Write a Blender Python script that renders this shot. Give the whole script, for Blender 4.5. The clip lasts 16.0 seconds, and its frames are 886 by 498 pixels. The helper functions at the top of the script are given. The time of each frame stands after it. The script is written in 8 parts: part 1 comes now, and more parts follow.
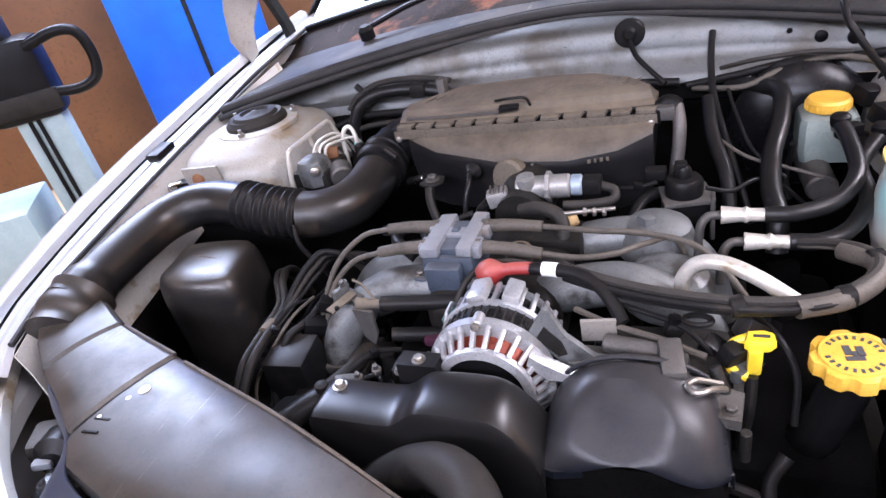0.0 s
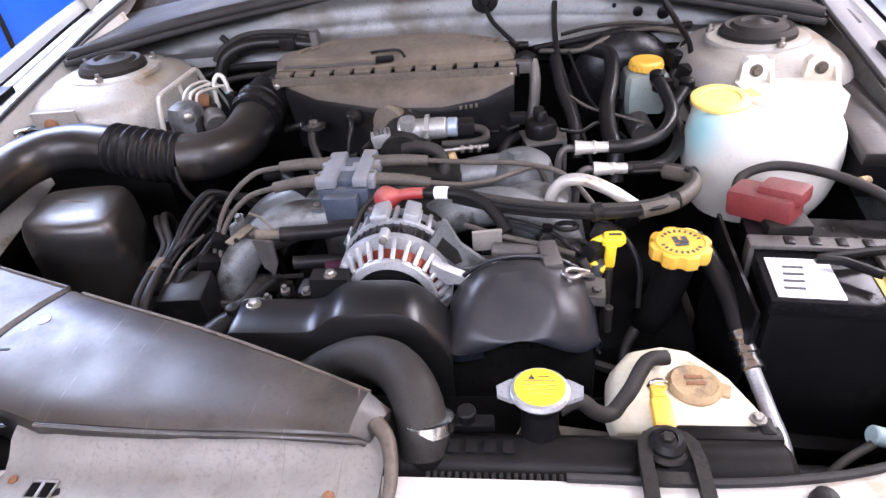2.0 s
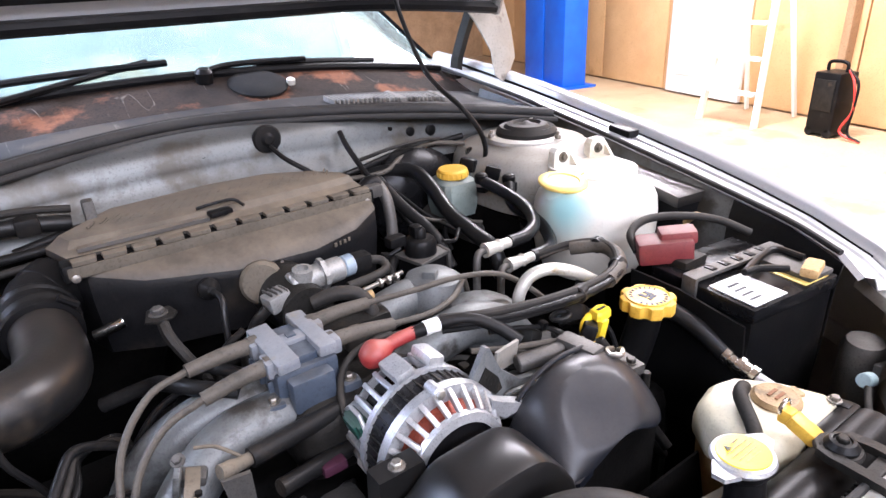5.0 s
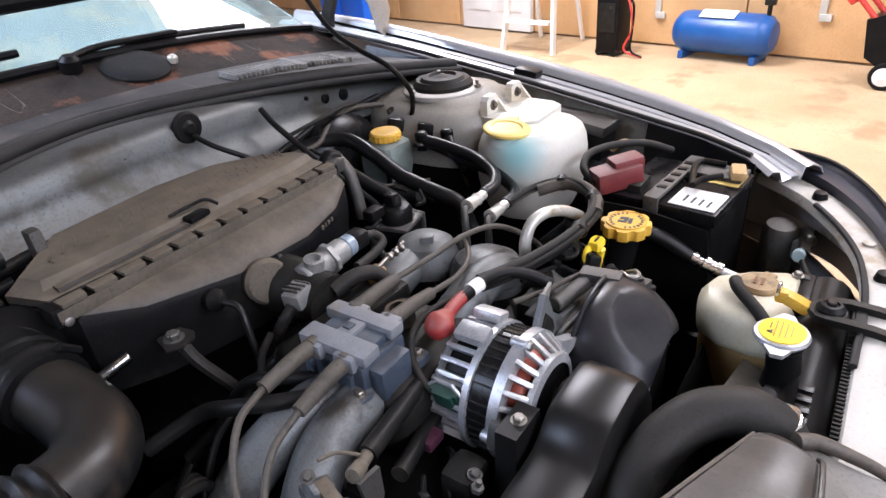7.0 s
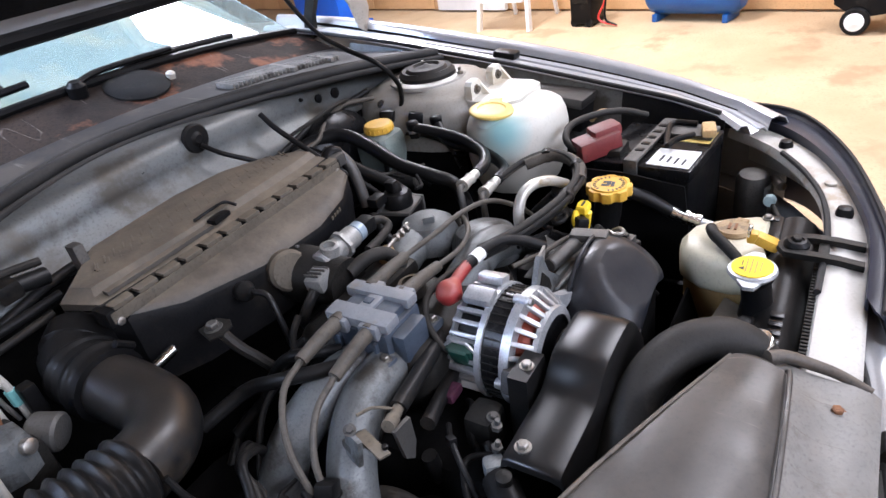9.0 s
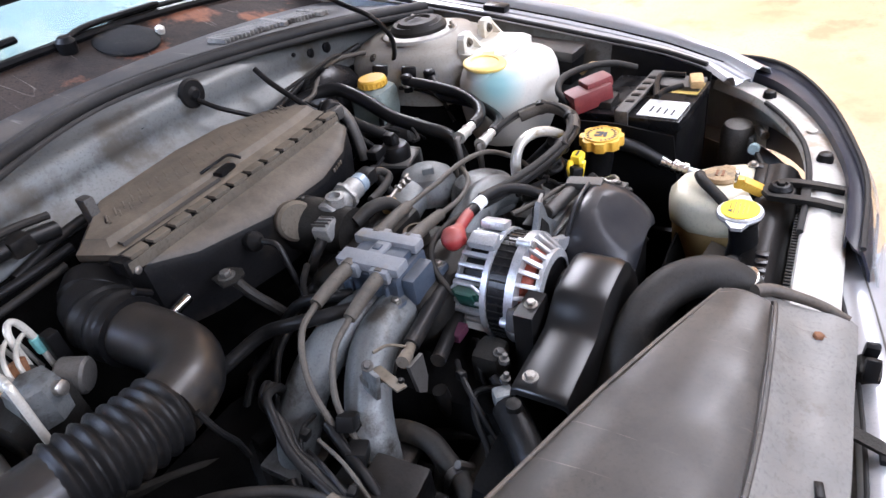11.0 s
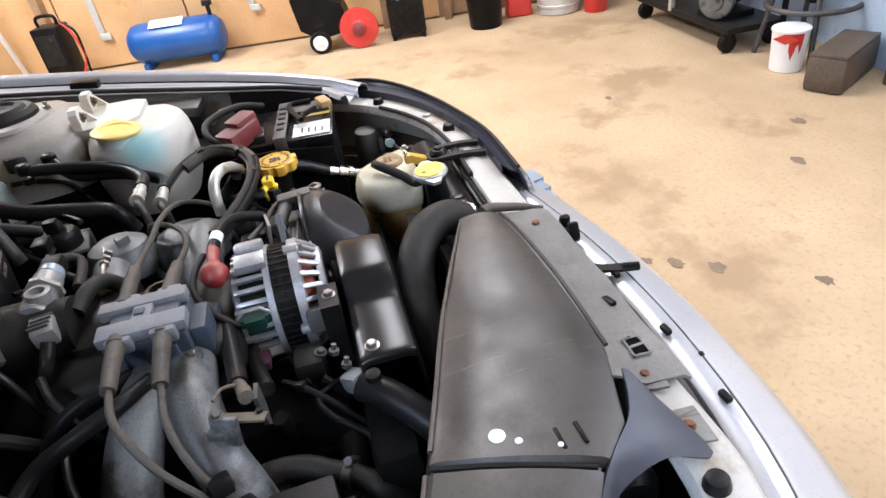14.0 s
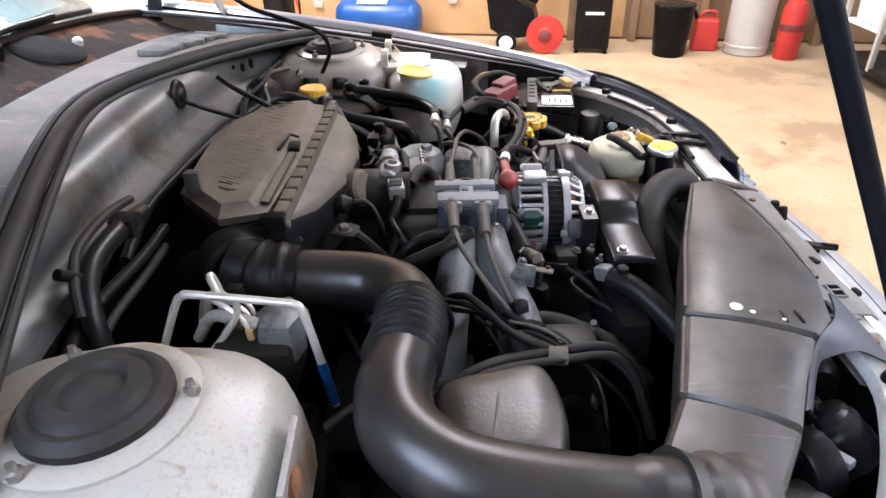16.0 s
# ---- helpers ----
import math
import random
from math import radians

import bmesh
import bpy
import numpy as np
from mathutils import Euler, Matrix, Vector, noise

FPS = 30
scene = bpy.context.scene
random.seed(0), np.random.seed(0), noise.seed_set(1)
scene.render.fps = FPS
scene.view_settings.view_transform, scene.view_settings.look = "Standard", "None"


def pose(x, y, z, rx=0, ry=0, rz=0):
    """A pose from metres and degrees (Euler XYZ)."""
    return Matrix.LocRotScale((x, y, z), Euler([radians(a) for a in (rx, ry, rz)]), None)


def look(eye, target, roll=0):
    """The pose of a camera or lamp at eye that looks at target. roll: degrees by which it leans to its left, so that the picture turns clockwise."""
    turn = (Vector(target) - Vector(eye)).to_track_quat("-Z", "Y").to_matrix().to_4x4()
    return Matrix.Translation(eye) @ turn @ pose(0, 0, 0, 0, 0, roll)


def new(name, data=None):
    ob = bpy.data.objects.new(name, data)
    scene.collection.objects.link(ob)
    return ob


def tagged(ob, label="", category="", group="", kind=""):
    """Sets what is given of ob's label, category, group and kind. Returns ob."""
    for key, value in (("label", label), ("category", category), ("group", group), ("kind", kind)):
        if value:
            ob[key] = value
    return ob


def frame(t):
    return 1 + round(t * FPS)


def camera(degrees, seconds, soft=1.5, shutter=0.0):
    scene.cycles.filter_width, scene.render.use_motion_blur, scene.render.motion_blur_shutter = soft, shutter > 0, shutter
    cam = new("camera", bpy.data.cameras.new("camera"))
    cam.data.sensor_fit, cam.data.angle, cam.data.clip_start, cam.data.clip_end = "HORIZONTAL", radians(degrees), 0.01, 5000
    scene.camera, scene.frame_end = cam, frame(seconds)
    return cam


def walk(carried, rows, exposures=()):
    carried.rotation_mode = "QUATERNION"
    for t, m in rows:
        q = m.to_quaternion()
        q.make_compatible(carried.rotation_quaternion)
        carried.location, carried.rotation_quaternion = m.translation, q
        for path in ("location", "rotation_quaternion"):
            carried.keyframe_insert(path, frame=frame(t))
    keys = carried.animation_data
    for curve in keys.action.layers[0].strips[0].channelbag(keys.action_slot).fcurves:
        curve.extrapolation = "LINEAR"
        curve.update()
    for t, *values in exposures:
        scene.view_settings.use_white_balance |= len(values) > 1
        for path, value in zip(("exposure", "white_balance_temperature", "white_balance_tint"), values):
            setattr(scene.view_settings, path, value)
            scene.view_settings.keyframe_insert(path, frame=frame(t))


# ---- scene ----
cam = camera(71.0, 16.0)
PATH = [
    (0, (0.223, -0.915, 1.261), (-0.541, 0.628, 0.244), -13.5),
    (0.5, (0.202, -0.972, 1.281), (-0.375, 0.591, 0.175), -12.5),
    (1, (0.203, -0.989, 1.283), (-0.173, 0.578, 0.1), -8.2),
    (1.5, (0.179, -1.011, 1.28), (-0.174, 0.557, 0.089), -7.8),
    (2, (0.163, -1.037, 1.251), (-0.073, 0.598, 0.123), -5.6),
    (2.5, (0.135, -1.004, 1.216), (-0.07, 0.706, 0.2), -2.9),
    (3, (0.036, -0.903, 1.198), (-0.044, 0.821, 0.187), -4.6),
    (3.5, (-0.039, -0.84, 1.179), (-0.062, 0.843, 0.099), -1.8),
    (4, (-0.112, -0.819, 1.172), (0.128, 0.877, 0.14), -0.2),
    (4.5, (-0.194, -0.843, 1.205), (0.49, 0.807, 0.305), -4.0),
    (4.7, (-0.217, -0.857, 1.212), (0.641, 0.735, 0.358), -3.7),
    (6.8, (-0.404, -0.656, 1.244), (1.001, 0.484, 0.391), -4.1),
    (7, (-0.414, -0.681, 1.251), (0.979, 0.36, 0.264), -5.3),
    (7.5, (-0.46, -0.706, 1.276), (0.947, 0.311, 0.284), -7.9),
    (8, (-0.48, -0.716, 1.291), (0.933, 0.268, 0.275), -8.9),
    (8.5, (-0.483, -0.712, 1.291), (0.928, 0.272, 0.27), -9.5),
    (8.7, (-0.477, -0.717, 1.279), (0.909, 0.302, 0.259), -10.7),
    (11, (-0.523, -0.708, 1.286), (0.82, 0.239, 0.146), -11.0),
    (11.5, (-0.545, -0.707, 1.273), (0.849, 0.088, 0.078), -13.3),
    (12, (-0.545, -0.642, 1.247), (0.901, -0.068, -0.009), -10.2),
    (12.5, (-0.513, -0.527, 1.258), (1.038, -0.205, 0.038), -12.2),
    (13, (-0.491, -0.489, 1.25), (1.087, -0.366, 0.028), -11.1),
    (13.5, (-0.546, -0.501, 1.24), (1.041, -0.555, 0.024), -9.6),
    (14, (-0.635, -0.513, 1.244), (1.009, -0.803, 0.142), -8.9),
    (14.5, (-0.702, -0.51, 1.255), (0.984, -0.903, 0.252), -3.6),
    (15, (-0.764, -0.44, 1.253), (0.917, -0.61, 0.182), -5.2),
    (15.5, (-0.824, -0.368, 1.259), (0.906, -0.391, 0.257), -5.7),
    (16, (-0.885, -0.277, 1.283), (0.817, -0.232, 0.234), -1.7),
]
walk(cam, [(t, look(eye, target, roll)) for t, eye, target, roll in PATH], [(0, 0.05, 5800, 27), (3.5, 0.08, 5800, 27), (4.5, 0.25, 5900, 24), (7, -0.5, 5850, 20), (8, -0.5, 5750, 19), (11.5, -0.12, 5650, 20), (13, -0.27, 5850, 18), (14, -0.52, 5850, 16), (14.5, -0.62, 5800, 16), (15, -0.58, 5800, 17), (15.5, -0.52, 5850, 18), (16, -0.3, 5900, 19)])

# ---- world and light ----
world = bpy.data.worlds.new("world")
scene.world = world
world.use_nodes = True
wn = world.node_tree.nodes
sky = wn.new("ShaderNodeTexSky")
sky.sky_type, sky.sun_disc = "NISHITA", False
sky.sun_elevation, sky.sun_rotation = radians(38), radians(200)
wn["Background"].inputs["Strength"].default_value = 0.12
world.node_tree.links.new(sky.outputs["Color"], wn["Background"].inputs["Color"])
SUN = bpy.data.lights.new("sun", "SUN")
SUN.energy, SUN.angle, SUN.color = 1.0, radians(12), (1.0, 0.97, 0.93)
sun = new("sun", SUN)
sun.matrix_world = look((2, 8, 9), (0, 0, 0))


def area_light(name, eye, target, width, height, watts, colour):
    lamp = bpy.data.lights.new(name, "AREA")
    lamp.shape, lamp.size, lamp.size_y, lamp.energy, lamp.color = "RECTANGLE", width, height, watts, colour
    ob = new(name, lamp)
    ob.matrix_world = look(eye, target)
    return ob


# ---- materials ----
def mat(name, c1, c2, rough=0.5, metal=0.0, scale=12.0, bump=0.15, fine=260.0, rvar=0.12, speck=0.25, stain=None, stain_scale=5.0, stain_cut=0.62, spec=0.5, dust=0.0, dust_colour=(0.19, 0.165, 0.135), scratch=None, fluid=None):
    """Two colours mixed by coarse noise, fine specks, optional stains, settled dust on level faces, relief."""
    m = bpy.data.materials.new(name)
    m.use_nodes = True
    n, l = m.node_tree.nodes, m.node_tree.links
    b = n["Principled BSDF"]
    tc = n.new("ShaderNodeTexCoord")

    def noise_tex(s, detail, rough_=0.6):
        t = n.new("ShaderNodeTexNoise")
        t.inputs["Scale"].default_value, t.inputs["Detail"].default_value, t.inputs["Roughness"].default_value = s, detail, rough_
        l.new(tc.outputs["Object"], t.inputs["Vector"])
        return t.outputs["Fac"]

    def ramp(fac, a, z):
        r = n.new("ShaderNodeMapRange")
        r.inputs["From Min"].default_value, r.inputs["From Max"].default_value = a, z
        l.new(fac, r.inputs["Value"])
        return r.outputs["Result"]

    def mix(fac, a, c):
        x = n.new("ShaderNodeMix")
        x.data_type = "RGBA"
        if isinstance(fac, float):
            x.inputs[0].default_value = fac
        else:
            l.new(fac, x.inputs[0])
        for socket, v in ((x.inputs[6], a), (x.inputs[7], c)):
            if isinstance(v, tuple):
                socket.default_value = (*v, 1)
            else:
                l.new(v, socket)
        return x.outputs[2]

    coarse = ramp(noise_tex(scale, 5), 0.32, 0.68)
    col = mix(coarse, tuple(c1), tuple(c2))
    fine_n = noise_tex(fine, 3)
    dark = tuple(v * (1 - speck) for v in c1)
    col = mix(ramp(fine_n, 0.52, 0.75), col, dark)
    if stain:
        col = mix(ramp(noise_tex(stain_scale, 6, 0.65), stain_cut, stain_cut + 0.09), col, tuple(stain))
    r = n.new("ShaderNodeMapRange")
    r.inputs["To Min"].default_value, r.inputs["To Max"].default_value = max(0.03, rough - rvar), min(1, rough + rvar)
    l.new(noise_tex(scale * 2.3, 4), r.inputs["Value"])
    gloss = r.outputs["Result"]
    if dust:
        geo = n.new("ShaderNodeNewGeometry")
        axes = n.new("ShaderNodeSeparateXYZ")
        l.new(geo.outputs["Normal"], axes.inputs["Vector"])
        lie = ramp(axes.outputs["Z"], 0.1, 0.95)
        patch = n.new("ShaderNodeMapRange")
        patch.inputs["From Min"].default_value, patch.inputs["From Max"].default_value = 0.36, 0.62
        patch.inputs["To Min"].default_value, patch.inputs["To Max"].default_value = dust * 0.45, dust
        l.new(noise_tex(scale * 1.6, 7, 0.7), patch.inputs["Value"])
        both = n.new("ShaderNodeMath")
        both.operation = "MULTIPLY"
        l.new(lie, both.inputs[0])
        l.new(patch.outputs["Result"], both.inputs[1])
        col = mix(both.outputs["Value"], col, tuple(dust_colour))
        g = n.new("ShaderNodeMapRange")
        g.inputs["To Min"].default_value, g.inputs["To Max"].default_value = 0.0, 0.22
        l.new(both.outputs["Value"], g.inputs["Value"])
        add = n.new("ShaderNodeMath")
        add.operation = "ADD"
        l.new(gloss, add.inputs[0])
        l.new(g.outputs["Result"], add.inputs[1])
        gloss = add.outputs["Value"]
    if scratch:
        turn = n.new("ShaderNodeMapping")
        turn.inputs["Rotation"].default_value = (0, 0, 0.5)
        turn.inputs["Scale"].default_value = (16, 1.1, 5)
        l.new(tc.outputs["Object"], turn.inputs["Vector"])
        line = n.new("ShaderNodeTexNoise")
        line.inputs["Scale"].default_value, line.inputs["Detail"].default_value = 1.5, 0.6
        l.new(turn.outputs["Vector"], line.inputs["Vector"])
        ridge = ramp(line.outputs["Fac"], 0.5, 0.5045)
        fall = ramp(line.outputs["Fac"], 0.511, 0.5055)
        where = ramp(noise_tex(17, 3), 0.5, 0.7)
        for other in (fall, where):
            times = n.new("ShaderNodeMath")
            times.operation = "MULTIPLY"
            l.new(ridge, times.inputs[0])
            l.new(other, times.inputs[1])
            ridge = times.outputs["Value"]
        col = mix(ridge, col, tuple(scratch))
    if fluid:
        away = n.new("ShaderNodeVectorMath")
        away.operation = "DISTANCE"
        away.inputs[1].default_value = fluid[0]
        l.new(tc.outputs["Object"], away.inputs[0])
        col = mix(ramp(away.outputs["Value"], fluid[1], fluid[1] * 0.25), col, tuple(fluid[2]))
    l.new(col, b.inputs["Base Color"])
    l.new(gloss, b.inputs["Roughness"])
    b.inputs["Metallic"].default_value = metal
    b.inputs["Specular IOR Level"].default_value = spec
    if bump:
        bp = n.new("ShaderNodeBump")
        bp.inputs["Strength"].default_value, bp.inputs["Distance"].default_value = bump, 0.002
        l.new(fine_n, bp.inputs["Height"])
        l.new(bp.outputs["Normal"], b.inputs["Normal"])
    return m


def glassy(name, colour, rough=0.0, alpha=1.0):
    m = bpy.data.materials.new(name)
    m.use_nodes = True
    b = m.node_tree.nodes["Principled BSDF"]
    b.inputs["Base Color"].default_value = (*colour, 1)
    b.inputs["Roughness"].default_value = rough
    b.inputs["Transmission Weight"].default_value = alpha
    b.inputs["IOR"].default_value = 1.45
    return m


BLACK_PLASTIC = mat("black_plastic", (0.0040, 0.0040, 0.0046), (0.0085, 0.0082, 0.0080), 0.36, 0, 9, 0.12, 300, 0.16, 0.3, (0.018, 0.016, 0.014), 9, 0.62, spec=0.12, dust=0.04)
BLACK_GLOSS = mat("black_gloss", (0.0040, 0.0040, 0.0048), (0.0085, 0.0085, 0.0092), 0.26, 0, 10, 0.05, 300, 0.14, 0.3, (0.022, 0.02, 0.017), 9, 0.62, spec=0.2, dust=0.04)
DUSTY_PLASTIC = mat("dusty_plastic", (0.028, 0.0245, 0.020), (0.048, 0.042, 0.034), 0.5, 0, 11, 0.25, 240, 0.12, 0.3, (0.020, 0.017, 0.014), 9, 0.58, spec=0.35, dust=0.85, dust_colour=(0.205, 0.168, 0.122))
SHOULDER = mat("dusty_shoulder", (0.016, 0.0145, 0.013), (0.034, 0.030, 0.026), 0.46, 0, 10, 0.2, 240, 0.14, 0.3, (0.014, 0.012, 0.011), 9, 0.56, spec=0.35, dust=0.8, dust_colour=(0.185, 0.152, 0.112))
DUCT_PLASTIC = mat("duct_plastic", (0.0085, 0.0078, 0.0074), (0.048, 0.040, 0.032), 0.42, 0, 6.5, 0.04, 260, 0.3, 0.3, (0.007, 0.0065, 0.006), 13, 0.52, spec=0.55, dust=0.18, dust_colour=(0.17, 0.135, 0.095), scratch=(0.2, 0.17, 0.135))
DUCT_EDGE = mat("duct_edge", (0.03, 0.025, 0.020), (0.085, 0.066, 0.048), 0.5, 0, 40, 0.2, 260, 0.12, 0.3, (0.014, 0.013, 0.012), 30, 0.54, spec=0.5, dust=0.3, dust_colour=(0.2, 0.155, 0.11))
RUBBER = mat("rubber", (0.007, 0.007, 0.0073), (0.013, 0.0125, 0.012), 0.38, 0, 18, 0.2, 320, 0.14, 0.3, (0.026, 0.022, 0.018), 14, 0.6, spec=0.13, dust=0.03)
HOSE = mat("hose_rubber", (0.006, 0.006, 0.0063), (0.011, 0.0108, 0.0105), 0.36, 0, 16, 0.12, 320, 0.12, 0.25, (0.026, 0.022, 0.018), 12, 0.64, spec=0.28, dust=0.02)
GREY_HOSE = mat("grey_hose", (0.018, 0.017, 0.0158), (0.03, 0.028, 0.025), 0.55, 0, 18, 0.2, 320, 0.1, 0.3, spec=0.15, dust=0.14)
LEAD = mat("lead_rubber", (0.058, 0.051, 0.042), (0.095, 0.083, 0.067), 0.5, 0, 18, 0.15, 320, 0.1, 0.35, (0.04, 0.036, 0.03), 20, 0.6, spec=0.25, dust=0.16)
ALU = mat("aluminium", (0.40, 0.41, 0.42), (0.56, 0.57, 0.575), 0.36, 0.6, 40, 0.25, 420, 0.12, 0.3, (0.22, 0.215, 0.21), 24, 0.64)
CAST = mat("cast_aluminium", (0.110, 0.118, 0.119), (0.19, 0.198, 0.196), 0.45, 0.3, 22, 0.25, 380, 0.14, 0.25, (0.034, 0.031, 0.027), 12, 0.54, dust=0.16, dust_colour=(0.17, 0.155, 0.13))
DULL_CAST = mat("dull_cast", (0.06, 0.057, 0.053), (0.105, 0.1, 0.092), 0.5, 0.35, 24, 0.3, 380, 0.12, 0.3, (0.03, 0.026, 0.021), 13, 0.58, dust=0.25)
STEEL = mat("plated_steel", (0.24, 0.225, 0.2), (0.36, 0.335, 0.3), 0.38, 0.8, 40, 0.1, 420, 0.12, 0.25, (0.14, 0.1, 0.06), 30, 0.62)
DARK_STEEL = mat("dark_steel", (0.013, 0.0125, 0.0115), (0.026, 0.024, 0.021), 0.5, 0.4, 20, 0.3, 300, 0.12, 0.3, (0.05, 0.038, 0.027), 14, 0.63, spec=0.2, dust=0.06)
RUST = mat("rust", (0.16, 0.065, 0.028), (0.25, 0.12, 0.055), 0.8, 0.1, 60, 0.4, 400, 0.1, 0.4)
SHIELD = mat("belt_shield", (0.0065, 0.0064, 0.0066), (0.011, 0.0105, 0.010), 0.30, 0.0, 6, 0.01, 300, 0.06, 0.1, (0.014, 0.0125, 0.011), 9, 0.58, spec=0.33, dust=0.03, dust_colour=(0.14, 0.12, 0.1))
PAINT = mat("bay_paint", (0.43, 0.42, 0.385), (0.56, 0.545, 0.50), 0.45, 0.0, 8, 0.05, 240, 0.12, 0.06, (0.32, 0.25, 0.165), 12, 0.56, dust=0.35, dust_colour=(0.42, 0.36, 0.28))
TOWER = mat("tower_paint", (0.24, 0.233, 0.208), (0.37, 0.36, 0.325), 0.34, 0.0, 7, 0.05, 240, 0.12, 0.08, (0.22, 0.165, 0.105), 9, 0.55, dust=0.4, dust_colour=(0.38, 0.32, 0.24), scratch=(0.2, 0.15, 0.1))
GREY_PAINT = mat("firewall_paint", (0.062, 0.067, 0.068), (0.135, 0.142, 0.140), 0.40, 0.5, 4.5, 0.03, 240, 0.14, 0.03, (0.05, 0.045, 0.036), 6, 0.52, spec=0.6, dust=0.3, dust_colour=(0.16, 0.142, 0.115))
# serves dusty parts; on bonnet corner and tower plate shade is put into it
DUSTY_SHADED_PAINT = mat("dusty_shaded_paint", (0.2, 0.185, 0.16), (0.29, 0.27, 0.235), 0.5, 0.0, 9, 0.1, 240, 0.1, 0.15, (0.12, 0.1, 0.08), 12, 0.6)
BODY_PAINT = mat("body_paint", (0.50, 0.50, 0.505), (0.56, 0.56, 0.56), 0.24, 0.35, 5, 0.02, 300, 0.06, 0.05)
WASHER_PLASTIC = mat("washer_plastic", (0.56, 0.545, 0.48), (0.66, 0.64, 0.57), 0.42, 0, 6, 0.08, 240, 0.1, 0.04, (0.53, 0.45, 0.32), 6, 0.6, fluid=((0.405, -0.230, 0.885), 0.056, (0.34, 0.61, 0.62)))
TEAL_PLUG = mat("teal_plug", (0.12, 0.33, 0.32), (0.2, 0.42, 0.4), 0.42, 0, 9, 0.05, 240, 0.1, 0.06)
RESERVOIR = mat("reservoir_plastic", (0.54, 0.49, 0.345), (0.65, 0.60, 0.45), 0.42, 0, 14, 0.1, 240, 0.1, 0.1, (0.36, 0.27, 0.13), 10, 0.59)
AMBER = mat("reservoir_stain", (0.28, 0.17, 0.06), (0.4, 0.27, 0.11), 0.5, 0, 14, 0.1, 240, 0.1, 0.1)
BRAKE_TANK = mat("brake_tank", (0.16, 0.2, 0.185), (0.25, 0.285, 0.26), 0.4, 0, 14, 0.08, 240, 0.1, 0.1, dust=0.2)
YELLOW = mat("yellow_cap", (0.66, 0.37, 0.035), (0.75, 0.46, 0.065), 0.42, 0, 25, 0.12, 300, 0.1, 0.15, (0.42, 0.27, 0.06), 26, 0.64)
BRIGHT_YELLOW = mat("bright_yellow", (0.9, 0.62, 0.02), (0.95, 0.70, 0.04), 0.35, 0, 25, 0.05, 300, 0.1, 0.05)
CREAM = mat("faded_yellow", (0.72, 0.52, 0.12), (0.82, 0.62, 0.2), 0.45, 0, 25, 0.05, 300, 0.1, 0.1)
RED_CAP = mat("red_cap", (0.24, 0.022, 0.022), (0.31, 0.036, 0.032), 0.42, 0, 30, 0.1, 300, 0.1, 0.2, (0.2, 0.05, 0.04), 24, 0.6, dust=0.35, dust_colour=(0.42, 0.2, 0.15))
DULL_RED = mat("dull_red", (0.15, 0.022, 0.024), (0.22, 0.04, 0.038), 0.5, 0, 30, 0.1, 300, 0.1, 0.2, (0.09, 0.045, 0.04), 20, 0.58, dust=0.3)
COIL_BLUE = mat("coil_blue", (0.033, 0.046, 0.068), (0.052, 0.067, 0.091), 0.5, 0, 20, 0.15, 300, 0.1, 0.25, (0.07, 0.068, 0.07), 16, 0.64, dust=0.3, dust_colour=(0.20, 0.195, 0.18))
COIL_TOP = mat("coil_top", (0.15, 0.162, 0.182), (0.22, 0.232, 0.25), 0.55, 0.1, 30, 0.1, 300, 0.1, 0.08, (0.2, 0.18, 0.15), 20, 0.6, dust=0.3, dust_colour=(0.27, 0.255, 0.235))
COPPER = mat("copper_winding", (0.17, 0.026, 0.014), (0.27, 0.055, 0.028), 0.4, 0.4, 60, 0.2, 400, 0.1, 0.3)
GREEN = mat("green_plug", (0.006, 0.04, 0.028), (0.012, 0.065, 0.047), 0.42, 0, 30, 0.1, 300, 0.1, 0.3, dust=0.2)
LABEL = mat("label_paper", (0.8, 0.8, 0.77), (0.86, 0.86, 0.83), 0.5, 0, 20, 0.02, 300, 0.1, 0.05, (0.6, 0.55, 0.45), 16, 0.66)
INK = mat("label_ink", (0.04, 0.04, 0.045), (0.06, 0.06, 0.06), 0.6, 0, 20, 0.0, 300)
CORRODED = mat("corroded_clamp", (0.45, 0.29, 0.12), (0.6, 0.42, 0.2), 0.7, 0.2, 40, 0.4, 380, 0.1, 0.3, (0.2, 0.15, 0.09), 30, 0.6)
# near-black; on buried bay parts their shade is put into this colour
DEEP = mat("bay_shade_black", (0.0035, 0.0034, 0.0033), (0.008, 0.0075, 0.007), 0.85, 0, 14, 0.3, 240, 0.1, 0.3, spec=0.03)
COWL = mat("cowl_plastic", (0.009, 0.0088, 0.0088), (0.016, 0.0155, 0.015), 0.85, 0, 9, 0.2, 260, 0.1, 0.3, (0.035, 0.031, 0.026), 10, 0.6, spec=0.15)
DIRTY_COWL = mat("dirty_cowl", (0.012, 0.0095, 0.0085), (0.035, 0.024, 0.018), 0.85, 0, 8, 0.3, 240, 0.1, 0.4, (0.16, 0.066, 0.036), 6, 0.54, spec=0.15, scratch=(0.24, 0.21, 0.18))
SEAL = mat("seal_rubber", (0.014, 0.0138, 0.0138), (0.026, 0.025, 0.024), 0.6, 0, 14, 0.15, 300, 0.1, 0.3, dust=0.25, dust_colour=(0.11, 0.1, 0.09), spec=0.2)
CHROME = mat("bright_pipe", (0.78, 0.76, 0.72), (0.86, 0.84, 0.8), 0.2, 1.0, 30, 0.03, 400, 0.08, 0.1)
FLARE = mat("dark_blue_plastic", (0.02, 0.025, 0.04), (0.036, 0.041, 0.056), 0.42, 0, 12, 0.1, 260, 0.1, 0.1, spec=0.6)
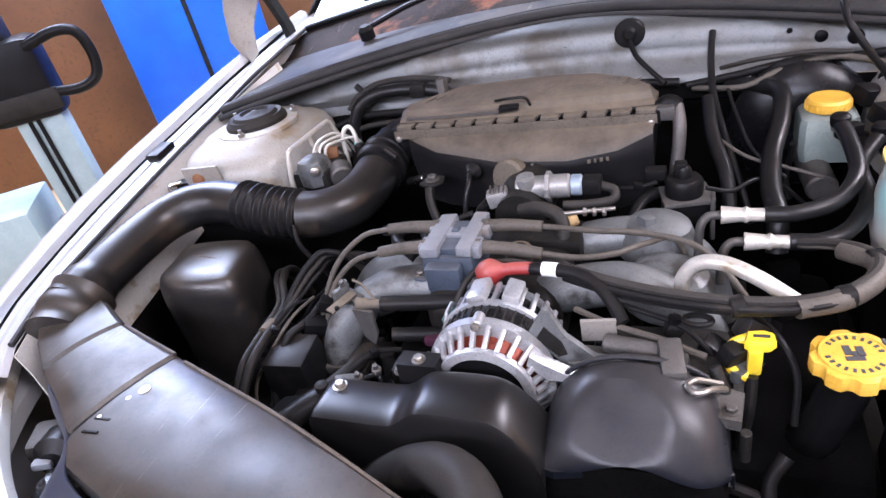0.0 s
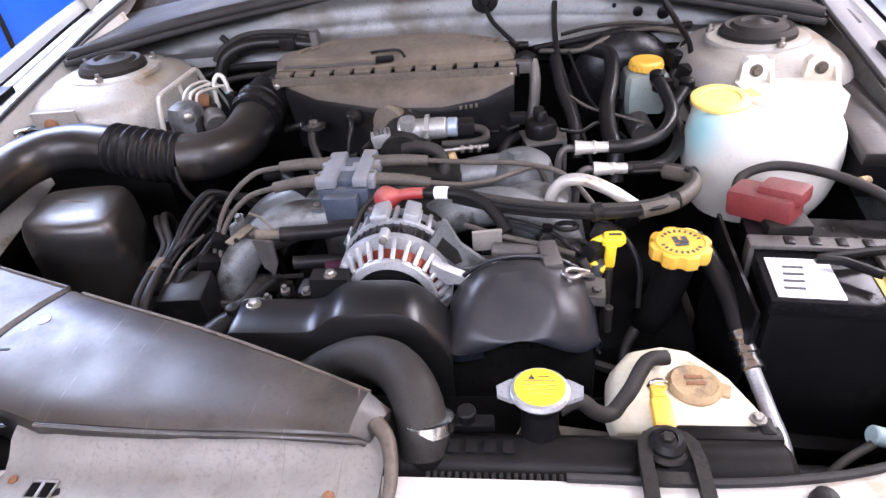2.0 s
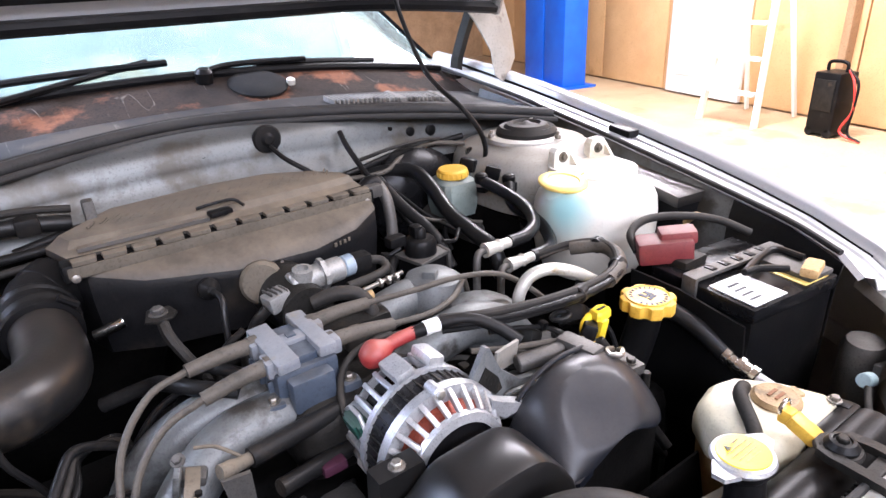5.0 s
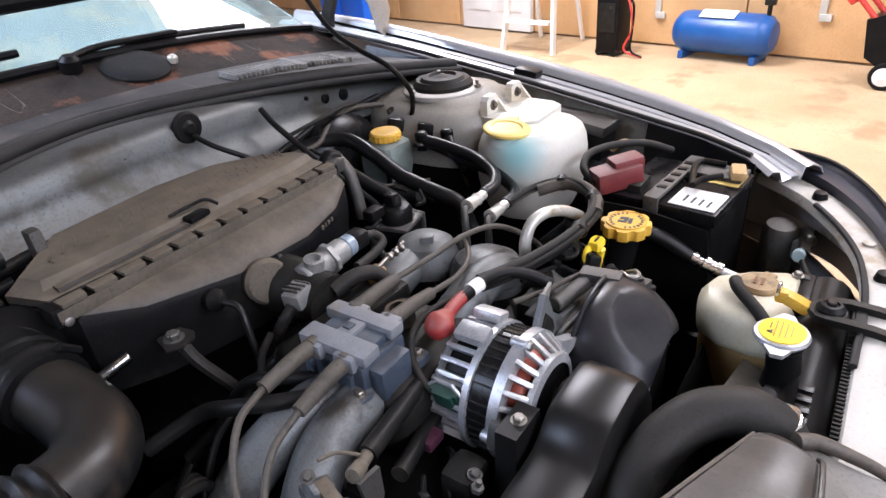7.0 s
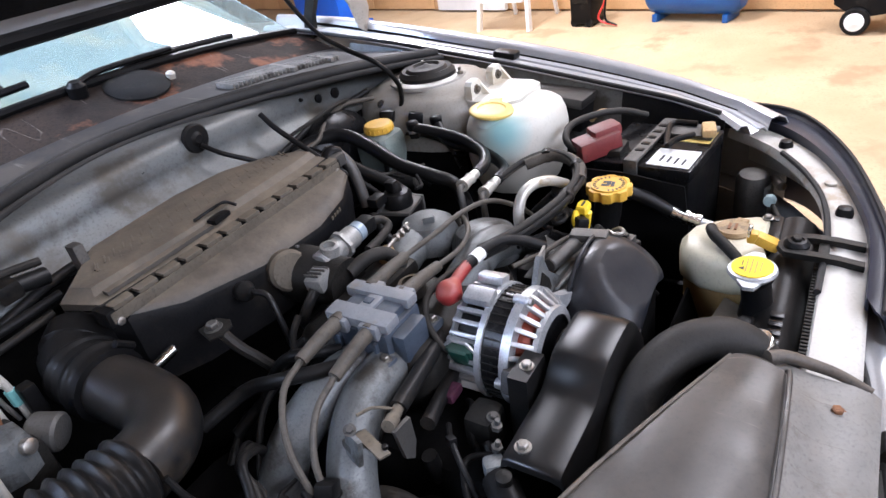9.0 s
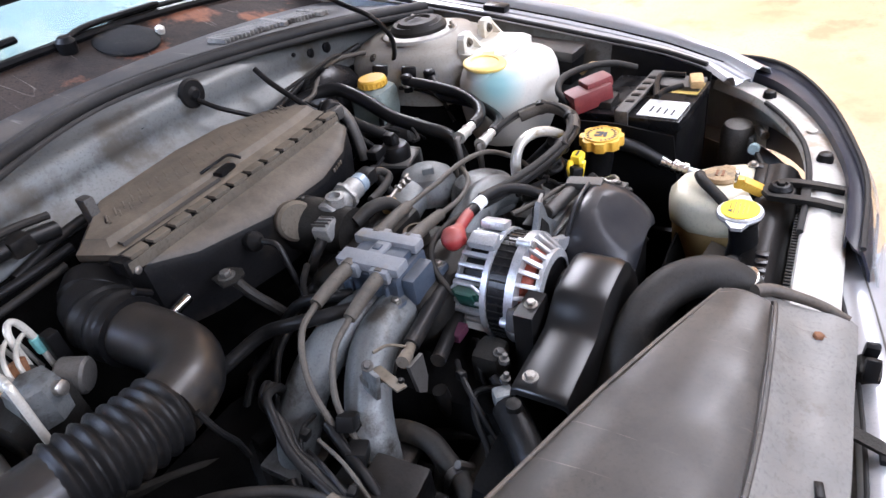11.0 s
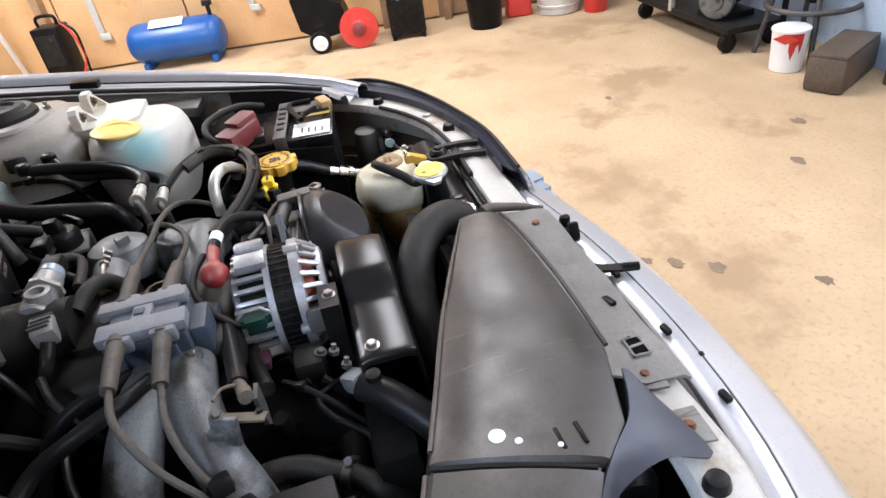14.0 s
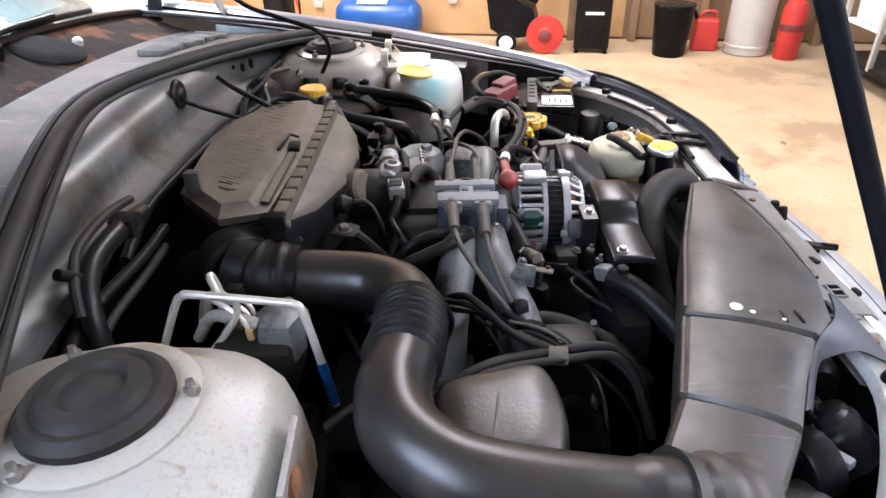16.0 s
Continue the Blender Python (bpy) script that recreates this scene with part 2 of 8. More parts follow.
# slight blue of the reflected light is put into this base colour
TIMING = mat("timing_plastic", (0.006, 0.0078, 0.0125), (0.011, 0.013, 0.018), 0.30, 0, 10, 0.08, 280, 0.12, 0.2, (0.03, 0.026, 0.021), 9, 0.56, spec=0.34, dust=0.2, dust_colour=(0.15, 0.13, 0.106))
PROP = mat("prop_enamel", (0.003, 0.0035, 0.006), (0.005, 0.006, 0.009), 0.55, 0, 12, 0.05, 260, 0.1, 0.2, spec=0.1)
OLD_HOSE = mat("dusty_hose", (0.013, 0.012, 0.011), (0.024, 0.022, 0.0195), 0.55, 0, 14, 0.15, 300, 0.1, 0.3, (0.05, 0.043, 0.034), 10, 0.6, spec=0.18, dust=0.1)
FLANGE = mat("dusty_flange", (0.085, 0.073, 0.056), (0.125, 0.108, 0.084), 0.7, 0, 16, 0.25, 240, 0.1, 0.3, (0.05, 0.043, 0.034), 12, 0.6, spec=0.2, dust=0.5, dust_colour=(0.22, 0.18, 0.13))
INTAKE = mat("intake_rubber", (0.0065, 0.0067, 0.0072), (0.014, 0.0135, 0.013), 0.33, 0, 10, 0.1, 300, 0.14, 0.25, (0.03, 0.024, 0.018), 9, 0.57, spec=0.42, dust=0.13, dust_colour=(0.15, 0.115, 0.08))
# teal base, tan patches and pale streaks paint the windscreen's reflections
REFLECTION = mat("screen_reflection", (0.055, 0.095, 0.105), (0.12, 0.155, 0.15), 0.7, 0, 3, 0.05, 60, 0.1, 0.1, (0.21, 0.18, 0.125), 2.6, 0.52, scratch=(0.4, 0.42, 0.45))
TAN_CAP = mat("tan_cap", (0.27, 0.18, 0.085), (0.40, 0.28, 0.14), 0.6, 0, 30, 0.25, 380, 0.1, 0.3, (0.14, 0.1, 0.055), 26, 0.56)
TAN_TAPE = mat("tan_tape", (0.075, 0.062, 0.045), (0.13, 0.108, 0.078), 0.75, 0, 30, 0.3, 300, 0.1, 0.3, (0.03, 0.026, 0.02), 24, 0.58, spec=0.2, dust=0.3)
VALVE = mat("valve_alloy", (0.26, 0.26, 0.25), (0.37, 0.37, 0.355), 0.42, 0.45, 28, 0.25, 400, 0.12, 0.25, (0.14, 0.125, 0.1), 16, 0.58, dust=0.25, dust_colour=(0.26, 0.23, 0.18))
PIPE = mat("pale_pipe", (0.5, 0.48, 0.42), (0.62, 0.6, 0.54), 0.38, 0.4, 30, 0.05, 400, 0.08, 0.15, (0.3, 0.24, 0.15), 20, 0.62)
LIP = mat("worn_lip", (0.13, 0.124, 0.112), (0.23, 0.22, 0.20), 0.45, 0, 10, 0.2, 260, 0.14, 0.25, (0.075, 0.058, 0.042), 9, 0.55, dust=0.3, dust_colour=(0.26, 0.23, 0.19), scratch=(0.09, 0.07, 0.05))
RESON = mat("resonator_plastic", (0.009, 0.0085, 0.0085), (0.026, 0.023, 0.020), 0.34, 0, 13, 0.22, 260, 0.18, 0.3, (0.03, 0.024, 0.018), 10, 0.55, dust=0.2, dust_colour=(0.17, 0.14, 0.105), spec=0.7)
OLD_BOX = mat("brown_metal_box", (0.07, 0.05, 0.035), (0.12, 0.09, 0.06), 0.6, 0, 7, 0.2, 90, 0.1, 0.3, (0.18, 0.13, 0.08), 5, 0.6)
SLATE = mat("slate_cowl", (0.009, 0.010, 0.0125), (0.019, 0.019, 0.0205), 0.5, 0, 5, 0.08, 260, 0.1, 0.15, (0.05, 0.042, 0.035), 5, 0.55, spec=0.25, dust=0.14, dust_colour=(0.13, 0.108, 0.085), scratch=(0.2, 0.18, 0.16))
SLAT = mat("dirty_slat", (0.13, 0.122, 0.11), (0.21, 0.195, 0.17), 0.7, 0, 20, 0.2, 260, 0.1, 0.3, (0.06, 0.052, 0.045), 14, 0.56, spec=0.2)
NAVY = mat("navy_lamp_plastic", (0.010, 0.012, 0.024), (0.017, 0.019, 0.034), 0.4, 0, 8, 0.05, 260, 0.1, 0.15, (0.05, 0.045, 0.045), 9, 0.64, spec=0.4)
TROUGH = mat("dusty_trough", (0.15, 0.132, 0.108), (0.23, 0.205, 0.17), 0.6, 0, 9, 0.1, 260, 0.1, 0.15, (0.08, 0.07, 0.058), 8, 0.56, dust=0.3)
LAVENDER = mat("lavender_plate", (0.15, 0.15, 0.19), (0.21, 0.21, 0.25), 0.5, 0, 12, 0.05, 260, 0.1, 0.1)
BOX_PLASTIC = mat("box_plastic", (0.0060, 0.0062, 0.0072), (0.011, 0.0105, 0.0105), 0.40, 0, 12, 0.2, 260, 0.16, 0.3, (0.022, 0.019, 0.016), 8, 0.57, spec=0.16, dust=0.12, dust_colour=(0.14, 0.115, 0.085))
LENS = glassy("clear_lens", (0.9, 0.93, 0.95), 0.05, 0.85)
GLASS = glassy("windscreen_glass", (0.72, 0.86, 0.84), 0.0, 0.9)
TEAL = mat("pale_plastic", (0.24, 0.33, 0.34), (0.31, 0.40, 0.41), 0.45, 0, 12, 0.05, 260, 0.1, 0.1)
PALE_BLUE = mat("lamp_housing", (0.24, 0.30, 0.36), (0.33, 0.39, 0.44), 0.35, 0.2, 12, 0.05, 260, 0.1, 0.1)
FLOOR = mat("dusty_floor", (0.40, 0.282, 0.158), (0.53, 0.392, 0.235), 0.72, 0, 1.3, 0.12, 60, 0.1, 0.05, (0.345, 0.238, 0.132), 1.6, 0.54)
STAIN = mat("oil_stain", (0.17, 0.12, 0.075), (0.25, 0.18, 0.115), 0.6, 0, 8, 0.1, 80, 0.1, 0.2)
PLY = mat("plywood", (0.58, 0.34, 0.15), (0.68, 0.43, 0.205), 0.6, 0, 2.2, 0.15, 90, 0.1, 0.12, (0.48, 0.28, 0.11), 2.4, 0.6)
TIMBER = mat("old_timber", (0.26, 0.16, 0.08), (0.38, 0.24, 0.13), 0.7, 0, 6, 0.3, 90, 0.1, 0.25)
BROWN_PANEL = mat("brown_panel", (0.11, 0.042, 0.012), (0.17, 0.07, 0.022), 0.5, 0, 2.5, 0.1, 40, 0.1, 0.15)
BLUE_PAINT = mat("blue_enamel", (0.004, 0.085, 0.52), (0.008, 0.12, 0.62), 0.35, 0, 5, 0.03, 200, 0.08, 0.1)
TANK_PAINT = mat("blue_tank_paint", (0.006, 0.062, 0.24), (0.012, 0.09, 0.30), 0.35, 0, 6, 0.03, 200, 0.08, 0.1)
RED_PAINT = mat("red_enamel", (0.50, 0.03, 0.022), (0.6, 0.05, 0.035), 0.4, 0, 8, 0.05, 200, 0.08, 0.15)
WALL_BLUE = mat("pale_blue_wall", (0.36, 0.47, 0.60), (0.5, 0.6, 0.7), 0.6, 0, 2.2, 0.1, 80, 0.1, 0.1, (0.25, 0.33, 0.45), 3, 0.58)
WHITE = mat("white_enamel", (0.74, 0.74, 0.72), (0.82, 0.82, 0.8), 0.45, 0, 6, 0.05, 200, 0.08, 0.08, (0.55, 0.52, 0.47), 8, 0.66)
CEIL = mat("ceiling_board", (0.16, 0.125, 0.09), (0.22, 0.17, 0.12), 0.8, 0, 2, 0.1, 80)
DRUM = mat("galvanised_drum", (0.5, 0.49, 0.44), (0.6, 0.58, 0.53), 0.5, 0.2, 5, 0.05, 160, 0.1, 0.1)


# ---- mesh helpers ----
def B():
    return bmesh.new()


def rbox(c, s, bevel=0.004, rot=(0, 0, 0), bm=None, seg=2, taper=None):
    """A box with rounded edges; taper scales its top in x and y."""
    t = bmesh.new()
    bmesh.ops.create_cube(t, size=1)
    for v in t.verts:
        k = taper if taper and v.co.z > 0 else (1, 1)
        v.co = Vector((v.co.x * s[0] * k[0], v.co.y * s[1] * k[1], v.co.z * s[2]))
    if bevel:
        bmesh.ops.bevel(t, geom=t.edges[:], offset=min(bevel, min(s) * 0.45), segments=seg, profile=0.6, affect="EDGES")
    bmesh.ops.transform(t, matrix=pose(*c, *rot), verts=t.verts[:])
    return join(bm, t)


def join(bm, t):
    if bm is None:
        return t
    me = bpy.data.meshes.new("tmp")
    t.to_mesh(me)
    t.free()
    bm.from_mesh(me)
    bpy.data.meshes.remove(me)
    return bm


def spline(pts, seg=8):
    p = [Vector(q) for q in pts]
    if len(p) < 3:
        return [p[0].lerp(p[-1], i / seg) for i in range(seg + 1)]
    p = [p[0] * 2 - p[1]] + p + [p[-1] * 2 - p[-2]]
    out = []
    for i in range(1, len(p) - 2):
        a, b, c, d = p[i - 1:i + 3]
        for k in range(seg):
            t = k / seg
            out.append(0.5 * ((2 * b) + (c - a) * t + (2 * a - 5 * b + 4 * c - d) * t * t + (3 * b - a - 3 * c + d) * t ** 3))
    out.append(p[-2])
    return out


def tube(pts, r, n=12, seg=8, bm=None, smooth=True, squash=1.0):
    """A round tube along a curve; r is a number or a function of the share of its length."""
    path = spline(pts, seg) if smooth else [Vector(q) for q in pts]
    m = len(path)
    run = [0.0]
    for a, b in zip(path, path[1:]):
        run.append(run[-1] + (b - a).length)
    bm = bm or bmesh.new()
    t0 = (path[1] - path[0]).normalized()
    side = t0.orthogonal().normalized()
    rings = []
    for i, p in enumerate(path):
        t = (path[min(i + 1, m - 1)] - path[max(i - 1, 0)]).normalized()
        side = (side - t * side.dot(t)).normalized()
        up = t.cross(side)
        rr = r(run[i] / run[-1]) if callable(r) else r
        rings.append([bm.verts.new(p + (side * math.cos(a) + up * math.sin(a) * squash) * rr) for a in (2 * math.pi * k / n for k in range(n))])
    for a, b in zip(rings, rings[1:]):
        for k in range(n):
            bm.faces.new((a[k], a[(k + 1) % n], b[(k + 1) % n], b[k]))
    bm.faces.new(rings[0][::-1])
    bm.faces.new(rings[-1])
    return bm


def lathe(base, axis, profile, n=24, bm=None):
    """A turned body: profile of (radius, height) along the axis from base."""
    bm = bm or bmesh.new()
    axis, base = Vector(axis).normalized(), Vector(base)
    s = axis.orthogonal().normalized()
    u = axis.cross(s)
    rings = []
    for r, h in profile:
        rings.append([bm.verts.new(base + axis * h + (s * math.cos(a) + u * math.sin(a)) * max(r, 1e-4)) for a in (2 * math.pi * k / n for k in range(n))])
    for a, b in zip(rings, rings[1:]):
        for k in range(n):
            bm.faces.new((a[k], a[(k + 1) % n], b[(k + 1) % n], b[k]))
    bm.faces.new(rings[0][::-1])
    bm.faces.new(rings[-1])
    return bm


def rod(a, b, r, n=12, bm=None, edge=0.15):
    a, b = Vector(a), Vector(b)
    h = (b - a).length
    e = min(r * edge, h * 0.3)
    return lathe(a, b - a, [(r - e, 0), (r, e), (r, h - e), (r - e, h)], n, bm)


def loft(rings, bm=None, cap=True, closed=True):
    """Skin over rings of points, which all have one number of points."""
    bm = bm or bmesh.new()
    vs = [[bm.verts.new(p) for p in ring] for ring in rings]
    n = len(vs[0])
    for a, b in zip(vs, vs[1:]):
        for k in range(n if closed else n - 1):
            bm.faces.new((a[k], a[(k + 1) % n], b[(k + 1) % n], b[k]))
    if cap and closed:
        bm.faces.new(vs[0][::-1])
        bm.faces.new(vs[-1])
    bmesh.ops.recalc_face_normals(bm, faces=bm.faces[:])
    return bm


def prism(outline, z0, z1, bevel=0.004, bm=None, seg=2):
    """A slab over an outline in the plan."""
    t = bmesh.new()
    lo = [t.verts.new((x, y, z0)) for x, y in outline]
    hi = [t.verts.new((x, y, z1)) for x, y in outline]
    n = len(lo)
    t.faces.new(lo[::-1])
    t.faces.new(hi)
    for k in range(n):
        t.faces.new((lo[k], lo[(k + 1) % n], hi[(k + 1) % n], hi[k]))
    bmesh.ops.recalc_face_normals(t, faces=t.faces[:])
    if bevel:
        bmesh.ops.bevel(t, geom=t.edges[:], offset=bevel, segments=seg, profile=0.6, affect="EDGES")
    return join(bm, t)


def sheet(rows, thick=0.002, bm=None):
    """A pressed sheet with thickness over a grid of points."""
    t = bmesh.new()
    vs = [[t.verts.new(p) for p in row] for row in rows]
    for a, b in zip(vs, vs[1:]):
        for k in range(len(a) - 1):
            t.faces.new((a[k], a[k + 1], b[k + 1], b[k]))
    bmesh.ops.recalc_face_normals(t, faces=t.faces[:])
    bmesh.ops.solidify(t, geom=t.faces[:], thickness=thick)
    return join(bm, t)


def link(name, bm, material, angle=35):
    me = bpy.data.meshes.new(name)
    bm.to_mesh(me)
    bm.free()
    me.materials.append(material)
    me.polygons.foreach_set("use_smooth", [True] * len(me.polygons))
    me.set_sharp_from_angle(angle=radians(angle))
    return new(name, me)


def thing(name, base, label, category, group=""):
    ob = new(name)
    ob.empty_display_size = 0.02
    ob.location = base
    return tagged(ob, label, category, group)


def part(name, bm, material, parent, label="", angle=35):
    ob = link(name, bm, material, angle)
    top = parent
    while top.parent:
        top = top.parent
    ob.parent = parent
    if parent is top:
        ob.matrix_parent_inverse = Matrix.Translation(-parent.location) if parent.type == "EMPTY" else Matrix()
    if label:
        ob["label"] = label
    return ob


def solo(name, bm, material, label, category, group="", kind="", angle=35):
    return tagged(link(name, bm, material, angle), label, category, group, kind)


def bolt(p, axis, r, parent, material=None, name="bolt", washer=True):
    bm = lathe(p, axis, [(r * 0.9, 0), (r, r * 0.15), (r, r * 0.8), (r * 0.8, r)], 6)
    if washer:
        lathe(p, axis, [(r * 1.45, -r * 0.25), (r * 1.45, r * 0.1), (r, r * 0.12)], 16, bm)
    return part(name, bm, material or STEEL, parent)


def clamp(p, axis, r, parent, material=None, width=0.011):
    a = Vector(axis).normalized()
    p = Vector(p)
    bm = lathe(p - a * width / 2, a, [(r * 0.97, 0), (r * 1.05, 0.0008), (r * 1.05, width - 0.0008), (r * 0.97, width)], 24)
    s = a.orthogonal().normalized()
    if s.z < 0:
        s = -s
    rod(p + s * r * 1.12 - a.cross(s) * 0.012, p + s * r * 1.12 + a.cross(s) * 0.012, 0.005, 8, bm)
    return part("hose_clamp", bm, material or STEEL, parent)

# ---- garage ----
CORNER = (4.14, -3.71)
G = Matrix.Translation((*CORNER, 0)) @ pose(0, 0, 0, 0, 0, -11)


def gpt(x, y, z=0.0):
    """A place in the garage's own axes (east wall x = 0, south wall y = 0) in the world."""
    return G @ Vector((x, y, z))


def gmove(bm):
    bmesh.ops.transform(bm, matrix=G, verts=bm.verts[:])
    return bm


def room_box(name, lo, hi, material, bevel=0.0, parent=None):
    c = [(a + b) / 2 for a, b in zip(lo, hi)]
    bm = gmove(rbox(c, [b - a for a, b in zip(lo, hi)], bevel))
    if parent:
        return part(name, bm, material, parent)
    return tagged(link(name, bm, material), kind="structure")


W, D, H = 10.5, 11.0, 3.4
room_box("floor", (-W - 0.3, -0.3, -0.2), (0.3, D + 0.3, 0), FLOOR)
wall_east = room_box("wall_east", (0.03, 0, 0), (0.2, D, H), TIMBER)
wall_north = room_box("wall_north", (-W, D, 0), (0.2, D + 0.2, H), TIMBER)
ceiling = room_box("ceiling", (-W - 0.2, -0.2, H), (0.2, D + 0.2, H + 0.15), CEIL)
# south wall with the wide door opening before the car, west wall with an added, unseen opening
room_box("wall_south", (-2.53, -0.2, 0), (0.2, 0, H), WALL_BLUE)
room_box("wall_south_west", (-W, -0.2, 0), (-6.6, 0, H), PLY)
room_box("wall_south_head", (-6.6, -0.2, 2.75), (-2.53, 0, H), PLY)
room_box("wall_west", (-W - 0.2, -0.2, 0), (-W, 3.0, H), BROWN_PANEL)
room_box("wall_west_north", (-W - 0.2, 6.6, 0), (-W, D + 0.2, H), BROWN_PANEL)
room_box("wall_west_head", (-W - 0.2, 3.0, 2.6), (-W, 6.6, H), BROWN_PANEL)
room_box("wall_west_foot", (-W - 0.2, 3.0, 0), (-W, 6.6, 0.9), BROWN_PANEL)
# plywood sheets on the east wall
for i in range(9):
    y0 = 2.05 + i * 1.0
    room_box("plywood_sheet", (0.0, y0, 0.02), (0.028, y0 + 0.985, 2.4), PLY, 0.003, wall_east)
for i in range(4):
    room_box("plywood_sheet", (0.0, 0.02 + i * 0.5, 0.02), (0.028, 0.5 + i * 0.5, 2.4), TIMBER, 0.003, wall_east)
for y in (0.55, 1.05, 1.42, 1.95, 2.45, 5.1):
    room_box("wall_stud", (-0.09, y, 0), (-0.002, y + 0.06, H), TIMBER, 0.004, wall_east)
door = room_box("door_1", (-0.05, 6.05, 0.02), (-0.005, 6.95, 2.05), WHITE, 0.004)
for k in range(2):
    room_box("door_panel", (-0.062, 6.15 + k * 0.4, 0.2), (-0.052, 6.45 + k * 0.4, 0.9), WHITE, 0.003, door)
# sectional garage door frame and its pale panels
frame_ob = room_box("door_2", (-2.600, 0.0, 0), (-2.555, 0.10, 2.75), OLD_BOX, 0.004)
room_box("door_rail", (-3.4, 0.03, 0.20), (-2.60, 0.09, 0.26), OLD_BOX, 0.004, frame_ob)
room_box("door_brace", (-2.52, 0.0, 1.2), (-2.46, 0.05, 2.6), TIMBER, 0.004, frame_ob)
for k in range(4):
    room_box("door_panel", (-3.4, -0.1, 0.02 + k * 0.55), (-2.605, -0.06, 0.54 + k * 0.55), WHITE, 0.006, frame_ob)

# sectional door closed up to two metres, added fill lamps over it and in the west opening
sect = room_box("door_3", (-6.6, -0.1, 2.0), (-3.4, -0.06, 2.06), DRUM, 0.004)
for k in range(4):
    for q in range(4):
        room_box("door_panel", (-6.58 + 0.795 * q, -0.12, 0.02 + k * 0.5), (-5.8 + 0.795 * q, -0.07, 0.505 + k * 0.5), WHITE, 0.008, sect)
area_light("fill_south", gpt(-4.7, -0.15, 2.4), gpt(-4.7, 5, 0.6), 3.6, 0.6, 120, (0.93, 0.97, 1.0))
area_light("fill_west", gpt(-W - 0.1, 4.8, 1.75), gpt(-4, 4.6, 0.8), 3.5, 1.6, 80, (0.86, 0.93, 1.0))


def added_bank(wx, wy, watts, turn, long=1.3, wide=0.5, colour=(0.97, 0.985, 1.0)):
    """An unseen light bank, added under the ceiling to match brightness and reflections."""
    p = Vector((wx, wy, H - 0.13))
    lamp = area_light("bank_light", p, p - Vector((0, 0.001, 1)), long, wide, watts, colour)
    lamp.matrix_world = Matrix.Translation(p) @ pose(0, 0, 0, 0, 0, turn)
    fix = thing("added_light_bank", (wx, wy, H), "unseen white light bank added under the roof to match reflections", "ceiling light", "ceiling lights")
    m = Matrix.Translation((wx, wy, 0)) @ pose(0, 0, 0, 0, 0, turn)
    bm = rbox((0, 0, H - 0.03), (long + 0.1, wide + 0.1, 0.06), 0.006)
    bmesh.ops.transform(bm, matrix=m, verts=bm.verts[:])
    part("housing", bm, WHITE, fix)
    for s in (-1, 1):
        bm = rbox((0, s * (wide / 2 + 0.05), H - 0.08), (long + 0.1, 0.02, 0.1), 0.004)
        bmesh.ops.transform(bm, matrix=m, verts=bm.verts[:])
        part("reflector", bm, WHITE, fix)


# the first bank, broad and bluish, stands for unseen sky light
added_bank(-2.7, 1.9, 680, -11, 4.0, 1.9, (0.74, 0.87, 1.0))
added_bank(3.3, 1.8, 380, -11, 2.0, 0.6, (1.0, 0.965, 0.90))
added_bank(2.9, -1.2, 190, -11, 2.2, 0.9, (1.0, 0.965, 0.90))
added_bank(0.5, -2.3, 40, -11)

# floor marks: dark oil drips
random.seed(5)
marks = bmesh.new()
for cx, cy, r in ((0.80, -1.52, 0.022), (0.73, -1.62, 0.022), (0.85, -1.44, 0.015), (0.55, -1.85, 0.02), (1.2, -2.3, 0.022), (1.5, -2.55, 0.025),
                  (0.2, -1.9, 0.016), (0.35, -2.1, 0.018), (0.1, -2.15, 0.014), (1.7, -1.3, 0.014), (2.2, -2.0, 0.016), (0.6, -2.3, 0.012)):
    n = 14
    vs = [marks.verts.new((cx + r * (1 + random.uniform(-0.35, 0.5)) * math.cos(a) * 1.3, cy + r * (1 + random.uniform(-0.3, 0.4)) * math.sin(a), 0.0012)) for a in (2 * math.pi * k / n for k in range(n))]
    marks.faces.new(vs)
tagged(link("floor_stains", marks, STAIN), "dark oil drips dried on the dusty floor", "stain", kind="stuff")


# ---- things along the garage walls ----
def at(x, y, turn=-11.0):
    return Matrix.Translation((x, y, 0)) @ pose(0, 0, 0, 0, 0, turn)


def put(bm, m):
    bmesh.ops.transform(bm, matrix=m, verts=bm.verts[:])
    return bm


def air_tank(x, y):
    m = at(x, y)
    t = thing("air_tank", (x, y, 0), "blue steel air tank lying on the floor by the plywood wall", "air tank")
    part("barrel", put(lathe((0, -0.37, 0.19), (0, 1, 0), [(0.03, 0), (0.1, 0.01), (0.14, 0.05), (0.15, 0.1), (0.15, 0.64), (0.14, 0.69), (0.1, 0.73), (0.03, 0.74)], 28), m), TANK_PAINT, t)
    part("label_plate", put(rbox((-0.06, 0.03, 0.334), (0.1, 0.26, 0.004), 0.001, (0, -22, 0)), m), LABEL, t, "torn pale paper label")
    for yy in (-0.27, 0.27):
        part("foot", put(rbox((0, yy, 0.03), (0.24, 0.04, 0.06), 0.008), m), TANK_PAINT, t)
    part("hose_fitting", put(rod((0, -0.3, 0.33), (0, -0.3, 0.41), 0.016), m), DARK_STEEL, t)
    part("valve", put(rbox((0, -0.3, 0.42), (0.05, 0.07, 0.04), 0.008), m), DARK_STEEL, t)


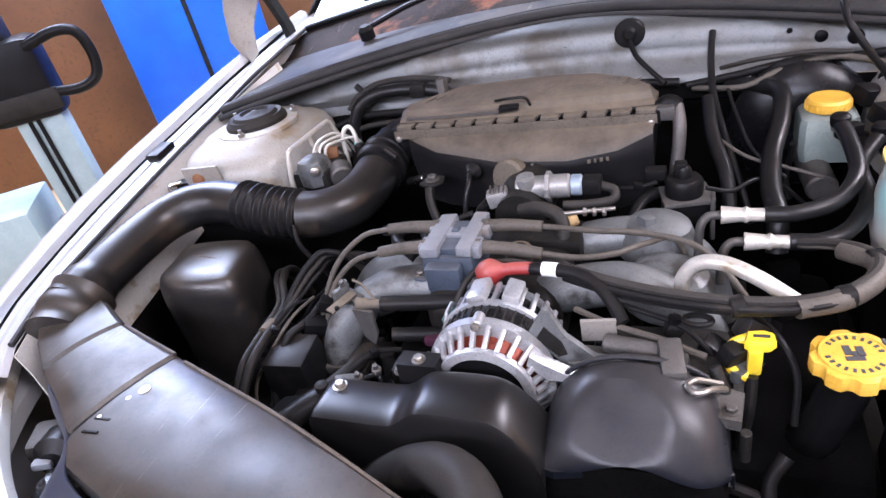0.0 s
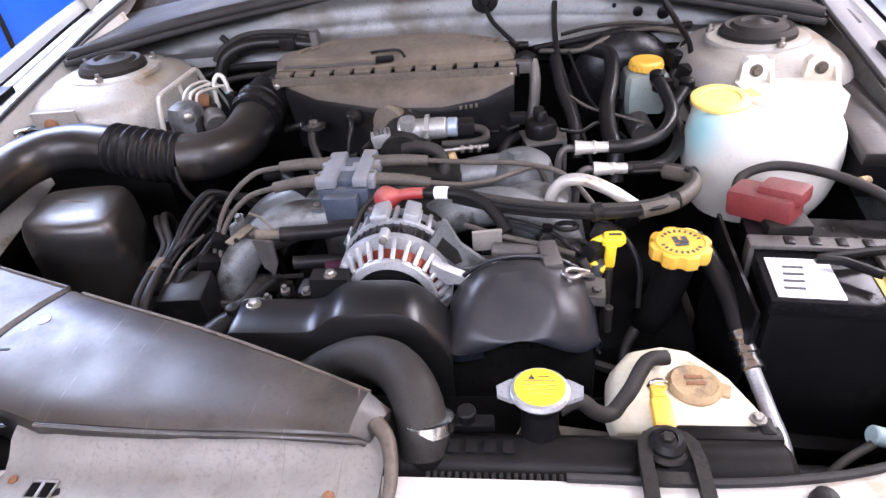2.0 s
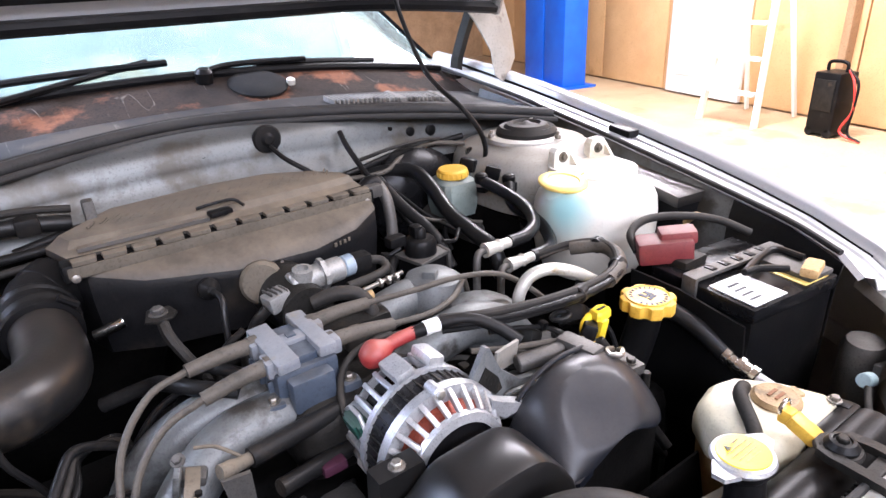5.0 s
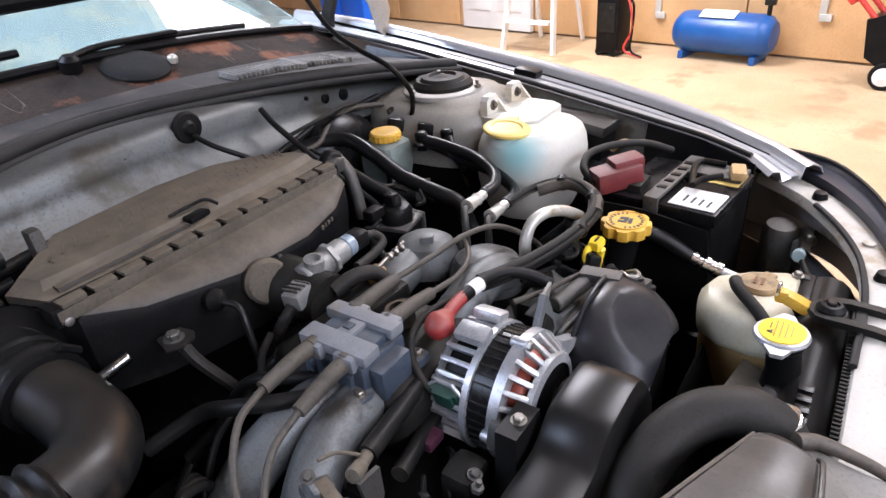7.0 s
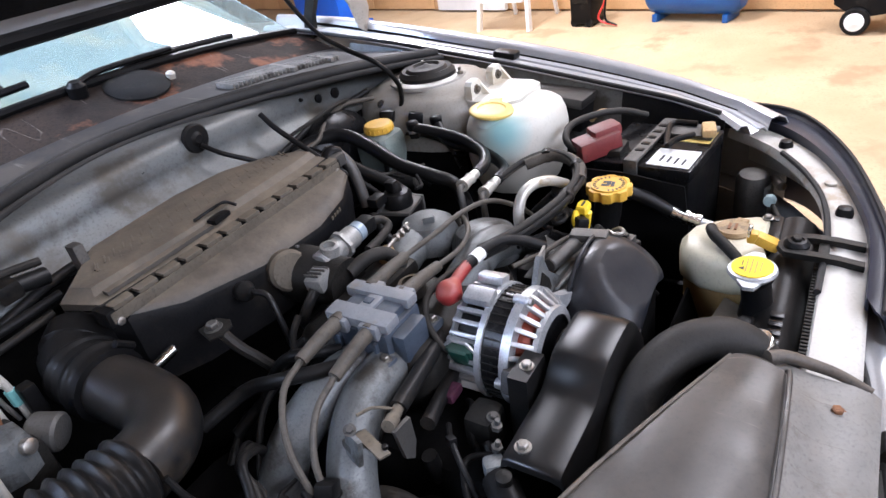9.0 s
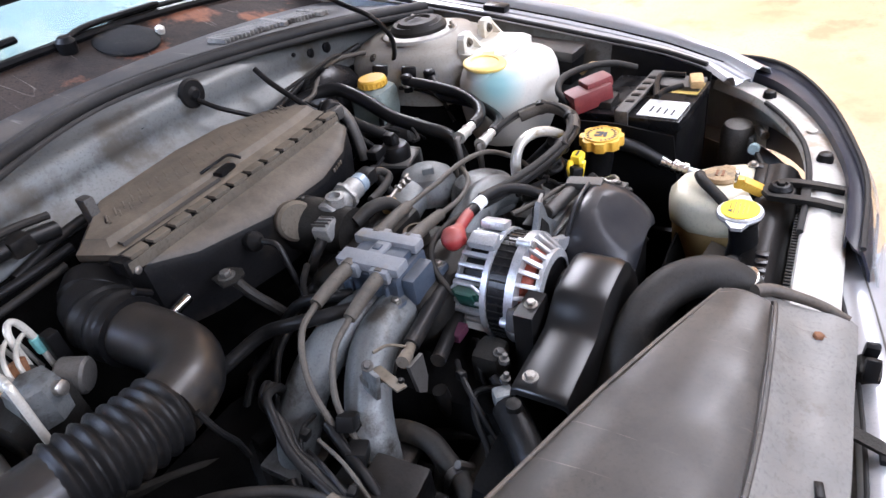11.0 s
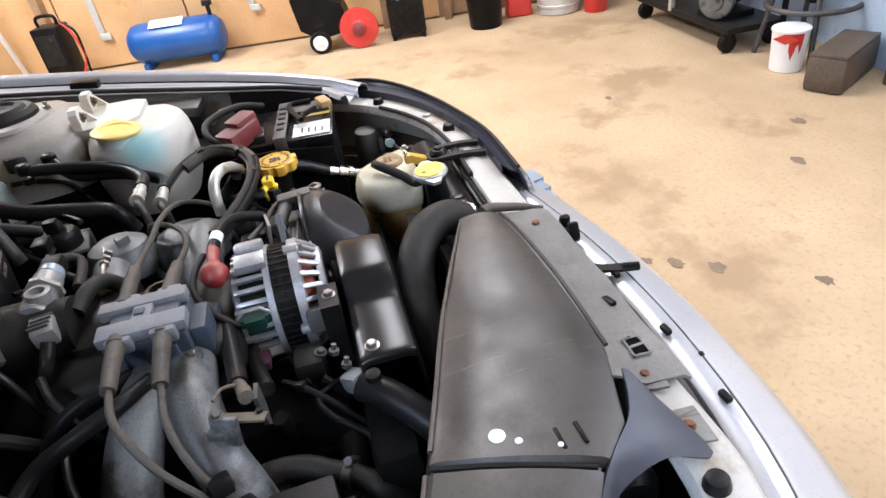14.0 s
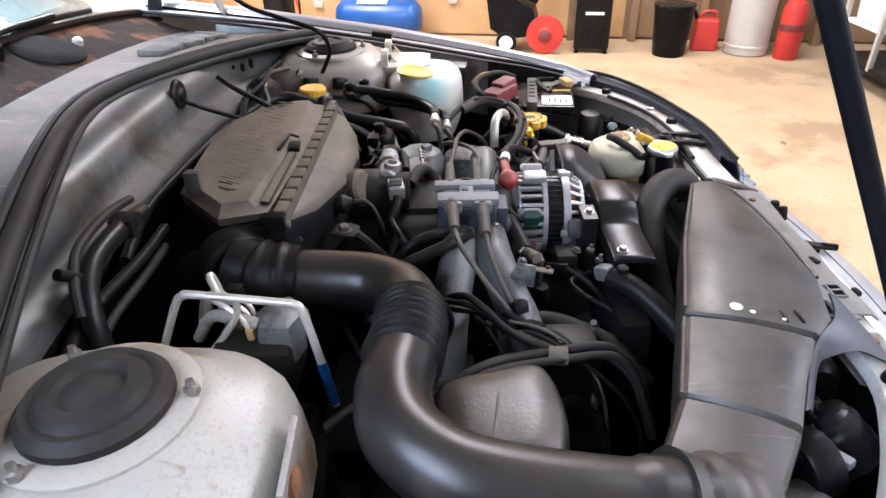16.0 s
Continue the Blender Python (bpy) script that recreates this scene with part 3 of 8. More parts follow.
def red_bar(x, y):
    m = at(x, y)
    t = thing("jack_handle", (x, y, 0), "red painted steel jack post leaning on the plywood wall", "jack")
    part("post", put(rbox((0, 0, 0.62), (0.05, 0.085, 1.24), 0.008), m), RED_PAINT, t)
    part("foot", put(rbox((0, 0, 0.02), (0.12, 0.16, 0.04), 0.008), m), RED_PAINT, t)


def tiller(x, y):
    """The red and black machine with a white front wheel."""
    m = at(x, y)
    t = thing("garden_tiller", (x, y, 0), "red and black garden machine with white-hubbed wheels", "garden machine")
    w = part("wheel", put(lathe((-0.02, 0, 0.082), (-1, 0, 0), [(0.05, 0), (0.078, 0.006), (0.082, 0.015), (0.082, 0.03), (0.076, 0.04), (0.05, 0.042)], 26), m), RUBBER, t)
    part("hub", put(lathe((-0.055, 0, 0.082), (-1, 0, 0), [(0.055, 0), (0.055, 0.008), (0.02, 0.014), (0.012, 0.02)], 22), m), WHITE, w, "white wheel hub")
    d = part("side_disc", put(lathe((-0.02, -0.3, 0.145), (-1, 0, 0), [(0.135, 0), (0.145, 0.008), (0.14, 0.03), (0.06, 0.036), (0.05, 0.05)], 30), m), RED_PAINT, t)
    part("disc_boss", put(lathe((-0.06, -0.3, 0.145), (-1, 0, 0), [(0.045, 0), (0.045, 0.03), (0.02, 0.04)], 18), m), DULL_RED, d)
    part("body", put(loft([[Vector((xx, yy, zz)) for yy, zz in ((0.13, 0.18), (0.16, 0.4), (0.02, 0.45), (-0.2, 0.33), (-0.25, 0.14), (0, 0.1))] for xx in (-0.03, 0.22)]), m), BLACK_PLASTIC, t)
    part("chute", put(loft([[Vector((xx, yy, zz)) for yy, zz in ((-0.12, 0.40), (-0.22, 0.36), (-0.40, 0.66), (-0.30, 0.74))] for xx in (0.02, 0.2)]), m), BLACK_PLASTIC, t)
    for xx in (0.0, 0.2):
        part("handle_bar", put(tube([(xx, 0.1, 0.38), (xx, 0.26, 0.55), (xx, 0.42, 0.72), (xx, 0.56, 0.86)], 0.016), m), RED_PAINT, t)
    part("crossbar", put(rod((-0.01, 0.55, 0.85), (0.21, 0.55, 0.85), 0.015), m), RED_PAINT, t)
    part("grip_panel", put(rbox((0.1, 0.24, 0.54), (0.2, 0.06, 0.14), 0.01, (45, 0, 0)), m), RED_PAINT, t)


def shelf_stand(x, y):
    m = at(x, y)
    t = thing("black_stand", (x, y, 0), "tall black plastic case standing on end by the wall", "tool case")
    part("case", put(rbox((0, 0, 0.48), (0.14, 0.27, 0.9), 0.018), m), BLACK_GLOSS, t)
    for k, (z, w_) in enumerate(((0.74, 0.16), (0.66, 0.1), (0.3, 0.14))):
        part("writing_bar", put(rbox((-0.073, -0.01, z), (0.004, w_, 0.022), 0.001), m), LABEL, t, "pale lettering bar")
    for z in (0.58, 0.5, 0.42):
        part("rib", put(rbox((-0.073, 0, z), (0.008, 0.2, 0.012), 0.003), m), BLACK_PLASTIC, t)
    for yy in (-0.11, 0.11):
        part("foot", put(rbox((0, yy, 0.02), (0.15, 0.03, 0.04), 0.006), m), BLACK_PLASTIC, t)


def bin_(x, y):
    m = at(x, y)
    t = thing("waste_bin", (x, y, 0), "black plastic waste bin with a rolled rim", "bin")
    part("body", put(lathe((0, 0, 0), (0, 0, 1), [(0.115, 0), (0.12, 0.01), (0.145, 0.36), (0.137, 0.36), (0.112, 0.03)], 28), m), BLACK_PLASTIC, t)
    part("rim", put(lathe((0, 0, 0.35), (0, 0, 1), [(0.14, 0), (0.153, 0.006), (0.153, 0.02), (0.138, 0.026)], 28), m), BLACK_GLOSS, t)


def fuel_can(x, y):
    m = at(x, y)
    t = thing("fuel_can", (x, y, 0), "red plastic fuel can with a black spout", "fuel can")
    part("body", put(rbox((0, 0, 0.12), (0.16, 0.2, 0.24), 0.03, seg=3, taper=(0.8, 0.85)), m), RED_PAINT, t)
    part("grip", put(tube([(0, -0.06, 0.23), (0, -0.05, 0.28), (0, 0.03, 0.28), (0, 0.06, 0.23)], 0.012), m), RED_PAINT, t)
    part("spout", put(tube([(0, 0.07, 0.22), (0, 0.11, 0.29), (0, 0.17, 0.34)], 0.014), m), BLACK_PLASTIC, t)


def water_drum(x, y):
    m = at(x, y)
    t = thing("storage_drum", (x, y, 0), "tall pale grey cylinder standing against the wall", "drum")
    part("cylinder", put(lathe((0, 0, 0), (0, 0, 1), [(0.15, 0), (0.158, 0.01), (0.158, 1.18), (0.14, 1.2), (0.03, 1.21)], 32), m), DRUM, t)
    for z in (0.05, 0.6, 1.12):
        part("band", put(lathe((0, 0, z), (0, 0, 1), [(0.158, 0), (0.163, 0.006), (0.163, 0.02), (0.158, 0.026)], 32), m), DRUM, t)


def extinguisher(x, y):
    m = at(x, y)
    t = thing("red_cylinder", (x, y, 0), "red metal cylinder with a dark grip band", "gas cylinder")
    part("cylinder", put(lathe((0, 0, 0), (0, 0, 1), [(0.08, 0), (0.085, 0.01), (0.085, 0.34), (0.07, 0.39), (0.03, 0.42)], 26), m), RED_PAINT, t)
    part("valve", put(rod((0, 0, 0.41), (0, 0, 0.47), 0.02), m), BLACK_PLASTIC, t)
    part("label_plate", put(lathe((0, 0, 0.2), (0, 0, 1), [(0.0855, 0), (0.0865, 0.002), (0.0865, 0.05), (0.0855, 0.052)], 26), m), DULL_RED, t)


def welder(x, y):
    m = at(x, y)
    t = thing("welding_machine", (x, y, 0), "black upright workshop charger with hanging red leads", "charger")
    part("case", put(rbox((0, 0, 0.24), (0.2, 0.2, 0.44), 0.02), m), BLACK_PLASTIC, t)
    part("front_panel", put(rbox((-0.104, 0, 0.3), (0.008, 0.15, 0.22), 0.004), m), DARK_STEEL, t)
    part("grip", put(tube([(0, 0.07, 0.45), (0, 0.06, 0.52), (0, -0.06, 0.52), (0, -0.07, 0.45)], 0.012), m), BLACK_PLASTIC, t)
    for k, c in ((0, RED_PAINT), (1, BLACK_PLASTIC)):
        part("lead", put(tube([(-0.02, -0.1, 0.48), (-0.05, -0.17 - k * 0.03, 0.40), (-0.05, -0.2, 0.22), (-0.06, -0.14 - k * 0.06, 0.06), (-0.06, -0.3, 0.012)], 0.009), m), c, t)
    for yy in (-0.07, 0.07):
        part("wheel", put(rod((-0.1, yy, 0.035), (0.1, yy, 0.035), 0.034), m), RUBBER, t)


def ladder(x, y):
    m = at(x, y, -6)
    t = thing("step_ladder", (x, y, 0), "white painted step ladder standing open near the wall", "ladder")
    for s in (-1, 1):
        part("rail", put(rbox((0.0, s * 0.24 * 0.9, 0.6), (0.06, 0.028, 1.22), 0.005, (s * 4, 8, 0)), m), WHITE, t)
        part("back_rail", put(rbox((0.34, s * 0.2, 0.6), (0.04, 0.025, 1.22), 0.005, (s * 2, -14, 0)), m), WHITE, t)
    for k in range(4):
        part("tread", put(rbox((-0.05 + 0.04 * k, 0, 0.25 + 0.26 * k), (0.09, 0.42 - 0.03 * k, 0.024), 0.005), m), WHITE, t)


def cart(x, y):
    m = at(x, y, -2)
    t = thing("shelf_trolley", (x, y, 0), "low steel workshop trolley with shelves and castors", "trolley")
    part("deck", put(rbox((0, 0, 0.13), (1.05, 0.36, 0.035), 0.006), m), DARK_STEEL, t)
    for xx in (-0.47, 0.47):
        for yy in (-0.14, 0.14):
            c = part("castor", put(rod((xx - 0.02, yy, 0.055), (xx + 0.02, yy, 0.055), 0.054, 16), m), RUBBER, t)
            part("fork", put(rbox((xx, yy, 0.095), (0.05, 0.03, 0.06), 0.006), m), DARK_STEEL, c)
    for z in (0.36, 0.62):
        part("shelf", put(rbox((0.3, 0, z), (0.44, 0.36, 0.02), 0.005), m), WHITE, t)
    part("work_shelf", put(rbox((-0.26, -0.02, 0.42), (0.6, 0.34, 0.022), 0.005), m), DARK_STEEL, t)
    for xx in (0.09, 0.51):
        for yy in (-0.17, 0.17):
            part("upright", put(rbox((xx, yy, 0.48), (0.03, 0.03, 0.7), 0.004), m), DRUM, t)
    for xx in (-0.52, -0.02):
        part("upright", put(rbox((xx, -0.16, 0.45), (0.025, 0.025, 0.62), 0.004), m), DARK_STEEL, t)
    b = thing("bench_grinder", m @ Vector((-0.25, 0.04, 0.147)), "dark bench machine with a round steel wheel", "grinder")
    part("wheel_guard", put(lathe((-0.34, 0.16, 0.26), (0.55, -1, 0), [(0.02, -0.012), (0.05, -0.008), (0.055, 0.004), (0.085, 0.004), (0.1, 0.012), (0.1, 0.05), (0.07, 0.056)], 26), m), CAST, b)
    part("motor", put(rod((-0.32, 0.12, 0.26), (-0.2, -0.1, 0.26), 0.06, 22), m), DARK_STEEL, b)
    part("base", put(rbox((-0.25, 0.02, 0.165), (0.2, 0.24, 0.035), 0.006), m), DARK_STEEL, b)
    k = thing("carton", m @ Vector((-0.2, 0.02, 0.431)), "white printed carton on the trolley shelf", "carton")
    part("box", put(rbox((-0.2, 0.0, 0.57), (0.2, 0.18, 0.277), 0.004), m), WHITE, k)
    part("flap", put(rbox((-0.2, 0.03, 0.712), (0.19, 0.09, 0.004), 0.001, (18, 0, 0)), m), LABEL, k)
    for q, (zz, ww) in enumerate(((0.64, 0.12), (0.60, 0.15), (0.55, 0.1))):
        part("writing_bar", put(rbox((-0.2, 0.092, zz), (ww, 0.003, 0.02), 0.0008), m), INK, k)
    y_ = thing("yellow_box", m @ Vector((0.0, 0.02, 0.431)), "yellowish open box on the trolley shelf", "box")
    part("tray", put(rbox((-0.02, 0.02, 0.49), (0.12, 0.16, 0.115), 0.006), m), CREAM, y_)
    q = thing("white_crate", m @ Vector((0.28, 0.0, 0.372)), "white plastic crate on a trolley shelf", "crate")
    part("shell", put(rbox((0.28, 0.02, 0.45), (0.3, 0.26, 0.155), 0.012, taper=(1.05, 1.05)), m), WHITE, q)
    r = thing("red_box", m @ Vector((0.3, 0.0, 0.632)), "red tool box on the upper trolley shelf", "tool box")
    part("shell", put(rbox((0.3, 0.0, 0.70), (0.3, 0.18, 0.135), 0.012), m), RED_PAINT, r)
    part("grip", put(rod((0.24, 0, 0.785), (0.36, 0, 0.785), 0.012), m), BLACK_PLASTIC, r)


def stool(x, y):
    m = at(x, y, 10)
    t = thing("round_stool", (x, y, 0), "old metal workshop stool with a round black seat", "stool")
    part("seat", put(lathe((0, 0, 0.62), (0, 0, 1), [(0.17, 0), (0.185, 0.012), (0.185, 0.05), (0.16, 0.07)], 28), m), BLACK_PLASTIC, t)
    for k in range(4):
        a = radians(45 + 90 * k)
        part("leg", put(rod((0.25 * math.cos(a), 0.25 * math.sin(a), 0), (0.13 * math.cos(a), 0.13 * math.sin(a), 0.62), 0.014), m), DULL_CAST, t)
    ring = [(0.225 * math.cos(a), 0.225 * math.sin(a), 0.26) for a in (2 * math.pi * k / 24 for k in range(25))]
    part("foot_ring", put(tube(ring, 0.014, smooth=False), m), DULL_CAST, t)
    part("upper_ring", put(lathe((0, 0, 0.44), (0, 0, 1), [(0.155, 0), (0.17, 0.004), (0.17, 0.018), (0.155, 0.022)], 26), m), DULL_CAST, t)
    part("screw_post", put(rod((0, 0, 0.26), (0, 0, 0.62), 0.022), m), DARK_STEEL, t)


def bucket(x, y):
    m = at(x, y)
    t = thing("paint_bucket", (x, y, 0), "white paint bucket with red paint run down it", "bucket")
    part("body", put(lathe((0, 0, 0), (0, 0, 1), [(0.072, 0), (0.077, 0.006), (0.087, 0.215), (0.080, 0.215), (0.068, 0.02)], 28), m), WHITE, t)
    part("rim", put(lathe((0, 0, 0.20), (0, 0, 1), [(0.086, 0), (0.092, 0.004), (0.092, 0.015), (0.081, 0.02)], 28), m), WHITE, t)
    part("paint_fill", put(lathe((0, 0, 0.17), (0, 0, 1), [(0.076, 0), (0.076, 0.006)], 24), m), RED_PAINT, t)
    for a0, wd, z0 in ((168, 52, 0.13), (160, 20, 0.07), (186, 14, 0.10), (138, 12, 0.15)):
        rows = [[Vector(((0.0795 + 0.045 * zz) * math.cos(radians(a)), (0.0795 + 0.045 * zz) * math.sin(radians(a)), zz)) for zz in (z0 + 0.05 * abs(q), (z0 + 0.205) / 2, 0.203)] for q in (-1, -0.5, 0, 0.5, 1) for a in (a0 + wd / 2 * q,)]
        part("paint_run", put(sheet(rows, 0.0015), m), RED_PAINT, t)


def crate(x, y):
    m = at(x, y, -62)
    t = thing("wooden_box", (x, y, 0), "dark brown worn metal box on the floor by the door", "box")
    part("shell", put(rbox((0, 0, 0.085), (0.44, 0.18, 0.17), 0.03), m), OLD_BOX, t)
    part("lid", put(rbox((0, 0, 0.172), (0.42, 0.165, 0.016), 0.006), m), OLD_BOX, t)


def blue_cabinet(x, y, turn, h):
    m = at(x, y, turn)
    t = thing("blue_column", (x, y, 0), "tall bright blue steel column with folded edges", "lift column", "blue columns")
    for s in (-1, 1):
        part("face_plate", put(rbox((0, s * 0.2, h / 2), (0.3, 0.38, h), 0.02), m), BLUE_PAINT, t)
    part("channel", put(rbox((0.02, 0, h / 2), (0.24, 0.04, h), 0.004), m), DARK_STEEL, t)
    part("base_plate", put(rbox((0, 0, 0.012), (0.5, 0.9, 0.024), 0.004), m), BLUE_PAINT, t)


def tyre_machine(x, y):
    """Workshop machine: pale column with hose lines, black head with a loop handle, low cabinet."""
    m = at(x, y, -50)
    t = thing("tyre_machine", (x, y, 0), "pale green workshop machine with a black swing head", "tyre machine")
    part("cabinet", put(rbox((0.0, -0.38, 0.24), (0.4, 0.42, 0.48), 0.02), m), TEAL, t)
    part("column", put(rbox((0, 0, 0.40), (0.14, 0.17, 0.78), 0.015), m), TEAL, t)
    for s in (-0.03, 0.0):
        part("hose_line", put(rod((0.079, s, 0.42), (0.079, s, 0.78), 0.008), m), BLACK_PLASTIC, t)
    part("foot_guard", put(rbox((0.06, 0.02, 0.3), (0.12, 0.3, 0.16), 0.03), m), BLACK_PLASTIC, t)
    part("head", put(rbox((0, -0.02, 0.92), (0.2, 0.26, 0.3), 0.04), m), BLACK_PLASTIC, t)
    part("head_plate", put(rbox((0.1, -0.03, 0.84), (0.02, 0.3, 0.08), 0.01), m), DARK_STEEL, t)
    part("head_cap", put(rbox((0, -0.05, 1.11), (0.14, 0.16, 0.1), 0.02), m), DARK_STEEL, t)
    part("grip", put(tube([(0.08, 0.08, 0.86), (0.1, 0.2, 0.85), (0.1, 0.27, 0.88), (0.1, 0.29, 0.96), (0.1, 0.27, 1.04), (0.1, 0.2, 1.06), (0.08, 0.08, 1.03)], 0.02), m), BLACK_PLASTIC, t)
    part("cable", put(tube([(0.08, 0.05, 0.36), (0.1, 0.16, 0.42), (0.12, 0.3, 0.4), (0.14, 0.42, 0.36)], 0.01), m), BLACK_PLASTIC, t)


air_tank(4.72, 0.36)
red_bar(4.93, 0.15)
tiller(4.21, -0.70)
shelf_stand(4.16, -1.36)
bin_(4.02, -1.93)
fuel_can(4.15, -2.24)
water_drum(4.03, -2.52)
extinguisher(3.84, -2.74)
welder(4.68, 1.2)
ladder(4.62, 1.9)
cart(2.92, -3.02)
stool(2.22, -3.18)
bucket(2.06, -2.93)
crate(1.80, -3.02)
blue_cabinet(5.05, 4.35, -11, 2.6)
blue_cabinet(-2.5, 2.1, -50, 2.6)
tyre_machine(-2.18, 0.75)
# brown boarded partition behind the blue column
solo("wall_partition", put(rbox((0, 0, 1.3), (0.05, 4.8, 2.6), 0.01), at(-3.22, 2.16, -50)), BROWN_PANEL, "", "", kind="structure")
# hand tools hung on the plywood
def wall_tool(y, z, h, w):
    p = gpt(-0.02, y, z)
    t = thing("pry_bar", p, "grey steel bar hung on the plywood wall", "hand tool", "hung tools")
    part("shaft", gmove(rbox((-0.012, y, z - h / 2), (0.02, w, h), 0.004)), DRUM, t)
    part("tip", gmove(rbox((-0.018, y - w * 0.5, z - h), (0.03, w * 1.6, 0.05), 0.006)), DRUM, t)


wall_tool(4.75, 0.95, 0.7, 0.05)
wall_tool(3.52, 1.0, 0.7, 0.05)
wall_tool(2.7, 1.1, 0.5, 0.04)

# ---- car: body round the engine bay ----
car = thing("car", (0, 0, 0), "silver-white car with its bonnet propped open in a garage", "car")


def fender(s):
    """Front wing: top rail with gutter, outer skin down to the wheel; s is the side."""
    out = [(0.800, 0.62, 1.02), (0.800, 0.40, 1.003), (0.792, 0.20, 0.98), (0.790, 0.05, 0.957), (0.787, -0.10, 0.934), (0.782, -0.24, 0.909), (0.765, -0.35, 0.890), (0.742, -0.46, 0.868), (0.700, -0.57, 0.847), (0.672, -0.635, 0.828)]
    inn = [(0.715, 0.62, 1.0), (0.70, 0.40, 0.99), (0.68, 0.20, 0.968), (0.672, 0.05, 0.947), (0.664, -0.10, 0.925), (0.660, -0.24, 0.900), (0.656, -0.35, 0.880), (0.642, -0.45, 0.866), (0.612, -0.535, 0.852), (0.60, -0.57, 0.832)]
    rows = []
    for (xo, yo, zo), (xi, yi, zi) in zip(out, inn):
        mid = lambda k, dz: Vector((s * (xi + (xo - xi) * k), yi + (yo - yi) * k, zi + (zo - zi) * k + dz))
        rows.append([mid(0, -0.004), mid(0.08, 0.002), mid(0.22, 0.001), mid(0.25, -0.006), mid(0.29, -0.016), mid(0.45, -0.013), mid(0.47, -0.009), mid(0.60, -0.010), mid(0.64, -0.016), mid(0.68, 0.001), mid(0.71, 0.004), mid(0.85, 0.006), mid(1, 0),
                     Vector((s * (xo + 0.018), yo - 0.005, zo - 0.02)), Vector((s * (xo + 0.045), yo - 0.01, zo - 0.12)), Vector((s * (xo + 0.055), yo - 0.01, zo - 0.3)), Vector((s * (xo + 0.05), yo - 0.01, zo - 0.52))])
    return sheet(rows, 0.002)


for s in (-1, 1):
    f = part("fender", fender(s), BODY_PAINT, car, "silver-white wing with folded top rail")
    part("gutter_seal", tube([(s * 0.704, 0.5, 1.0), (s * 0.678, 0.2, 0.972), (s * 0.668, 0.05, 0.951), (s * 0.66, -0.1, 0.929), (s * 0.656, -0.24, 0.904), (s * 0.652, -0.36, 0.882), (s * 0.636, -0.46, 0.868), (s * 0.61, -0.54, 0.855)], 0.0045, 8), SEAL, f)
    part("gutter_line", tube([(s * 0.769, 0.5, 1.001), (s * 0.7515, 0.2, 0.9652), (s * 0.747, 0.05, 0.9412), (s * 0.7425, -0.1, 0.9182), (s * 0.7375, -0.24, 0.8932), (s * 0.725, -0.35, 0.874), (s * 0.705, -0.457, 0.855), (s * 0.667, -0.557, 0.836)], 0.0038, 6), DEEP, f)
    part("rail_clip", rbox((s * 0.70, -0.1, 0.932), (0.03, 0.05, 0.016), 0.004, (8, 0, 0)), BLACK_PLASTIC, f)
    # inner apron below the rail
    rows = []
    for y, z, x in ((0.3, 0.97, 0.68), (0.1, 0.948, 0.674), (-0.1, 0.92, 0.664), (-0.24, 0.895, 0.658), (-0.36, 0.873, 0.654), (-0.46, 0.86, 0.638), (-0.55, 0.845, 0.60)):
        rows.append([Vector((s * x, y, z)), Vector((s * (x - 0.01), y, z - 0.03)), Vector((s * (x - 0.015), y, z - 0.12)), Vector((s * (x - 0.02), y, z - 0.14))])
    # right apron grey, black at its front: shade is put into its colours
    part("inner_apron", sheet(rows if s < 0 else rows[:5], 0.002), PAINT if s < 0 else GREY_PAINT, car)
    if s > 0:
        part("front_apron", sheet(rows[4:], 0.002), BLACK_PLASTIC, car)
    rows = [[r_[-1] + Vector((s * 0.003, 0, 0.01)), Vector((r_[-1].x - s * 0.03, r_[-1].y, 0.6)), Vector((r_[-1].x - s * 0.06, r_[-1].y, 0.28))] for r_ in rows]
    # lower apron near black: shade below the rail is put into its colour
    part("lower_apron", sheet(rows, 0.003), DEEP, car)
    # strut tower
    def tower_ring(z, k):
        ring = []
        for j in range(28):
            a = 2 * math.pi * j / 28
            ca, sa = math.cos(a), math.sin(a)
            ring.append(Vector((s * (0.557 + 0.125 * k * math.copysign(abs(ca) ** 0.68, ca)), 0.004 + 0.150 * k * math.copysign(abs(sa) ** 0.68, sa), z)))
        return ring if s > 0 else ring[::-1]
    tower = loft([tower_ring(z, k) for z, k in ((0.825, 1.03), (0.87, 1.0), (0.893, 0.97), (0.908, 0.91), (0.918, 0.82), (0.924, 0.70), (0.932, 0.64), (0.935, 0.3))])
    tw = part("strut_tower", tower, TOWER, car, "pale painted suspension tower", 40)
    # foot of the pale tower near black, its shade put into the colour
    part("tower_base", loft([[Vector((s * (0.545 + dx * k), dy * k, z)) for dx, dy in ((-0.105, -0.125), (0.0, -0.14), (0.10, -0.125), (0.13, -0.03), (0.13, 0.10), (0.05, 0.15), (-0.06, 0.14), (-0.115, 0.06))] for z, k in ((0.45, 1.28), (0.70, 1.12), (0.823, 1.062))]), DEEP, tw)
    part("strut_ring", lathe((s * 0.545, 0, 0.93), (0, 0, 1), [(0.078, 0), (0.076, 0.006), (0.066, 0.010), (0.056, 0.008)], 30), TOWER, tw)
    part("strut_cap", lathe((s * 0.545, 0, 0.932), (0, 0, 1), [(0.058, 0), (0.057, 0.013), (0.05, 0.021), (0.043, 0.019), (0.038, 0.025), (0.027, 0.027), (0.023, 0.022), (0.011, 0.025), (0.004, 0.029)], 32), OLD_HOSE, tw, "dusty black rubber strut cap")
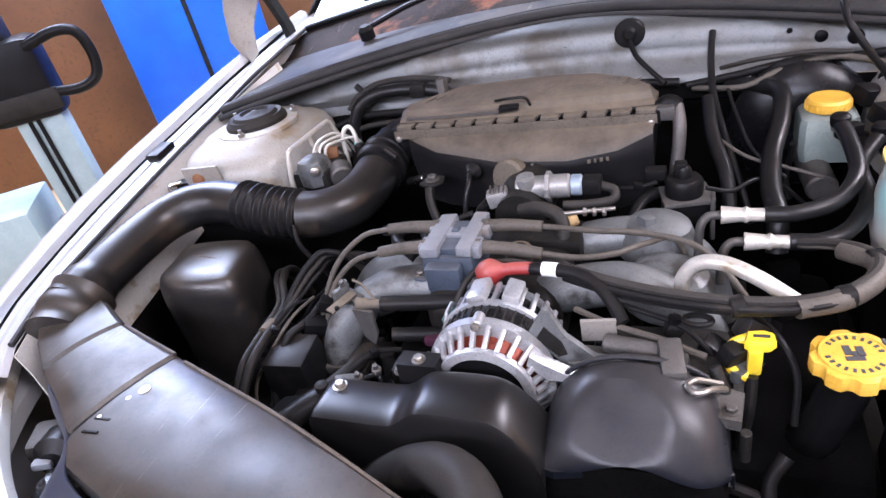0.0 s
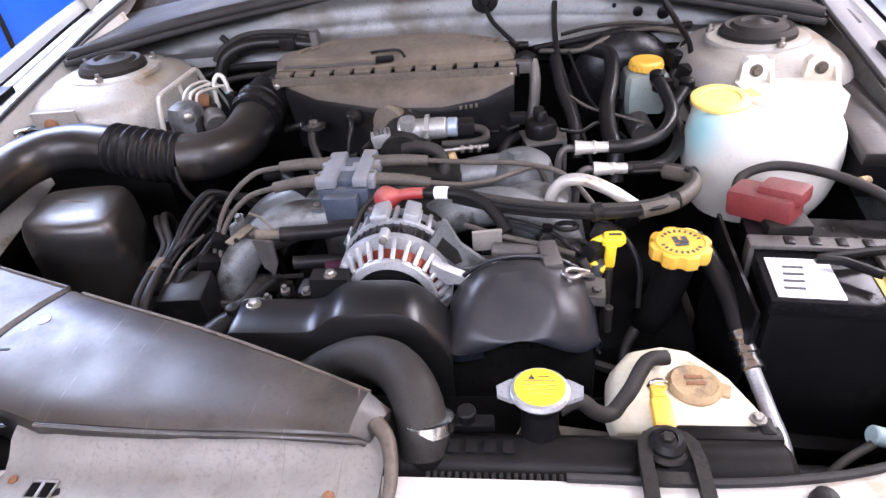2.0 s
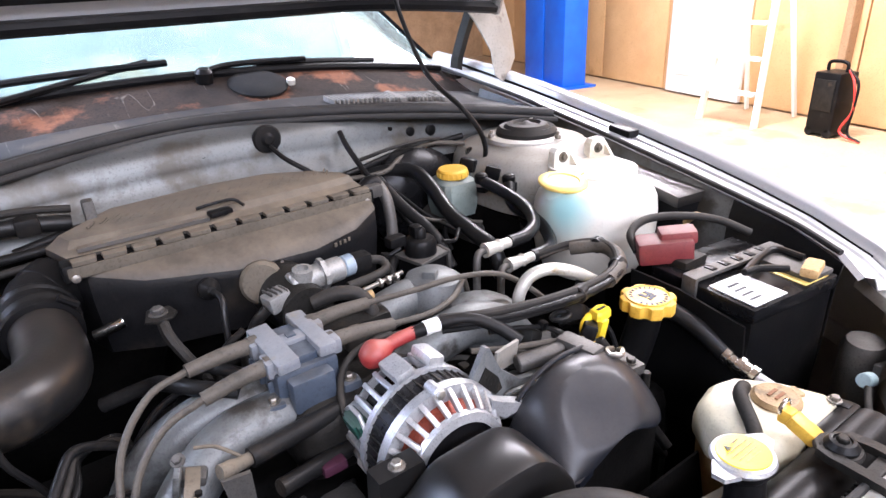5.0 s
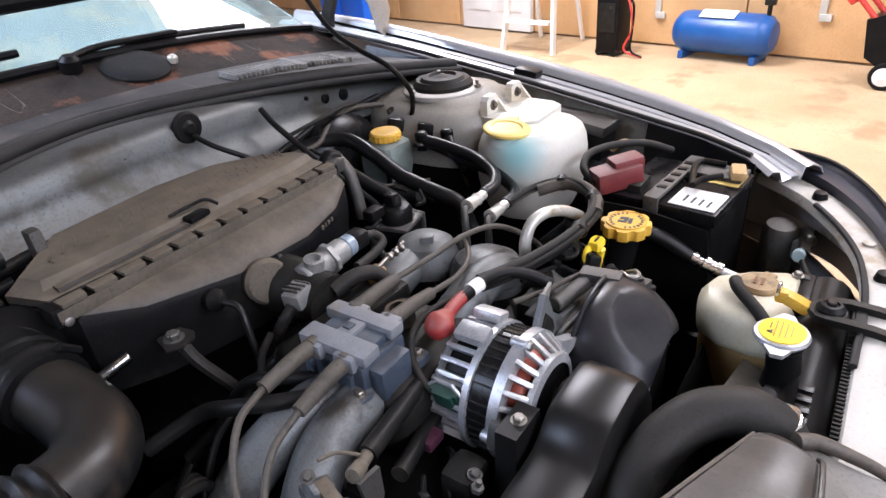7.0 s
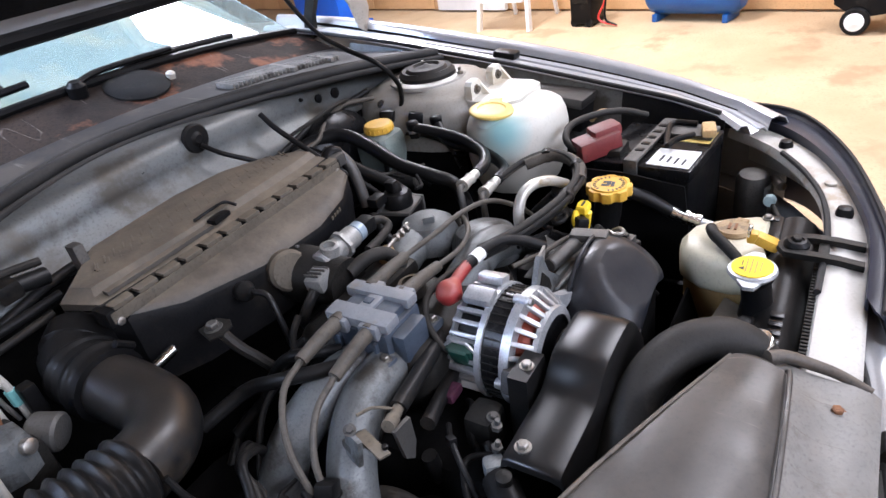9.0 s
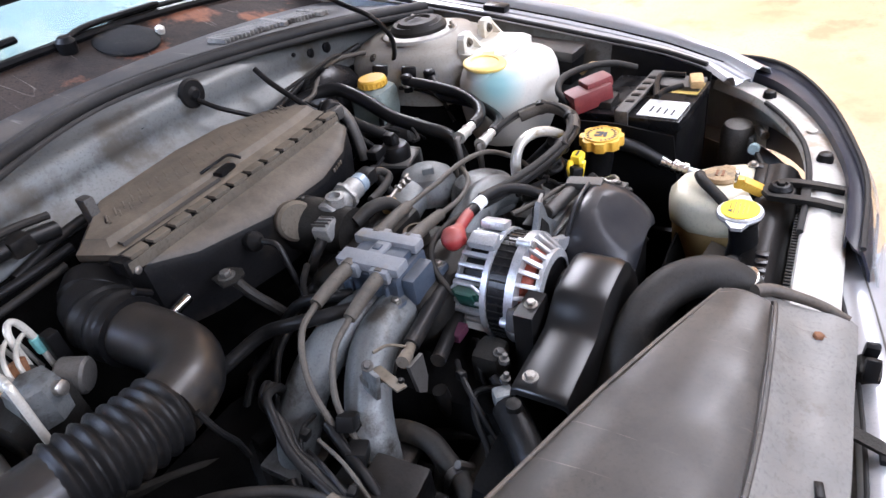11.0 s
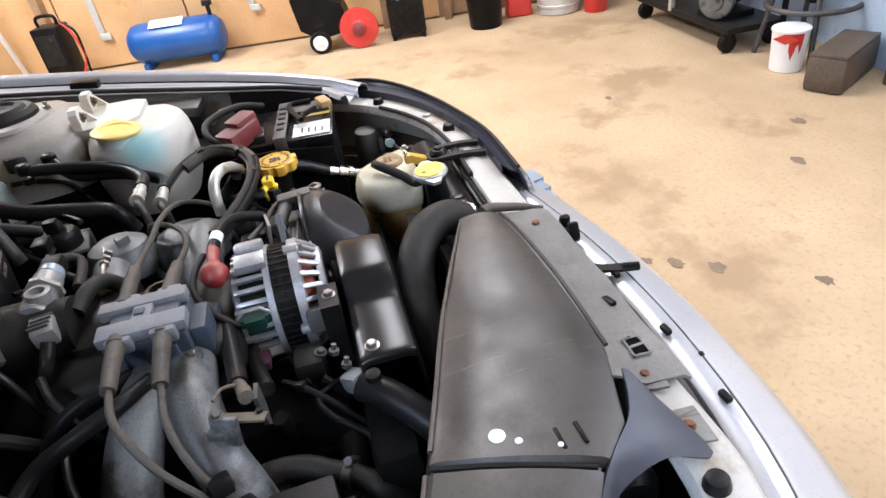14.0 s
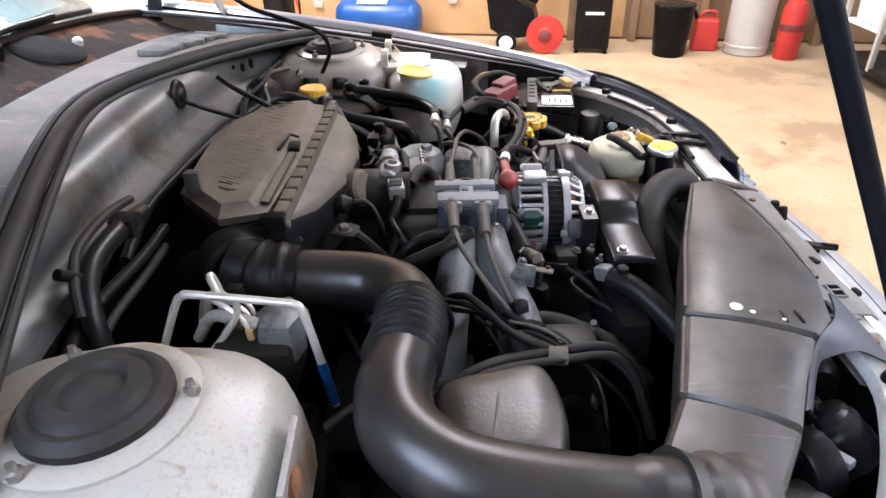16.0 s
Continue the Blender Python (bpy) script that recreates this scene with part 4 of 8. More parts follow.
    for a in (40, 160, 280):
        part("strut_nut", lathe((s * 0.545 + 0.07 * math.cos(radians(a)), 0.07 * math.sin(radians(a)), 0.938), (0, 0, 1), [(0.0065, 0), (0.0065, 0.006), (0.0035, 0.007), (0.0035, 0.013)], 6), STEEL, tw)

# firewall with a rolled top and a pressed ledge, shade put into black below
def seal_y(x):
    return 0.29 - 0.36 * math.sqrt(x * x + 0.01)
def seal_z(x):
    return 1.006 - 0.13 * x * x
rows, low = [], []
for k in range(33):
    x = -0.66 + 1.32 * k / 32
    arch, fy = -0.13 * x * x, 0.180 - 0.13 * x * x
    ys, zs = seal_y(x), seal_z(x)
    rows.append([Vector((x, ys + 0.004, zs - 0.010)), Vector((x, (ys + fy) / 2 + 0.008, zs - 0.013)), Vector((x, fy + 0.012, 0.987 + arch)), Vector((x, fy, 0.974 + arch)), Vector((x, fy - 0.002, 0.95 + arch * 0.7)), Vector((x, fy - 0.008, 0.925 + arch * 0.3)),
                 Vector((x, fy - 0.030, 0.910)), Vector((x, fy - 0.034, 0.895))])
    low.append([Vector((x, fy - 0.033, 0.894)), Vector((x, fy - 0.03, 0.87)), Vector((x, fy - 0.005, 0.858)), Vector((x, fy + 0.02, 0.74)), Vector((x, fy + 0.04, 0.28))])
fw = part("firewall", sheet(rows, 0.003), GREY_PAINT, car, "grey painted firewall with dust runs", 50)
part("firewall_lower", sheet(low, 0.004), DEEP, car, "near-black lower firewall, shade put into its colour", 50)
part("grommet", lathe((0.112, 0.176, 0.974), (0, -1, 0), [(0.025, -0.004), (0.025, 0.001), (0.022, 0.004), (0.012, 0.0045), (0.007, 0.009)], 22), RUBBER, fw)
part("small_grommet", lathe((0.004, 0.179, 0.961), (0, -1, 0), [(0.006, -0.002), (0.006, 0.001), (0.003, 0.003)], 14), RUBBER, fw)
for x, z, r in ((0.387, 0.943, 0.009), (0.431, 0.939, 0.011), (0.345, 0.955, 0.004)):
    part("hole_plug", lathe((x, 0.179 - 0.13 * x * x, z), (0, -1, 0), [(r, -0.004), (r, 0.006), (r * 0.7, 0.0075)], 18), BLACK_PLASTIC, fw)

# cowl seal, cowl panel with slats, windscreen
seal = [(-0.66 + 0.066 * k, seal_y(-0.66 + 0.066 * k), seal_z(-0.66 + 0.066 * k)) for k in range(21)]
part("cowl_lip", tube([(x, y - 0.016, z - 0.010) for x, y, z in seal], 0.0058, 10, 3), SEAL, car)
part("cowl_seal", tube(seal, 0.0105, 14, 3), SEAL, car, "black rubber bonnet seal along the cowl")
part("seal_bead", tube([(x, y + 0.017, z + 0.004) for x, y, z in seal], 0.006, 10, 3), SEAL, car)
rows, back = [], []
for k in range(29):
    x = -0.72 + 1.44 * k / 28
    a, y0 = -0.12 * x * x, seal_y(x) + 0.010
    y1 = 0.36 + 0.04 * x * x
    rows.append([Vector((x, y0, seal_z(x) - 0.004)), Vector((x, y0 + (y1 - y0) * 0.15, 1.004 + a)), Vector((x, y0 + (y1 - y0) * 0.55, 1.004 + a)), Vector((x, y1, 1.010 + a))])
    back.append([Vector((x, y1 - 0.002, 1.0085 + a)), Vector((x, 0.40 + 0.04 * x * x, 1.022 + a)), Vector((x, 0.47 + 0.04 * x * x, 1.05 + a))])
part("cowl_front", sheet(rows, 0.003), SLATE, car, "smooth dark cowl cover behind the seal", 50)
rows = back
cw = part("cowl_panel", sheet(rows, 0.003), DIRTY_COWL, car, "dirty dark cowl strip below the windscreen", 50)
for x in [0.29 + 0.0095 * k for k in range(29)]:
    if abs(x - 0.43) < 0.006 or abs(x - 0.53) < 0.006:
        continue
    a = -0.12 * x * x
    part("vent_slat", rbox((x, 0.29 - 0.12 * (x - 0.29), 1.009 + a), (0.0036, 0.050, 0.012), 0.001, (4, 0, 0)), SLAT, cw)
for x in (0.43, 0.53):
    part("vent_rib", rbox((x, 0.29 - 0.12 * (x - 0.29), 1.010 - 0.12 * x * x), (0.012, 0.068, 0.014), 0.002, (6, 0, 0)), SLAT, cw)
rows = []
for k in range(21):
    x = -0.70 + 1.40 * k / 20
    a = -0.12 * x * x
    rows.append([Vector((x * (1 - 0.14 * q), 0.475 + 0.04 * x * x + 0.78 * q, 1.055 + a * (1 - 0.3 * q) + 0.44 * q)) for q in (0, 0.25, 0.5, 0.75, 1)])
ws = part("windscreen", sheet(rows, 0.005), GLASS, car, "tinted windscreen glass", 60)
ws.visible_shadow = False
part("screen_trim", tube([(x, 0.470 + 0.04 * x * x, 1.056 - 0.12 * x * x) for x in [-0.70 + 0.07 * k for k in range(21)]], 0.009, 8, 3), BLACK_PLASTIC, car)
# dashboard and cabin shell behind the glass
part("dashboard", prism([(-0.66, 0.56), (0.66, 0.56), (0.68, 1.1), (-0.68, 1.1)], 0.93, 1.0, 0.01), COWL, car)
# lower body sides, dark side glass, roof and a reflection-coloured sheet behind the windscreen
for s in (-1, 1):
    part("body_side", sheet([[Vector((s * 0.80, y, 1.0)), Vector((s * 0.84, y, 0.95)), Vector((s * 0.855, y, 0.7)), Vector((s * 0.84, y, 0.35))] for y in (0.55, 1.2, 2.0, 2.9, 3.5, 3.75)], 0.004), BODY_PAINT, car)
    side = part("side_window", sheet([[Vector((s * 0.80, y0, 1.0)), Vector((s * 0.62, y1, z1))] for y0, y1, z1 in ((0.66, 1.27, 1.45), (1.5, 1.6, 1.49), (2.2, 2.2, 1.49), (2.9, 2.75, 1.44), (3.4, 3.0, 1.38))], 0.004), BLACK_GLOSS, car)
    part("door_handle", rbox((s * 0.862, 1.75, 0.86), (0.02, 0.16, 0.03), 0.008), BODY_PAINT, car)
part("roof", sheet([[Vector((x, y, z - 0.05 * x * x)) for x in (-0.62, -0.3, 0, 0.3, 0.62)] for y, z in ((1.25, 1.48), (1.6, 1.51), (2.2, 1.51), (2.75, 1.46), (3.0, 1.40))], 0.006), BODY_PAINT, car)
part("rear_window", sheet([[Vector((x, 3.0, 1.385)), Vector((x * 1.2, 3.42, 1.0))] for x in (-0.62, 0, 0.62)], 0.004), BLACK_GLOSS, car)
part("boot_lid", sheet([[Vector((x, 3.4, 1.0)), Vector((x, 3.72, 0.97)), Vector((x, 3.76, 0.7)), Vector((x, 3.74, 0.38))] for x in (-0.84, -0.4, 0, 0.4, 0.84)], 0.004), BODY_PAINT, car)
part("screen_reflection", sheet([[Vector((x, y, z)) for x in (-0.70, -0.35, 0, 0.35, 0.70)] for y, z in ((0.66, 1.02), (0.9, 1.14), (1.2, 1.36))], 0.004), REFLECTION, car, "added sheet behind the glass, coloured like its reflections")


def wiper(x0, x1, y0, y1, z0, z1):
    w_ = part("wiper_arm", tube([(x0, y0, z0), (x0 * 0.7 + x1 * 0.3, y0 * 0.7 + y1 * 0.3 + 0.01, z0 * 0.6 + z1 * 0.4 + 0.006), (x1, y1, z1)], 0.006, 8), BLACK_PLASTIC, car)
    part("wiper_pivot", lathe((x0, y0, z0 - 0.02), (0, -0.2, 1), [(0.017, 0), (0.017, 0.02), (0.01, 0.028)], 16), BLACK_PLASTIC, w_)
    return w_


w1 = wiper(0.104, 0.33, 0.455, 0.475, 1.062, 1.062)
w2 = wiper(-0.45, 0.02, 0.33, 0.53, 1.01, 1.085)
part("wiper_blade", tube([(0.22, 0.485, 1.060), (0.36, 0.495, 1.052), (0.52, 0.51, 1.036)], 0.007, 8), BLACK_PLASTIC, car)
part("wiper_blade", tube([(-0.52, 0.49, 1.045), (-0.25, 0.50, 1.075), (0.05, 0.50, 1.082)], 0.007, 8), BLACK_PLASTIC, car)
part("cowl_cap", lathe((0.20, 0.425, 1.028), (0, -0.32, 1), [(0.060, 0), (0.060, 0.004), (0.052, 0.009), (0.03, 0.011)], 26), COWL, car)
part("washer_nozzle", lathe((0.262, 0.405, 1.024), (0, -0.3, 1), [(0.009, 0), (0.009, 0.01), (0.004, 0.014)], 14), PIPE, car)

# bonnet standing open, its lining dark, folded rim along the edge
HA = radians(62)
hd, hn = Vector((0, -math.cos(HA), math.sin(HA))), Vector((0, -math.sin(HA), -math.cos(HA)))
def hood_pt(x, d, off):
    drop = 0.16 * max(0, abs(x) - 0.35) ** 1.5 * (1.6 if d < 0.1 else 0.6)
    return Vector((x, 0.345, 1.165)) + hd * d + hn * (off + drop)
rows = [[hood_pt(x * (1 - 0.10 * max(0, d - 0.5)), d, 0) for x in [-0.72 + 0.09 * k for k in range(17)]] for d in (0, 0.04, 0.2, 0.45, 0.7, 0.95, 1.03)]
hood = part("bonnet", sheet(rows, 0.003), BODY_PAINT, car, "bonnet standing open on its prop")
rows = [[hood_pt(x * (1 - 0.10 * max(0, d - 0.5)), d, 0.02) for x in [-0.66 + 0.0825 * k for k in range(17)]] for d in (0.06, 0.2, 0.45, 0.7, 0.95)]
part("bonnet_lining", sheet(rows, 0.012), DEEP, hood, "black felt bonnet lining")
part("bonnet_rim", tube([hood_pt(x, 0.012, 0.012) for x in [-0.71 + 0.071 * k for k in range(21)]], 0.013, 8, 2), BLACK_PLASTIC, hood)
for s in (-1, 1):
    part("hinge_arm", loft([[Vector((s * 0.735, y + 0.03, z)) + Vector((s * dx, dy, 0)) for dx, dy in ((-0.008, -0.015), (0.008, -0.015), (0.008, 0.015), (-0.008, 0.015))] for y, z in ((0.44, 0.97), (0.43, 1.02), (0.40, 1.08), (0.36, 1.15))]), DARK_STEEL, hood)
    part("rim_side", tube([hood_pt(s * 0.712, 0.0, 0.01), hood_pt(s * 0.705, 0.3, 0.014), hood_pt(s * 0.69, 0.7, 0.014), hood_pt(s * 0.66, 1.0, 0.014)], 0.014, 8), GREY_PAINT, hood)
    # corner of the bonnet with its folded flange
    part("rear_corner", sheet([[Vector((s * x, y, z)) for x, y, z in row] for row in (((0.80, 0.36, 1.165), (0.74, 0.35, 1.168), (0.66, 0.345, 1.165)), ((0.815, 0.345, 1.09), (0.765, 0.325, 1.09), (0.70, 0.335, 1.11)), ((0.81, 0.325, 1.025), (0.765, 0.30, 1.02), (0.725, 0.315, 1.05)), ((0.775, 0.31, 0.985), (0.745, 0.295, 0.978), (0.725, 0.30, 0.995)))], 0.004), DUSTY_SHADED_PAINT, hood, "dusty folded bonnet corner, shade put into its colour")

# front: radiator support bar, headlamps, bumper skin
sup = [(-0.70, -0.52), (-0.62, -0.60), (-0.54, -0.665), (-0.46, -0.715), (-0.38, -0.745), (-0.25, -0.745), (0, -0.742), (0.2, -0.742), (0.3, -0.744), (0.385, -0.738), (0.46, -0.722), (0.545, -0.684), (0.62, -0.630), (0.68, -0.56)]
def offset(line, d):
    out = []
    for i, (x, y) in enumerate(line):
        a, b = Vector(line[max(i - 1, 0)]), Vector(line[min(i + 1, len(line) - 1)])
        t = (b - a).normalized()
        out.append((x + t.y * d, y - t.x * d))
    return out
def band(line, d0, z0, d1, z1, *more):
    prof = [(d0, z0), (d1, z1), *more]
    cols = [offset(line, d) for d, _ in prof]
    return [[Vector((*cols[j][i], prof[j][1])) for j in range(len(prof))] for i in range(len(line))]
smooth_sup = [tuple(v)[:2] for v in spline([(x, y, 0) for x, y in sup], 4)]
sup_rows = band(smooth_sup, -0.025, 0.74, -0.022, 0.795, (-0.018, 0.804), (0.0, 0.806), (0.012, 0.802), (0.024, 0.802), (0.030, 0.797), (0.032, 0.73))
for row in sup_rows:
    # only a short rear lip beside the headlamps
    if abs(row[3].x) > 0.31:
        row[0] = row[1] + Vector((0, 0, -0.006))
bar = part("radiator_support", sheet(sup_rows, 0.002), PAINT, car, "white painted front panel above the radiator", 50)
part("support_seal", tube([(x, y, 0.806) for x, y in offset(smooth_sup, -0.02)][28:-6], 0.004, 8, 1), SEAL, bar)
bump_line = [(-0.80, -0.40), (-0.70, -0.62), (-0.55, -0.80), (-0.4, -0.868), (-0.2, -0.892), (0, -0.884), (0.2, -0.852), (0.33, -0.815)]
bump_line2 = [(0.33, -0.815), (0.45, -0.775), (0.58, -0.70), (0.70, -0.60), (0.80, -0.40)]
bl = [tuple(v)[:2] for v in spline([(x, y, 0) for x, y in bump_line], 5)]
part("bumper", sheet(band(bl, -0.093, 0.752, -0.090, 0.772, (-0.080, 0.778), (-0.06, 0.777), (-0.052, 0.771), (-0.02, 0.757), (0.0, 0.738), (0.012, 0.70), (0.02, 0.6), (0.02, 0.45), (0.0, 0.28)), 0.003), BODY_PAINT, car, "silver-white front bumper skin", 50)
b2 = [tuple(v)[:2] for v in spline([(x, y, 0) for x, y in bump_line2], 5)]
part("bumper_corner", sheet(band(b2, -0.05, 0.68, -0.03, 0.69, (0.0, 0.68), (0.02, 0.6), (0.02, 0.45), (0.0, 0.28)), 0.003), BODY_PAINT, car, "", 50)
for x in (-0.09, -0.20, -0.30):
    part("bumper_clip", rbox((x, -0.812, 0.783), (0.014, 0.007, 0.007), 0.002, (0, 0, 4)), BLACK_PLASTIC, car)
part("bumper_trim", tube([(x, y, 0.774) for x, y in offset(bl, -0.0905)][6:-2], 0.0022, 8, 1), SEAL, car, "thin black trim along the bumper edge")
part("bumper_trough", sheet([[Vector((x, -0.752, 0.752)), Vector((x, -0.775, 0.748)), Vector((x, -0.800 - 0.02 * (abs(x) < 0.25), 0.750))] for x in (-0.34, -0.25, -0.15, -0.05, 0.05, 0.15, 0.22)], 0.003), TROUGH, car, "dusty beige trough behind the bumper")
part("bumper_seam", tube([(x, y, 0.7772) for x, y in offset(bl, -0.062)][4:-4], 0.0011, 6, 1), DULL_CAST, car)
for x in (-0.08, -0.24):
    part("bumper_slot", rbox((x, -0.828, 0.776), (0.006, 0.005, 0.007), 0.002), BLACK_PLASTIC, car)


def headlamp(s):
    o = [(0.16, -0.785), (0.30, -0.787), (0.40, -0.773), (0.54, -0.738), (0.655, -0.69), (0.725, -0.635), (0.755, -0.55)]
    i = [(0.19, -0.768), (0.30, -0.768), (0.39, -0.757), (0.52, -0.719), (0.625, -0.662), (0.68, -0.605), (0.705, -0.53)]
    if s < 0:
        o = [(0.450, -0.764)] + o[3:]
        i = [(x - 0.004, y + 0.012) for x, y in o]
    so = [tuple(v)[:2] for v in spline([(s * x, y, 0) for x, y in o], 4)]
    si = [tuple(v)[:2] for v in spline([(s * x, y, 0) for x, y in i], 4)]
    lamp = part("headlamp", sheet([[Vector((*b, 0.79)), Vector((*b, 0.816)), Vector((*((Vector(a) + Vector(b)) / 2), 0.812)), Vector((*((Vector(a) * 0.85 + Vector(b) * 0.15)), 0.812)), Vector((*a, 0.82)), Vector((a[0], a[1] - 0.012, 0.79)), Vector((a[0], a[1] - 0.02, 0.75)), Vector((a[0], a[1] - 0.03, 0.64))] for a, b in zip(so, si)], 0.003), NAVY, car, "dark navy headlamp with a black top trim")
    part("lamp_lens", sheet([[Vector((a[0], a[1] - 0.016, 0.80)), Vector((a[0] + s * 0.004, a[1] - 0.035, 0.74)), Vector((a[0] + s * 0.004, a[1] - 0.045, 0.63))] for a in so], 0.003), LENS, lamp)
    part("lamp_trim", tube([(x, y, 0.821) for x, y in so], 0.0035, 6, 1), SEAL, lamp)
    for p in ((0.39, -0.738), (0.60, -0.645)):
        part("bonnet_stop", lathe((s * p[0], p[1], 0.80), (0, 0, 1), [(0.011, 0), (0.011, 0.008), (0.009, 0.015), (0.006, 0.016)], 16), RUBBER, lamp)
    part("adjuster", lathe((s * 0.475, -0.717, 0.806), (0, 0, 1), [(0.008, 0), (0.008, 0.003), (0.004, 0.004)], 16), PAINT, lamp)


for s in (-1, 1):
    headlamp(s)
# stepped pale corner of the bumper top, plate and lever ahead of the radiator panel
for k in range(3):
    part("bumper_step", loft([[Vector((x, y, z)) for x, y in ((0.245 - 0.03 * k, -0.800), (0.262 - 0.03 * k, -0.842), (0.225 - 0.03 * k, -0.850), (0.205 - 0.03 * k, -0.800))] for z in (0.70, 0.757 - 0.003 * k)]), PALE_BLUE, car, "pale bluish stepped bumper corner")
part("bumper_shelf", loft([[Vector((x, y, z)) for x, y in ((0.165, -0.794), (0.15, -0.846), (0.03, -0.85), (0.03, -0.806), (0.10, -0.797))] for z in (0.70, 0.752)]), PALE_BLUE, car)
part("shelf_slot", rbox((0.105, -0.815, 0.753), (0.014, 0.006, 0.003), 0.001, (0, 0, 8)), DEEP, car)
part("front_plate", rbox((-0.12, -0.783, 0.735), (0.16, 0.005, 0.050), 0.002, (10, 0, 1)), LAVENDER, car, "lavender-grey plate below the front panel")
# black grille behind the bumper edge, under tray, tyres
part("grille", sheet([[Vector((x, -0.79, 0.74)), Vector((x, -0.80, 0.62)), Vector((x, -0.80, 0.5))] for x in [-0.42 + 0.14 * k for k in range(6)]], 0.004), BLACK_PLASTIC, car)
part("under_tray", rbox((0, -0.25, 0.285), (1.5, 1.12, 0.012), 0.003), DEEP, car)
for s in (-1, 1):
    for y in (0.02, 2.62):
        wl = part("wheel", lathe((s * 0.86, y, 0.31), (-s, 0, 0), [(0.2, 0), (0.29, 0.01), (0.31, 0.03), (0.31, 0.16), (0.29, 0.18), (0.2, 0.19)], 36), RUBBER, car)
        part("rim", lathe((s * 0.862, y, 0.31), (-s, 0, 0), [(0.05, 0), (0.19, 0.006), (0.2, 0.02), (0.18, 0.05)], 30), ALU, wl)
# bonnet prop rod on its pivot
prop = thing("bonnet_prop", (-0.701, -0.628, 0.80), "slim black bonnet prop rod holding the bonnet open", "prop rod")
part("rod", tube([(-0.701, -0.628, 0.79), (-0.669, -0.422, 1.2), (-0.639, -0.222, 1.6), (-0.616, -0.066, 1.91)], 0.0043, 12, 6), PROP, prop)
part("pivot", rbox((-0.701, -0.63, 0.79), (0.03, 0.03, 0.03), 0.006), DARK_STEEL, prop)
# thin black washer line from the bonnet down to the right tower
line = thing("washer_line", (0.5, 0.05, 0.94), "thin black washer hose hanging from the open bonnet", "hose")
part("hose", tube([(0.435, 0.27, 1.225), (0.432, 0.235, 1.15), (0.416, 0.148, 1.066), (0.394, 0.064, 1.036), (0.388, -0.006, 1.012), (0.414, -0.022, 0.97), (0.44, -0.006, 0.934), (0.452, 0.01, 0.905)], 0.0045, 10), RUBBER, line)

# ---- engine bay ----
def hose(parent, pts, r, material=None, name="hose", n=12, seg=8):
    return part(name, tube(pts, r, n, seg), material or HOSE, parent)


# engine block, gearbox hump and sump deep in the bay, shade put into colour
eng = thing("engine_block", (0, -0.2, 0.29), "near-black flat engine block low in the bay, shade in its colour", "engine")
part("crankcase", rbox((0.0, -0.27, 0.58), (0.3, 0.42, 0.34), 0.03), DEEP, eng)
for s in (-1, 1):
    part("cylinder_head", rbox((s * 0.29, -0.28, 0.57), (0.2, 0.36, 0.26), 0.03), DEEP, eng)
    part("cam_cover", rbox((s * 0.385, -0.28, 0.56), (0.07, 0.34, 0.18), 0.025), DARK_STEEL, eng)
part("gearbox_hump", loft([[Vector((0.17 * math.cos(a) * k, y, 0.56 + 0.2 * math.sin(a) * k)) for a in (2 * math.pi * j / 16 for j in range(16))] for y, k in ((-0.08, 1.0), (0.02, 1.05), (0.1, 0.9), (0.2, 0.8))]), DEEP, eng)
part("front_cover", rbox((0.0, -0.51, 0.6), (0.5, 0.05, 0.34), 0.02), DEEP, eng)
part("coolant_pipe", tube([(-0.36, -0.44, 0.66), (-0.2, -0.46, 0.69), (-0.05, -0.47, 0.7)], 0.018), DARK_STEEL, eng)

# ---- air cleaner ----
box = thing("air_cleaner_box", (-0.03, 0.0, 0.80), "dust-covered black air cleaner box with clipped lid", "air cleaner")
BACK = [(0.166, 0.0), (0.13, 0.045), (0.07, 0.082), (-0.02, 0.092), (-0.17, 0.078), (-0.245, 0.005)]
def box_ring(front, z, k=0.0):
    return [Vector((x, y, z)) for x, y in front] + [Vector((x * (1 - k), y * (1 - k) - k * 0.02, z)) for x, y in BACK]
LIDF = [(-0.228, -0.046), (-0.15, -0.05), (-0.05, -0.053), (0.05, -0.053), (0.12, -0.051), (0.164, -0.046)]
MIDF = [(-0.214, -0.062), (-0.158, -0.090), (-0.055, -0.114), (0.05, -0.120), (0.118, -0.108), (0.163, -0.086)]
ARCH = [0.916, 0.903, 0.893, 0.892, 0.899, 0.912]
def arch_ring(k, dz, dy=0.0):
    """Front edge at share k from the lid to the arched shoulder line."""
    pts = [Vector((a[0] + (b[0] - a[0]) * k, a[1] + (b[1] - a[1]) * k + dy, 0.9225 + (z - 0.9225) * (1 - (1 - k) ** 1.0) + dz)) for a, b, z in zip(LIDF, MIDF, ARCH)]
    return pts + [Vector((x, y, 0.9225 - 0.02 * k + dz)) for x, y in BACK]
part("body", loft([arch_ring(0.0, -0.004, 0.003), arch_ring(0.97, -0.004, 0.002), arch_ring(1.0, -0.010), box_ring([(x, y - 0.001) for x, y in MIDF], 0.875, 0.02), box_ring([(x * 0.98, y + 0.008) for x, y in MIDF], 0.80, 0.06)]), BOX_PLASTIC, box, "black lower housing", 30)
part("shoulder", loft([arch_ring(0.0, 0.0), arch_ring(0.35, 0.002), arch_ring(0.75, 0.0025), arch_ring(0.95, 0.0), arch_ring(1.0, -0.005, -0.001)], cap=False), SHOULDER, box, "dusty sloping shoulder", 30)
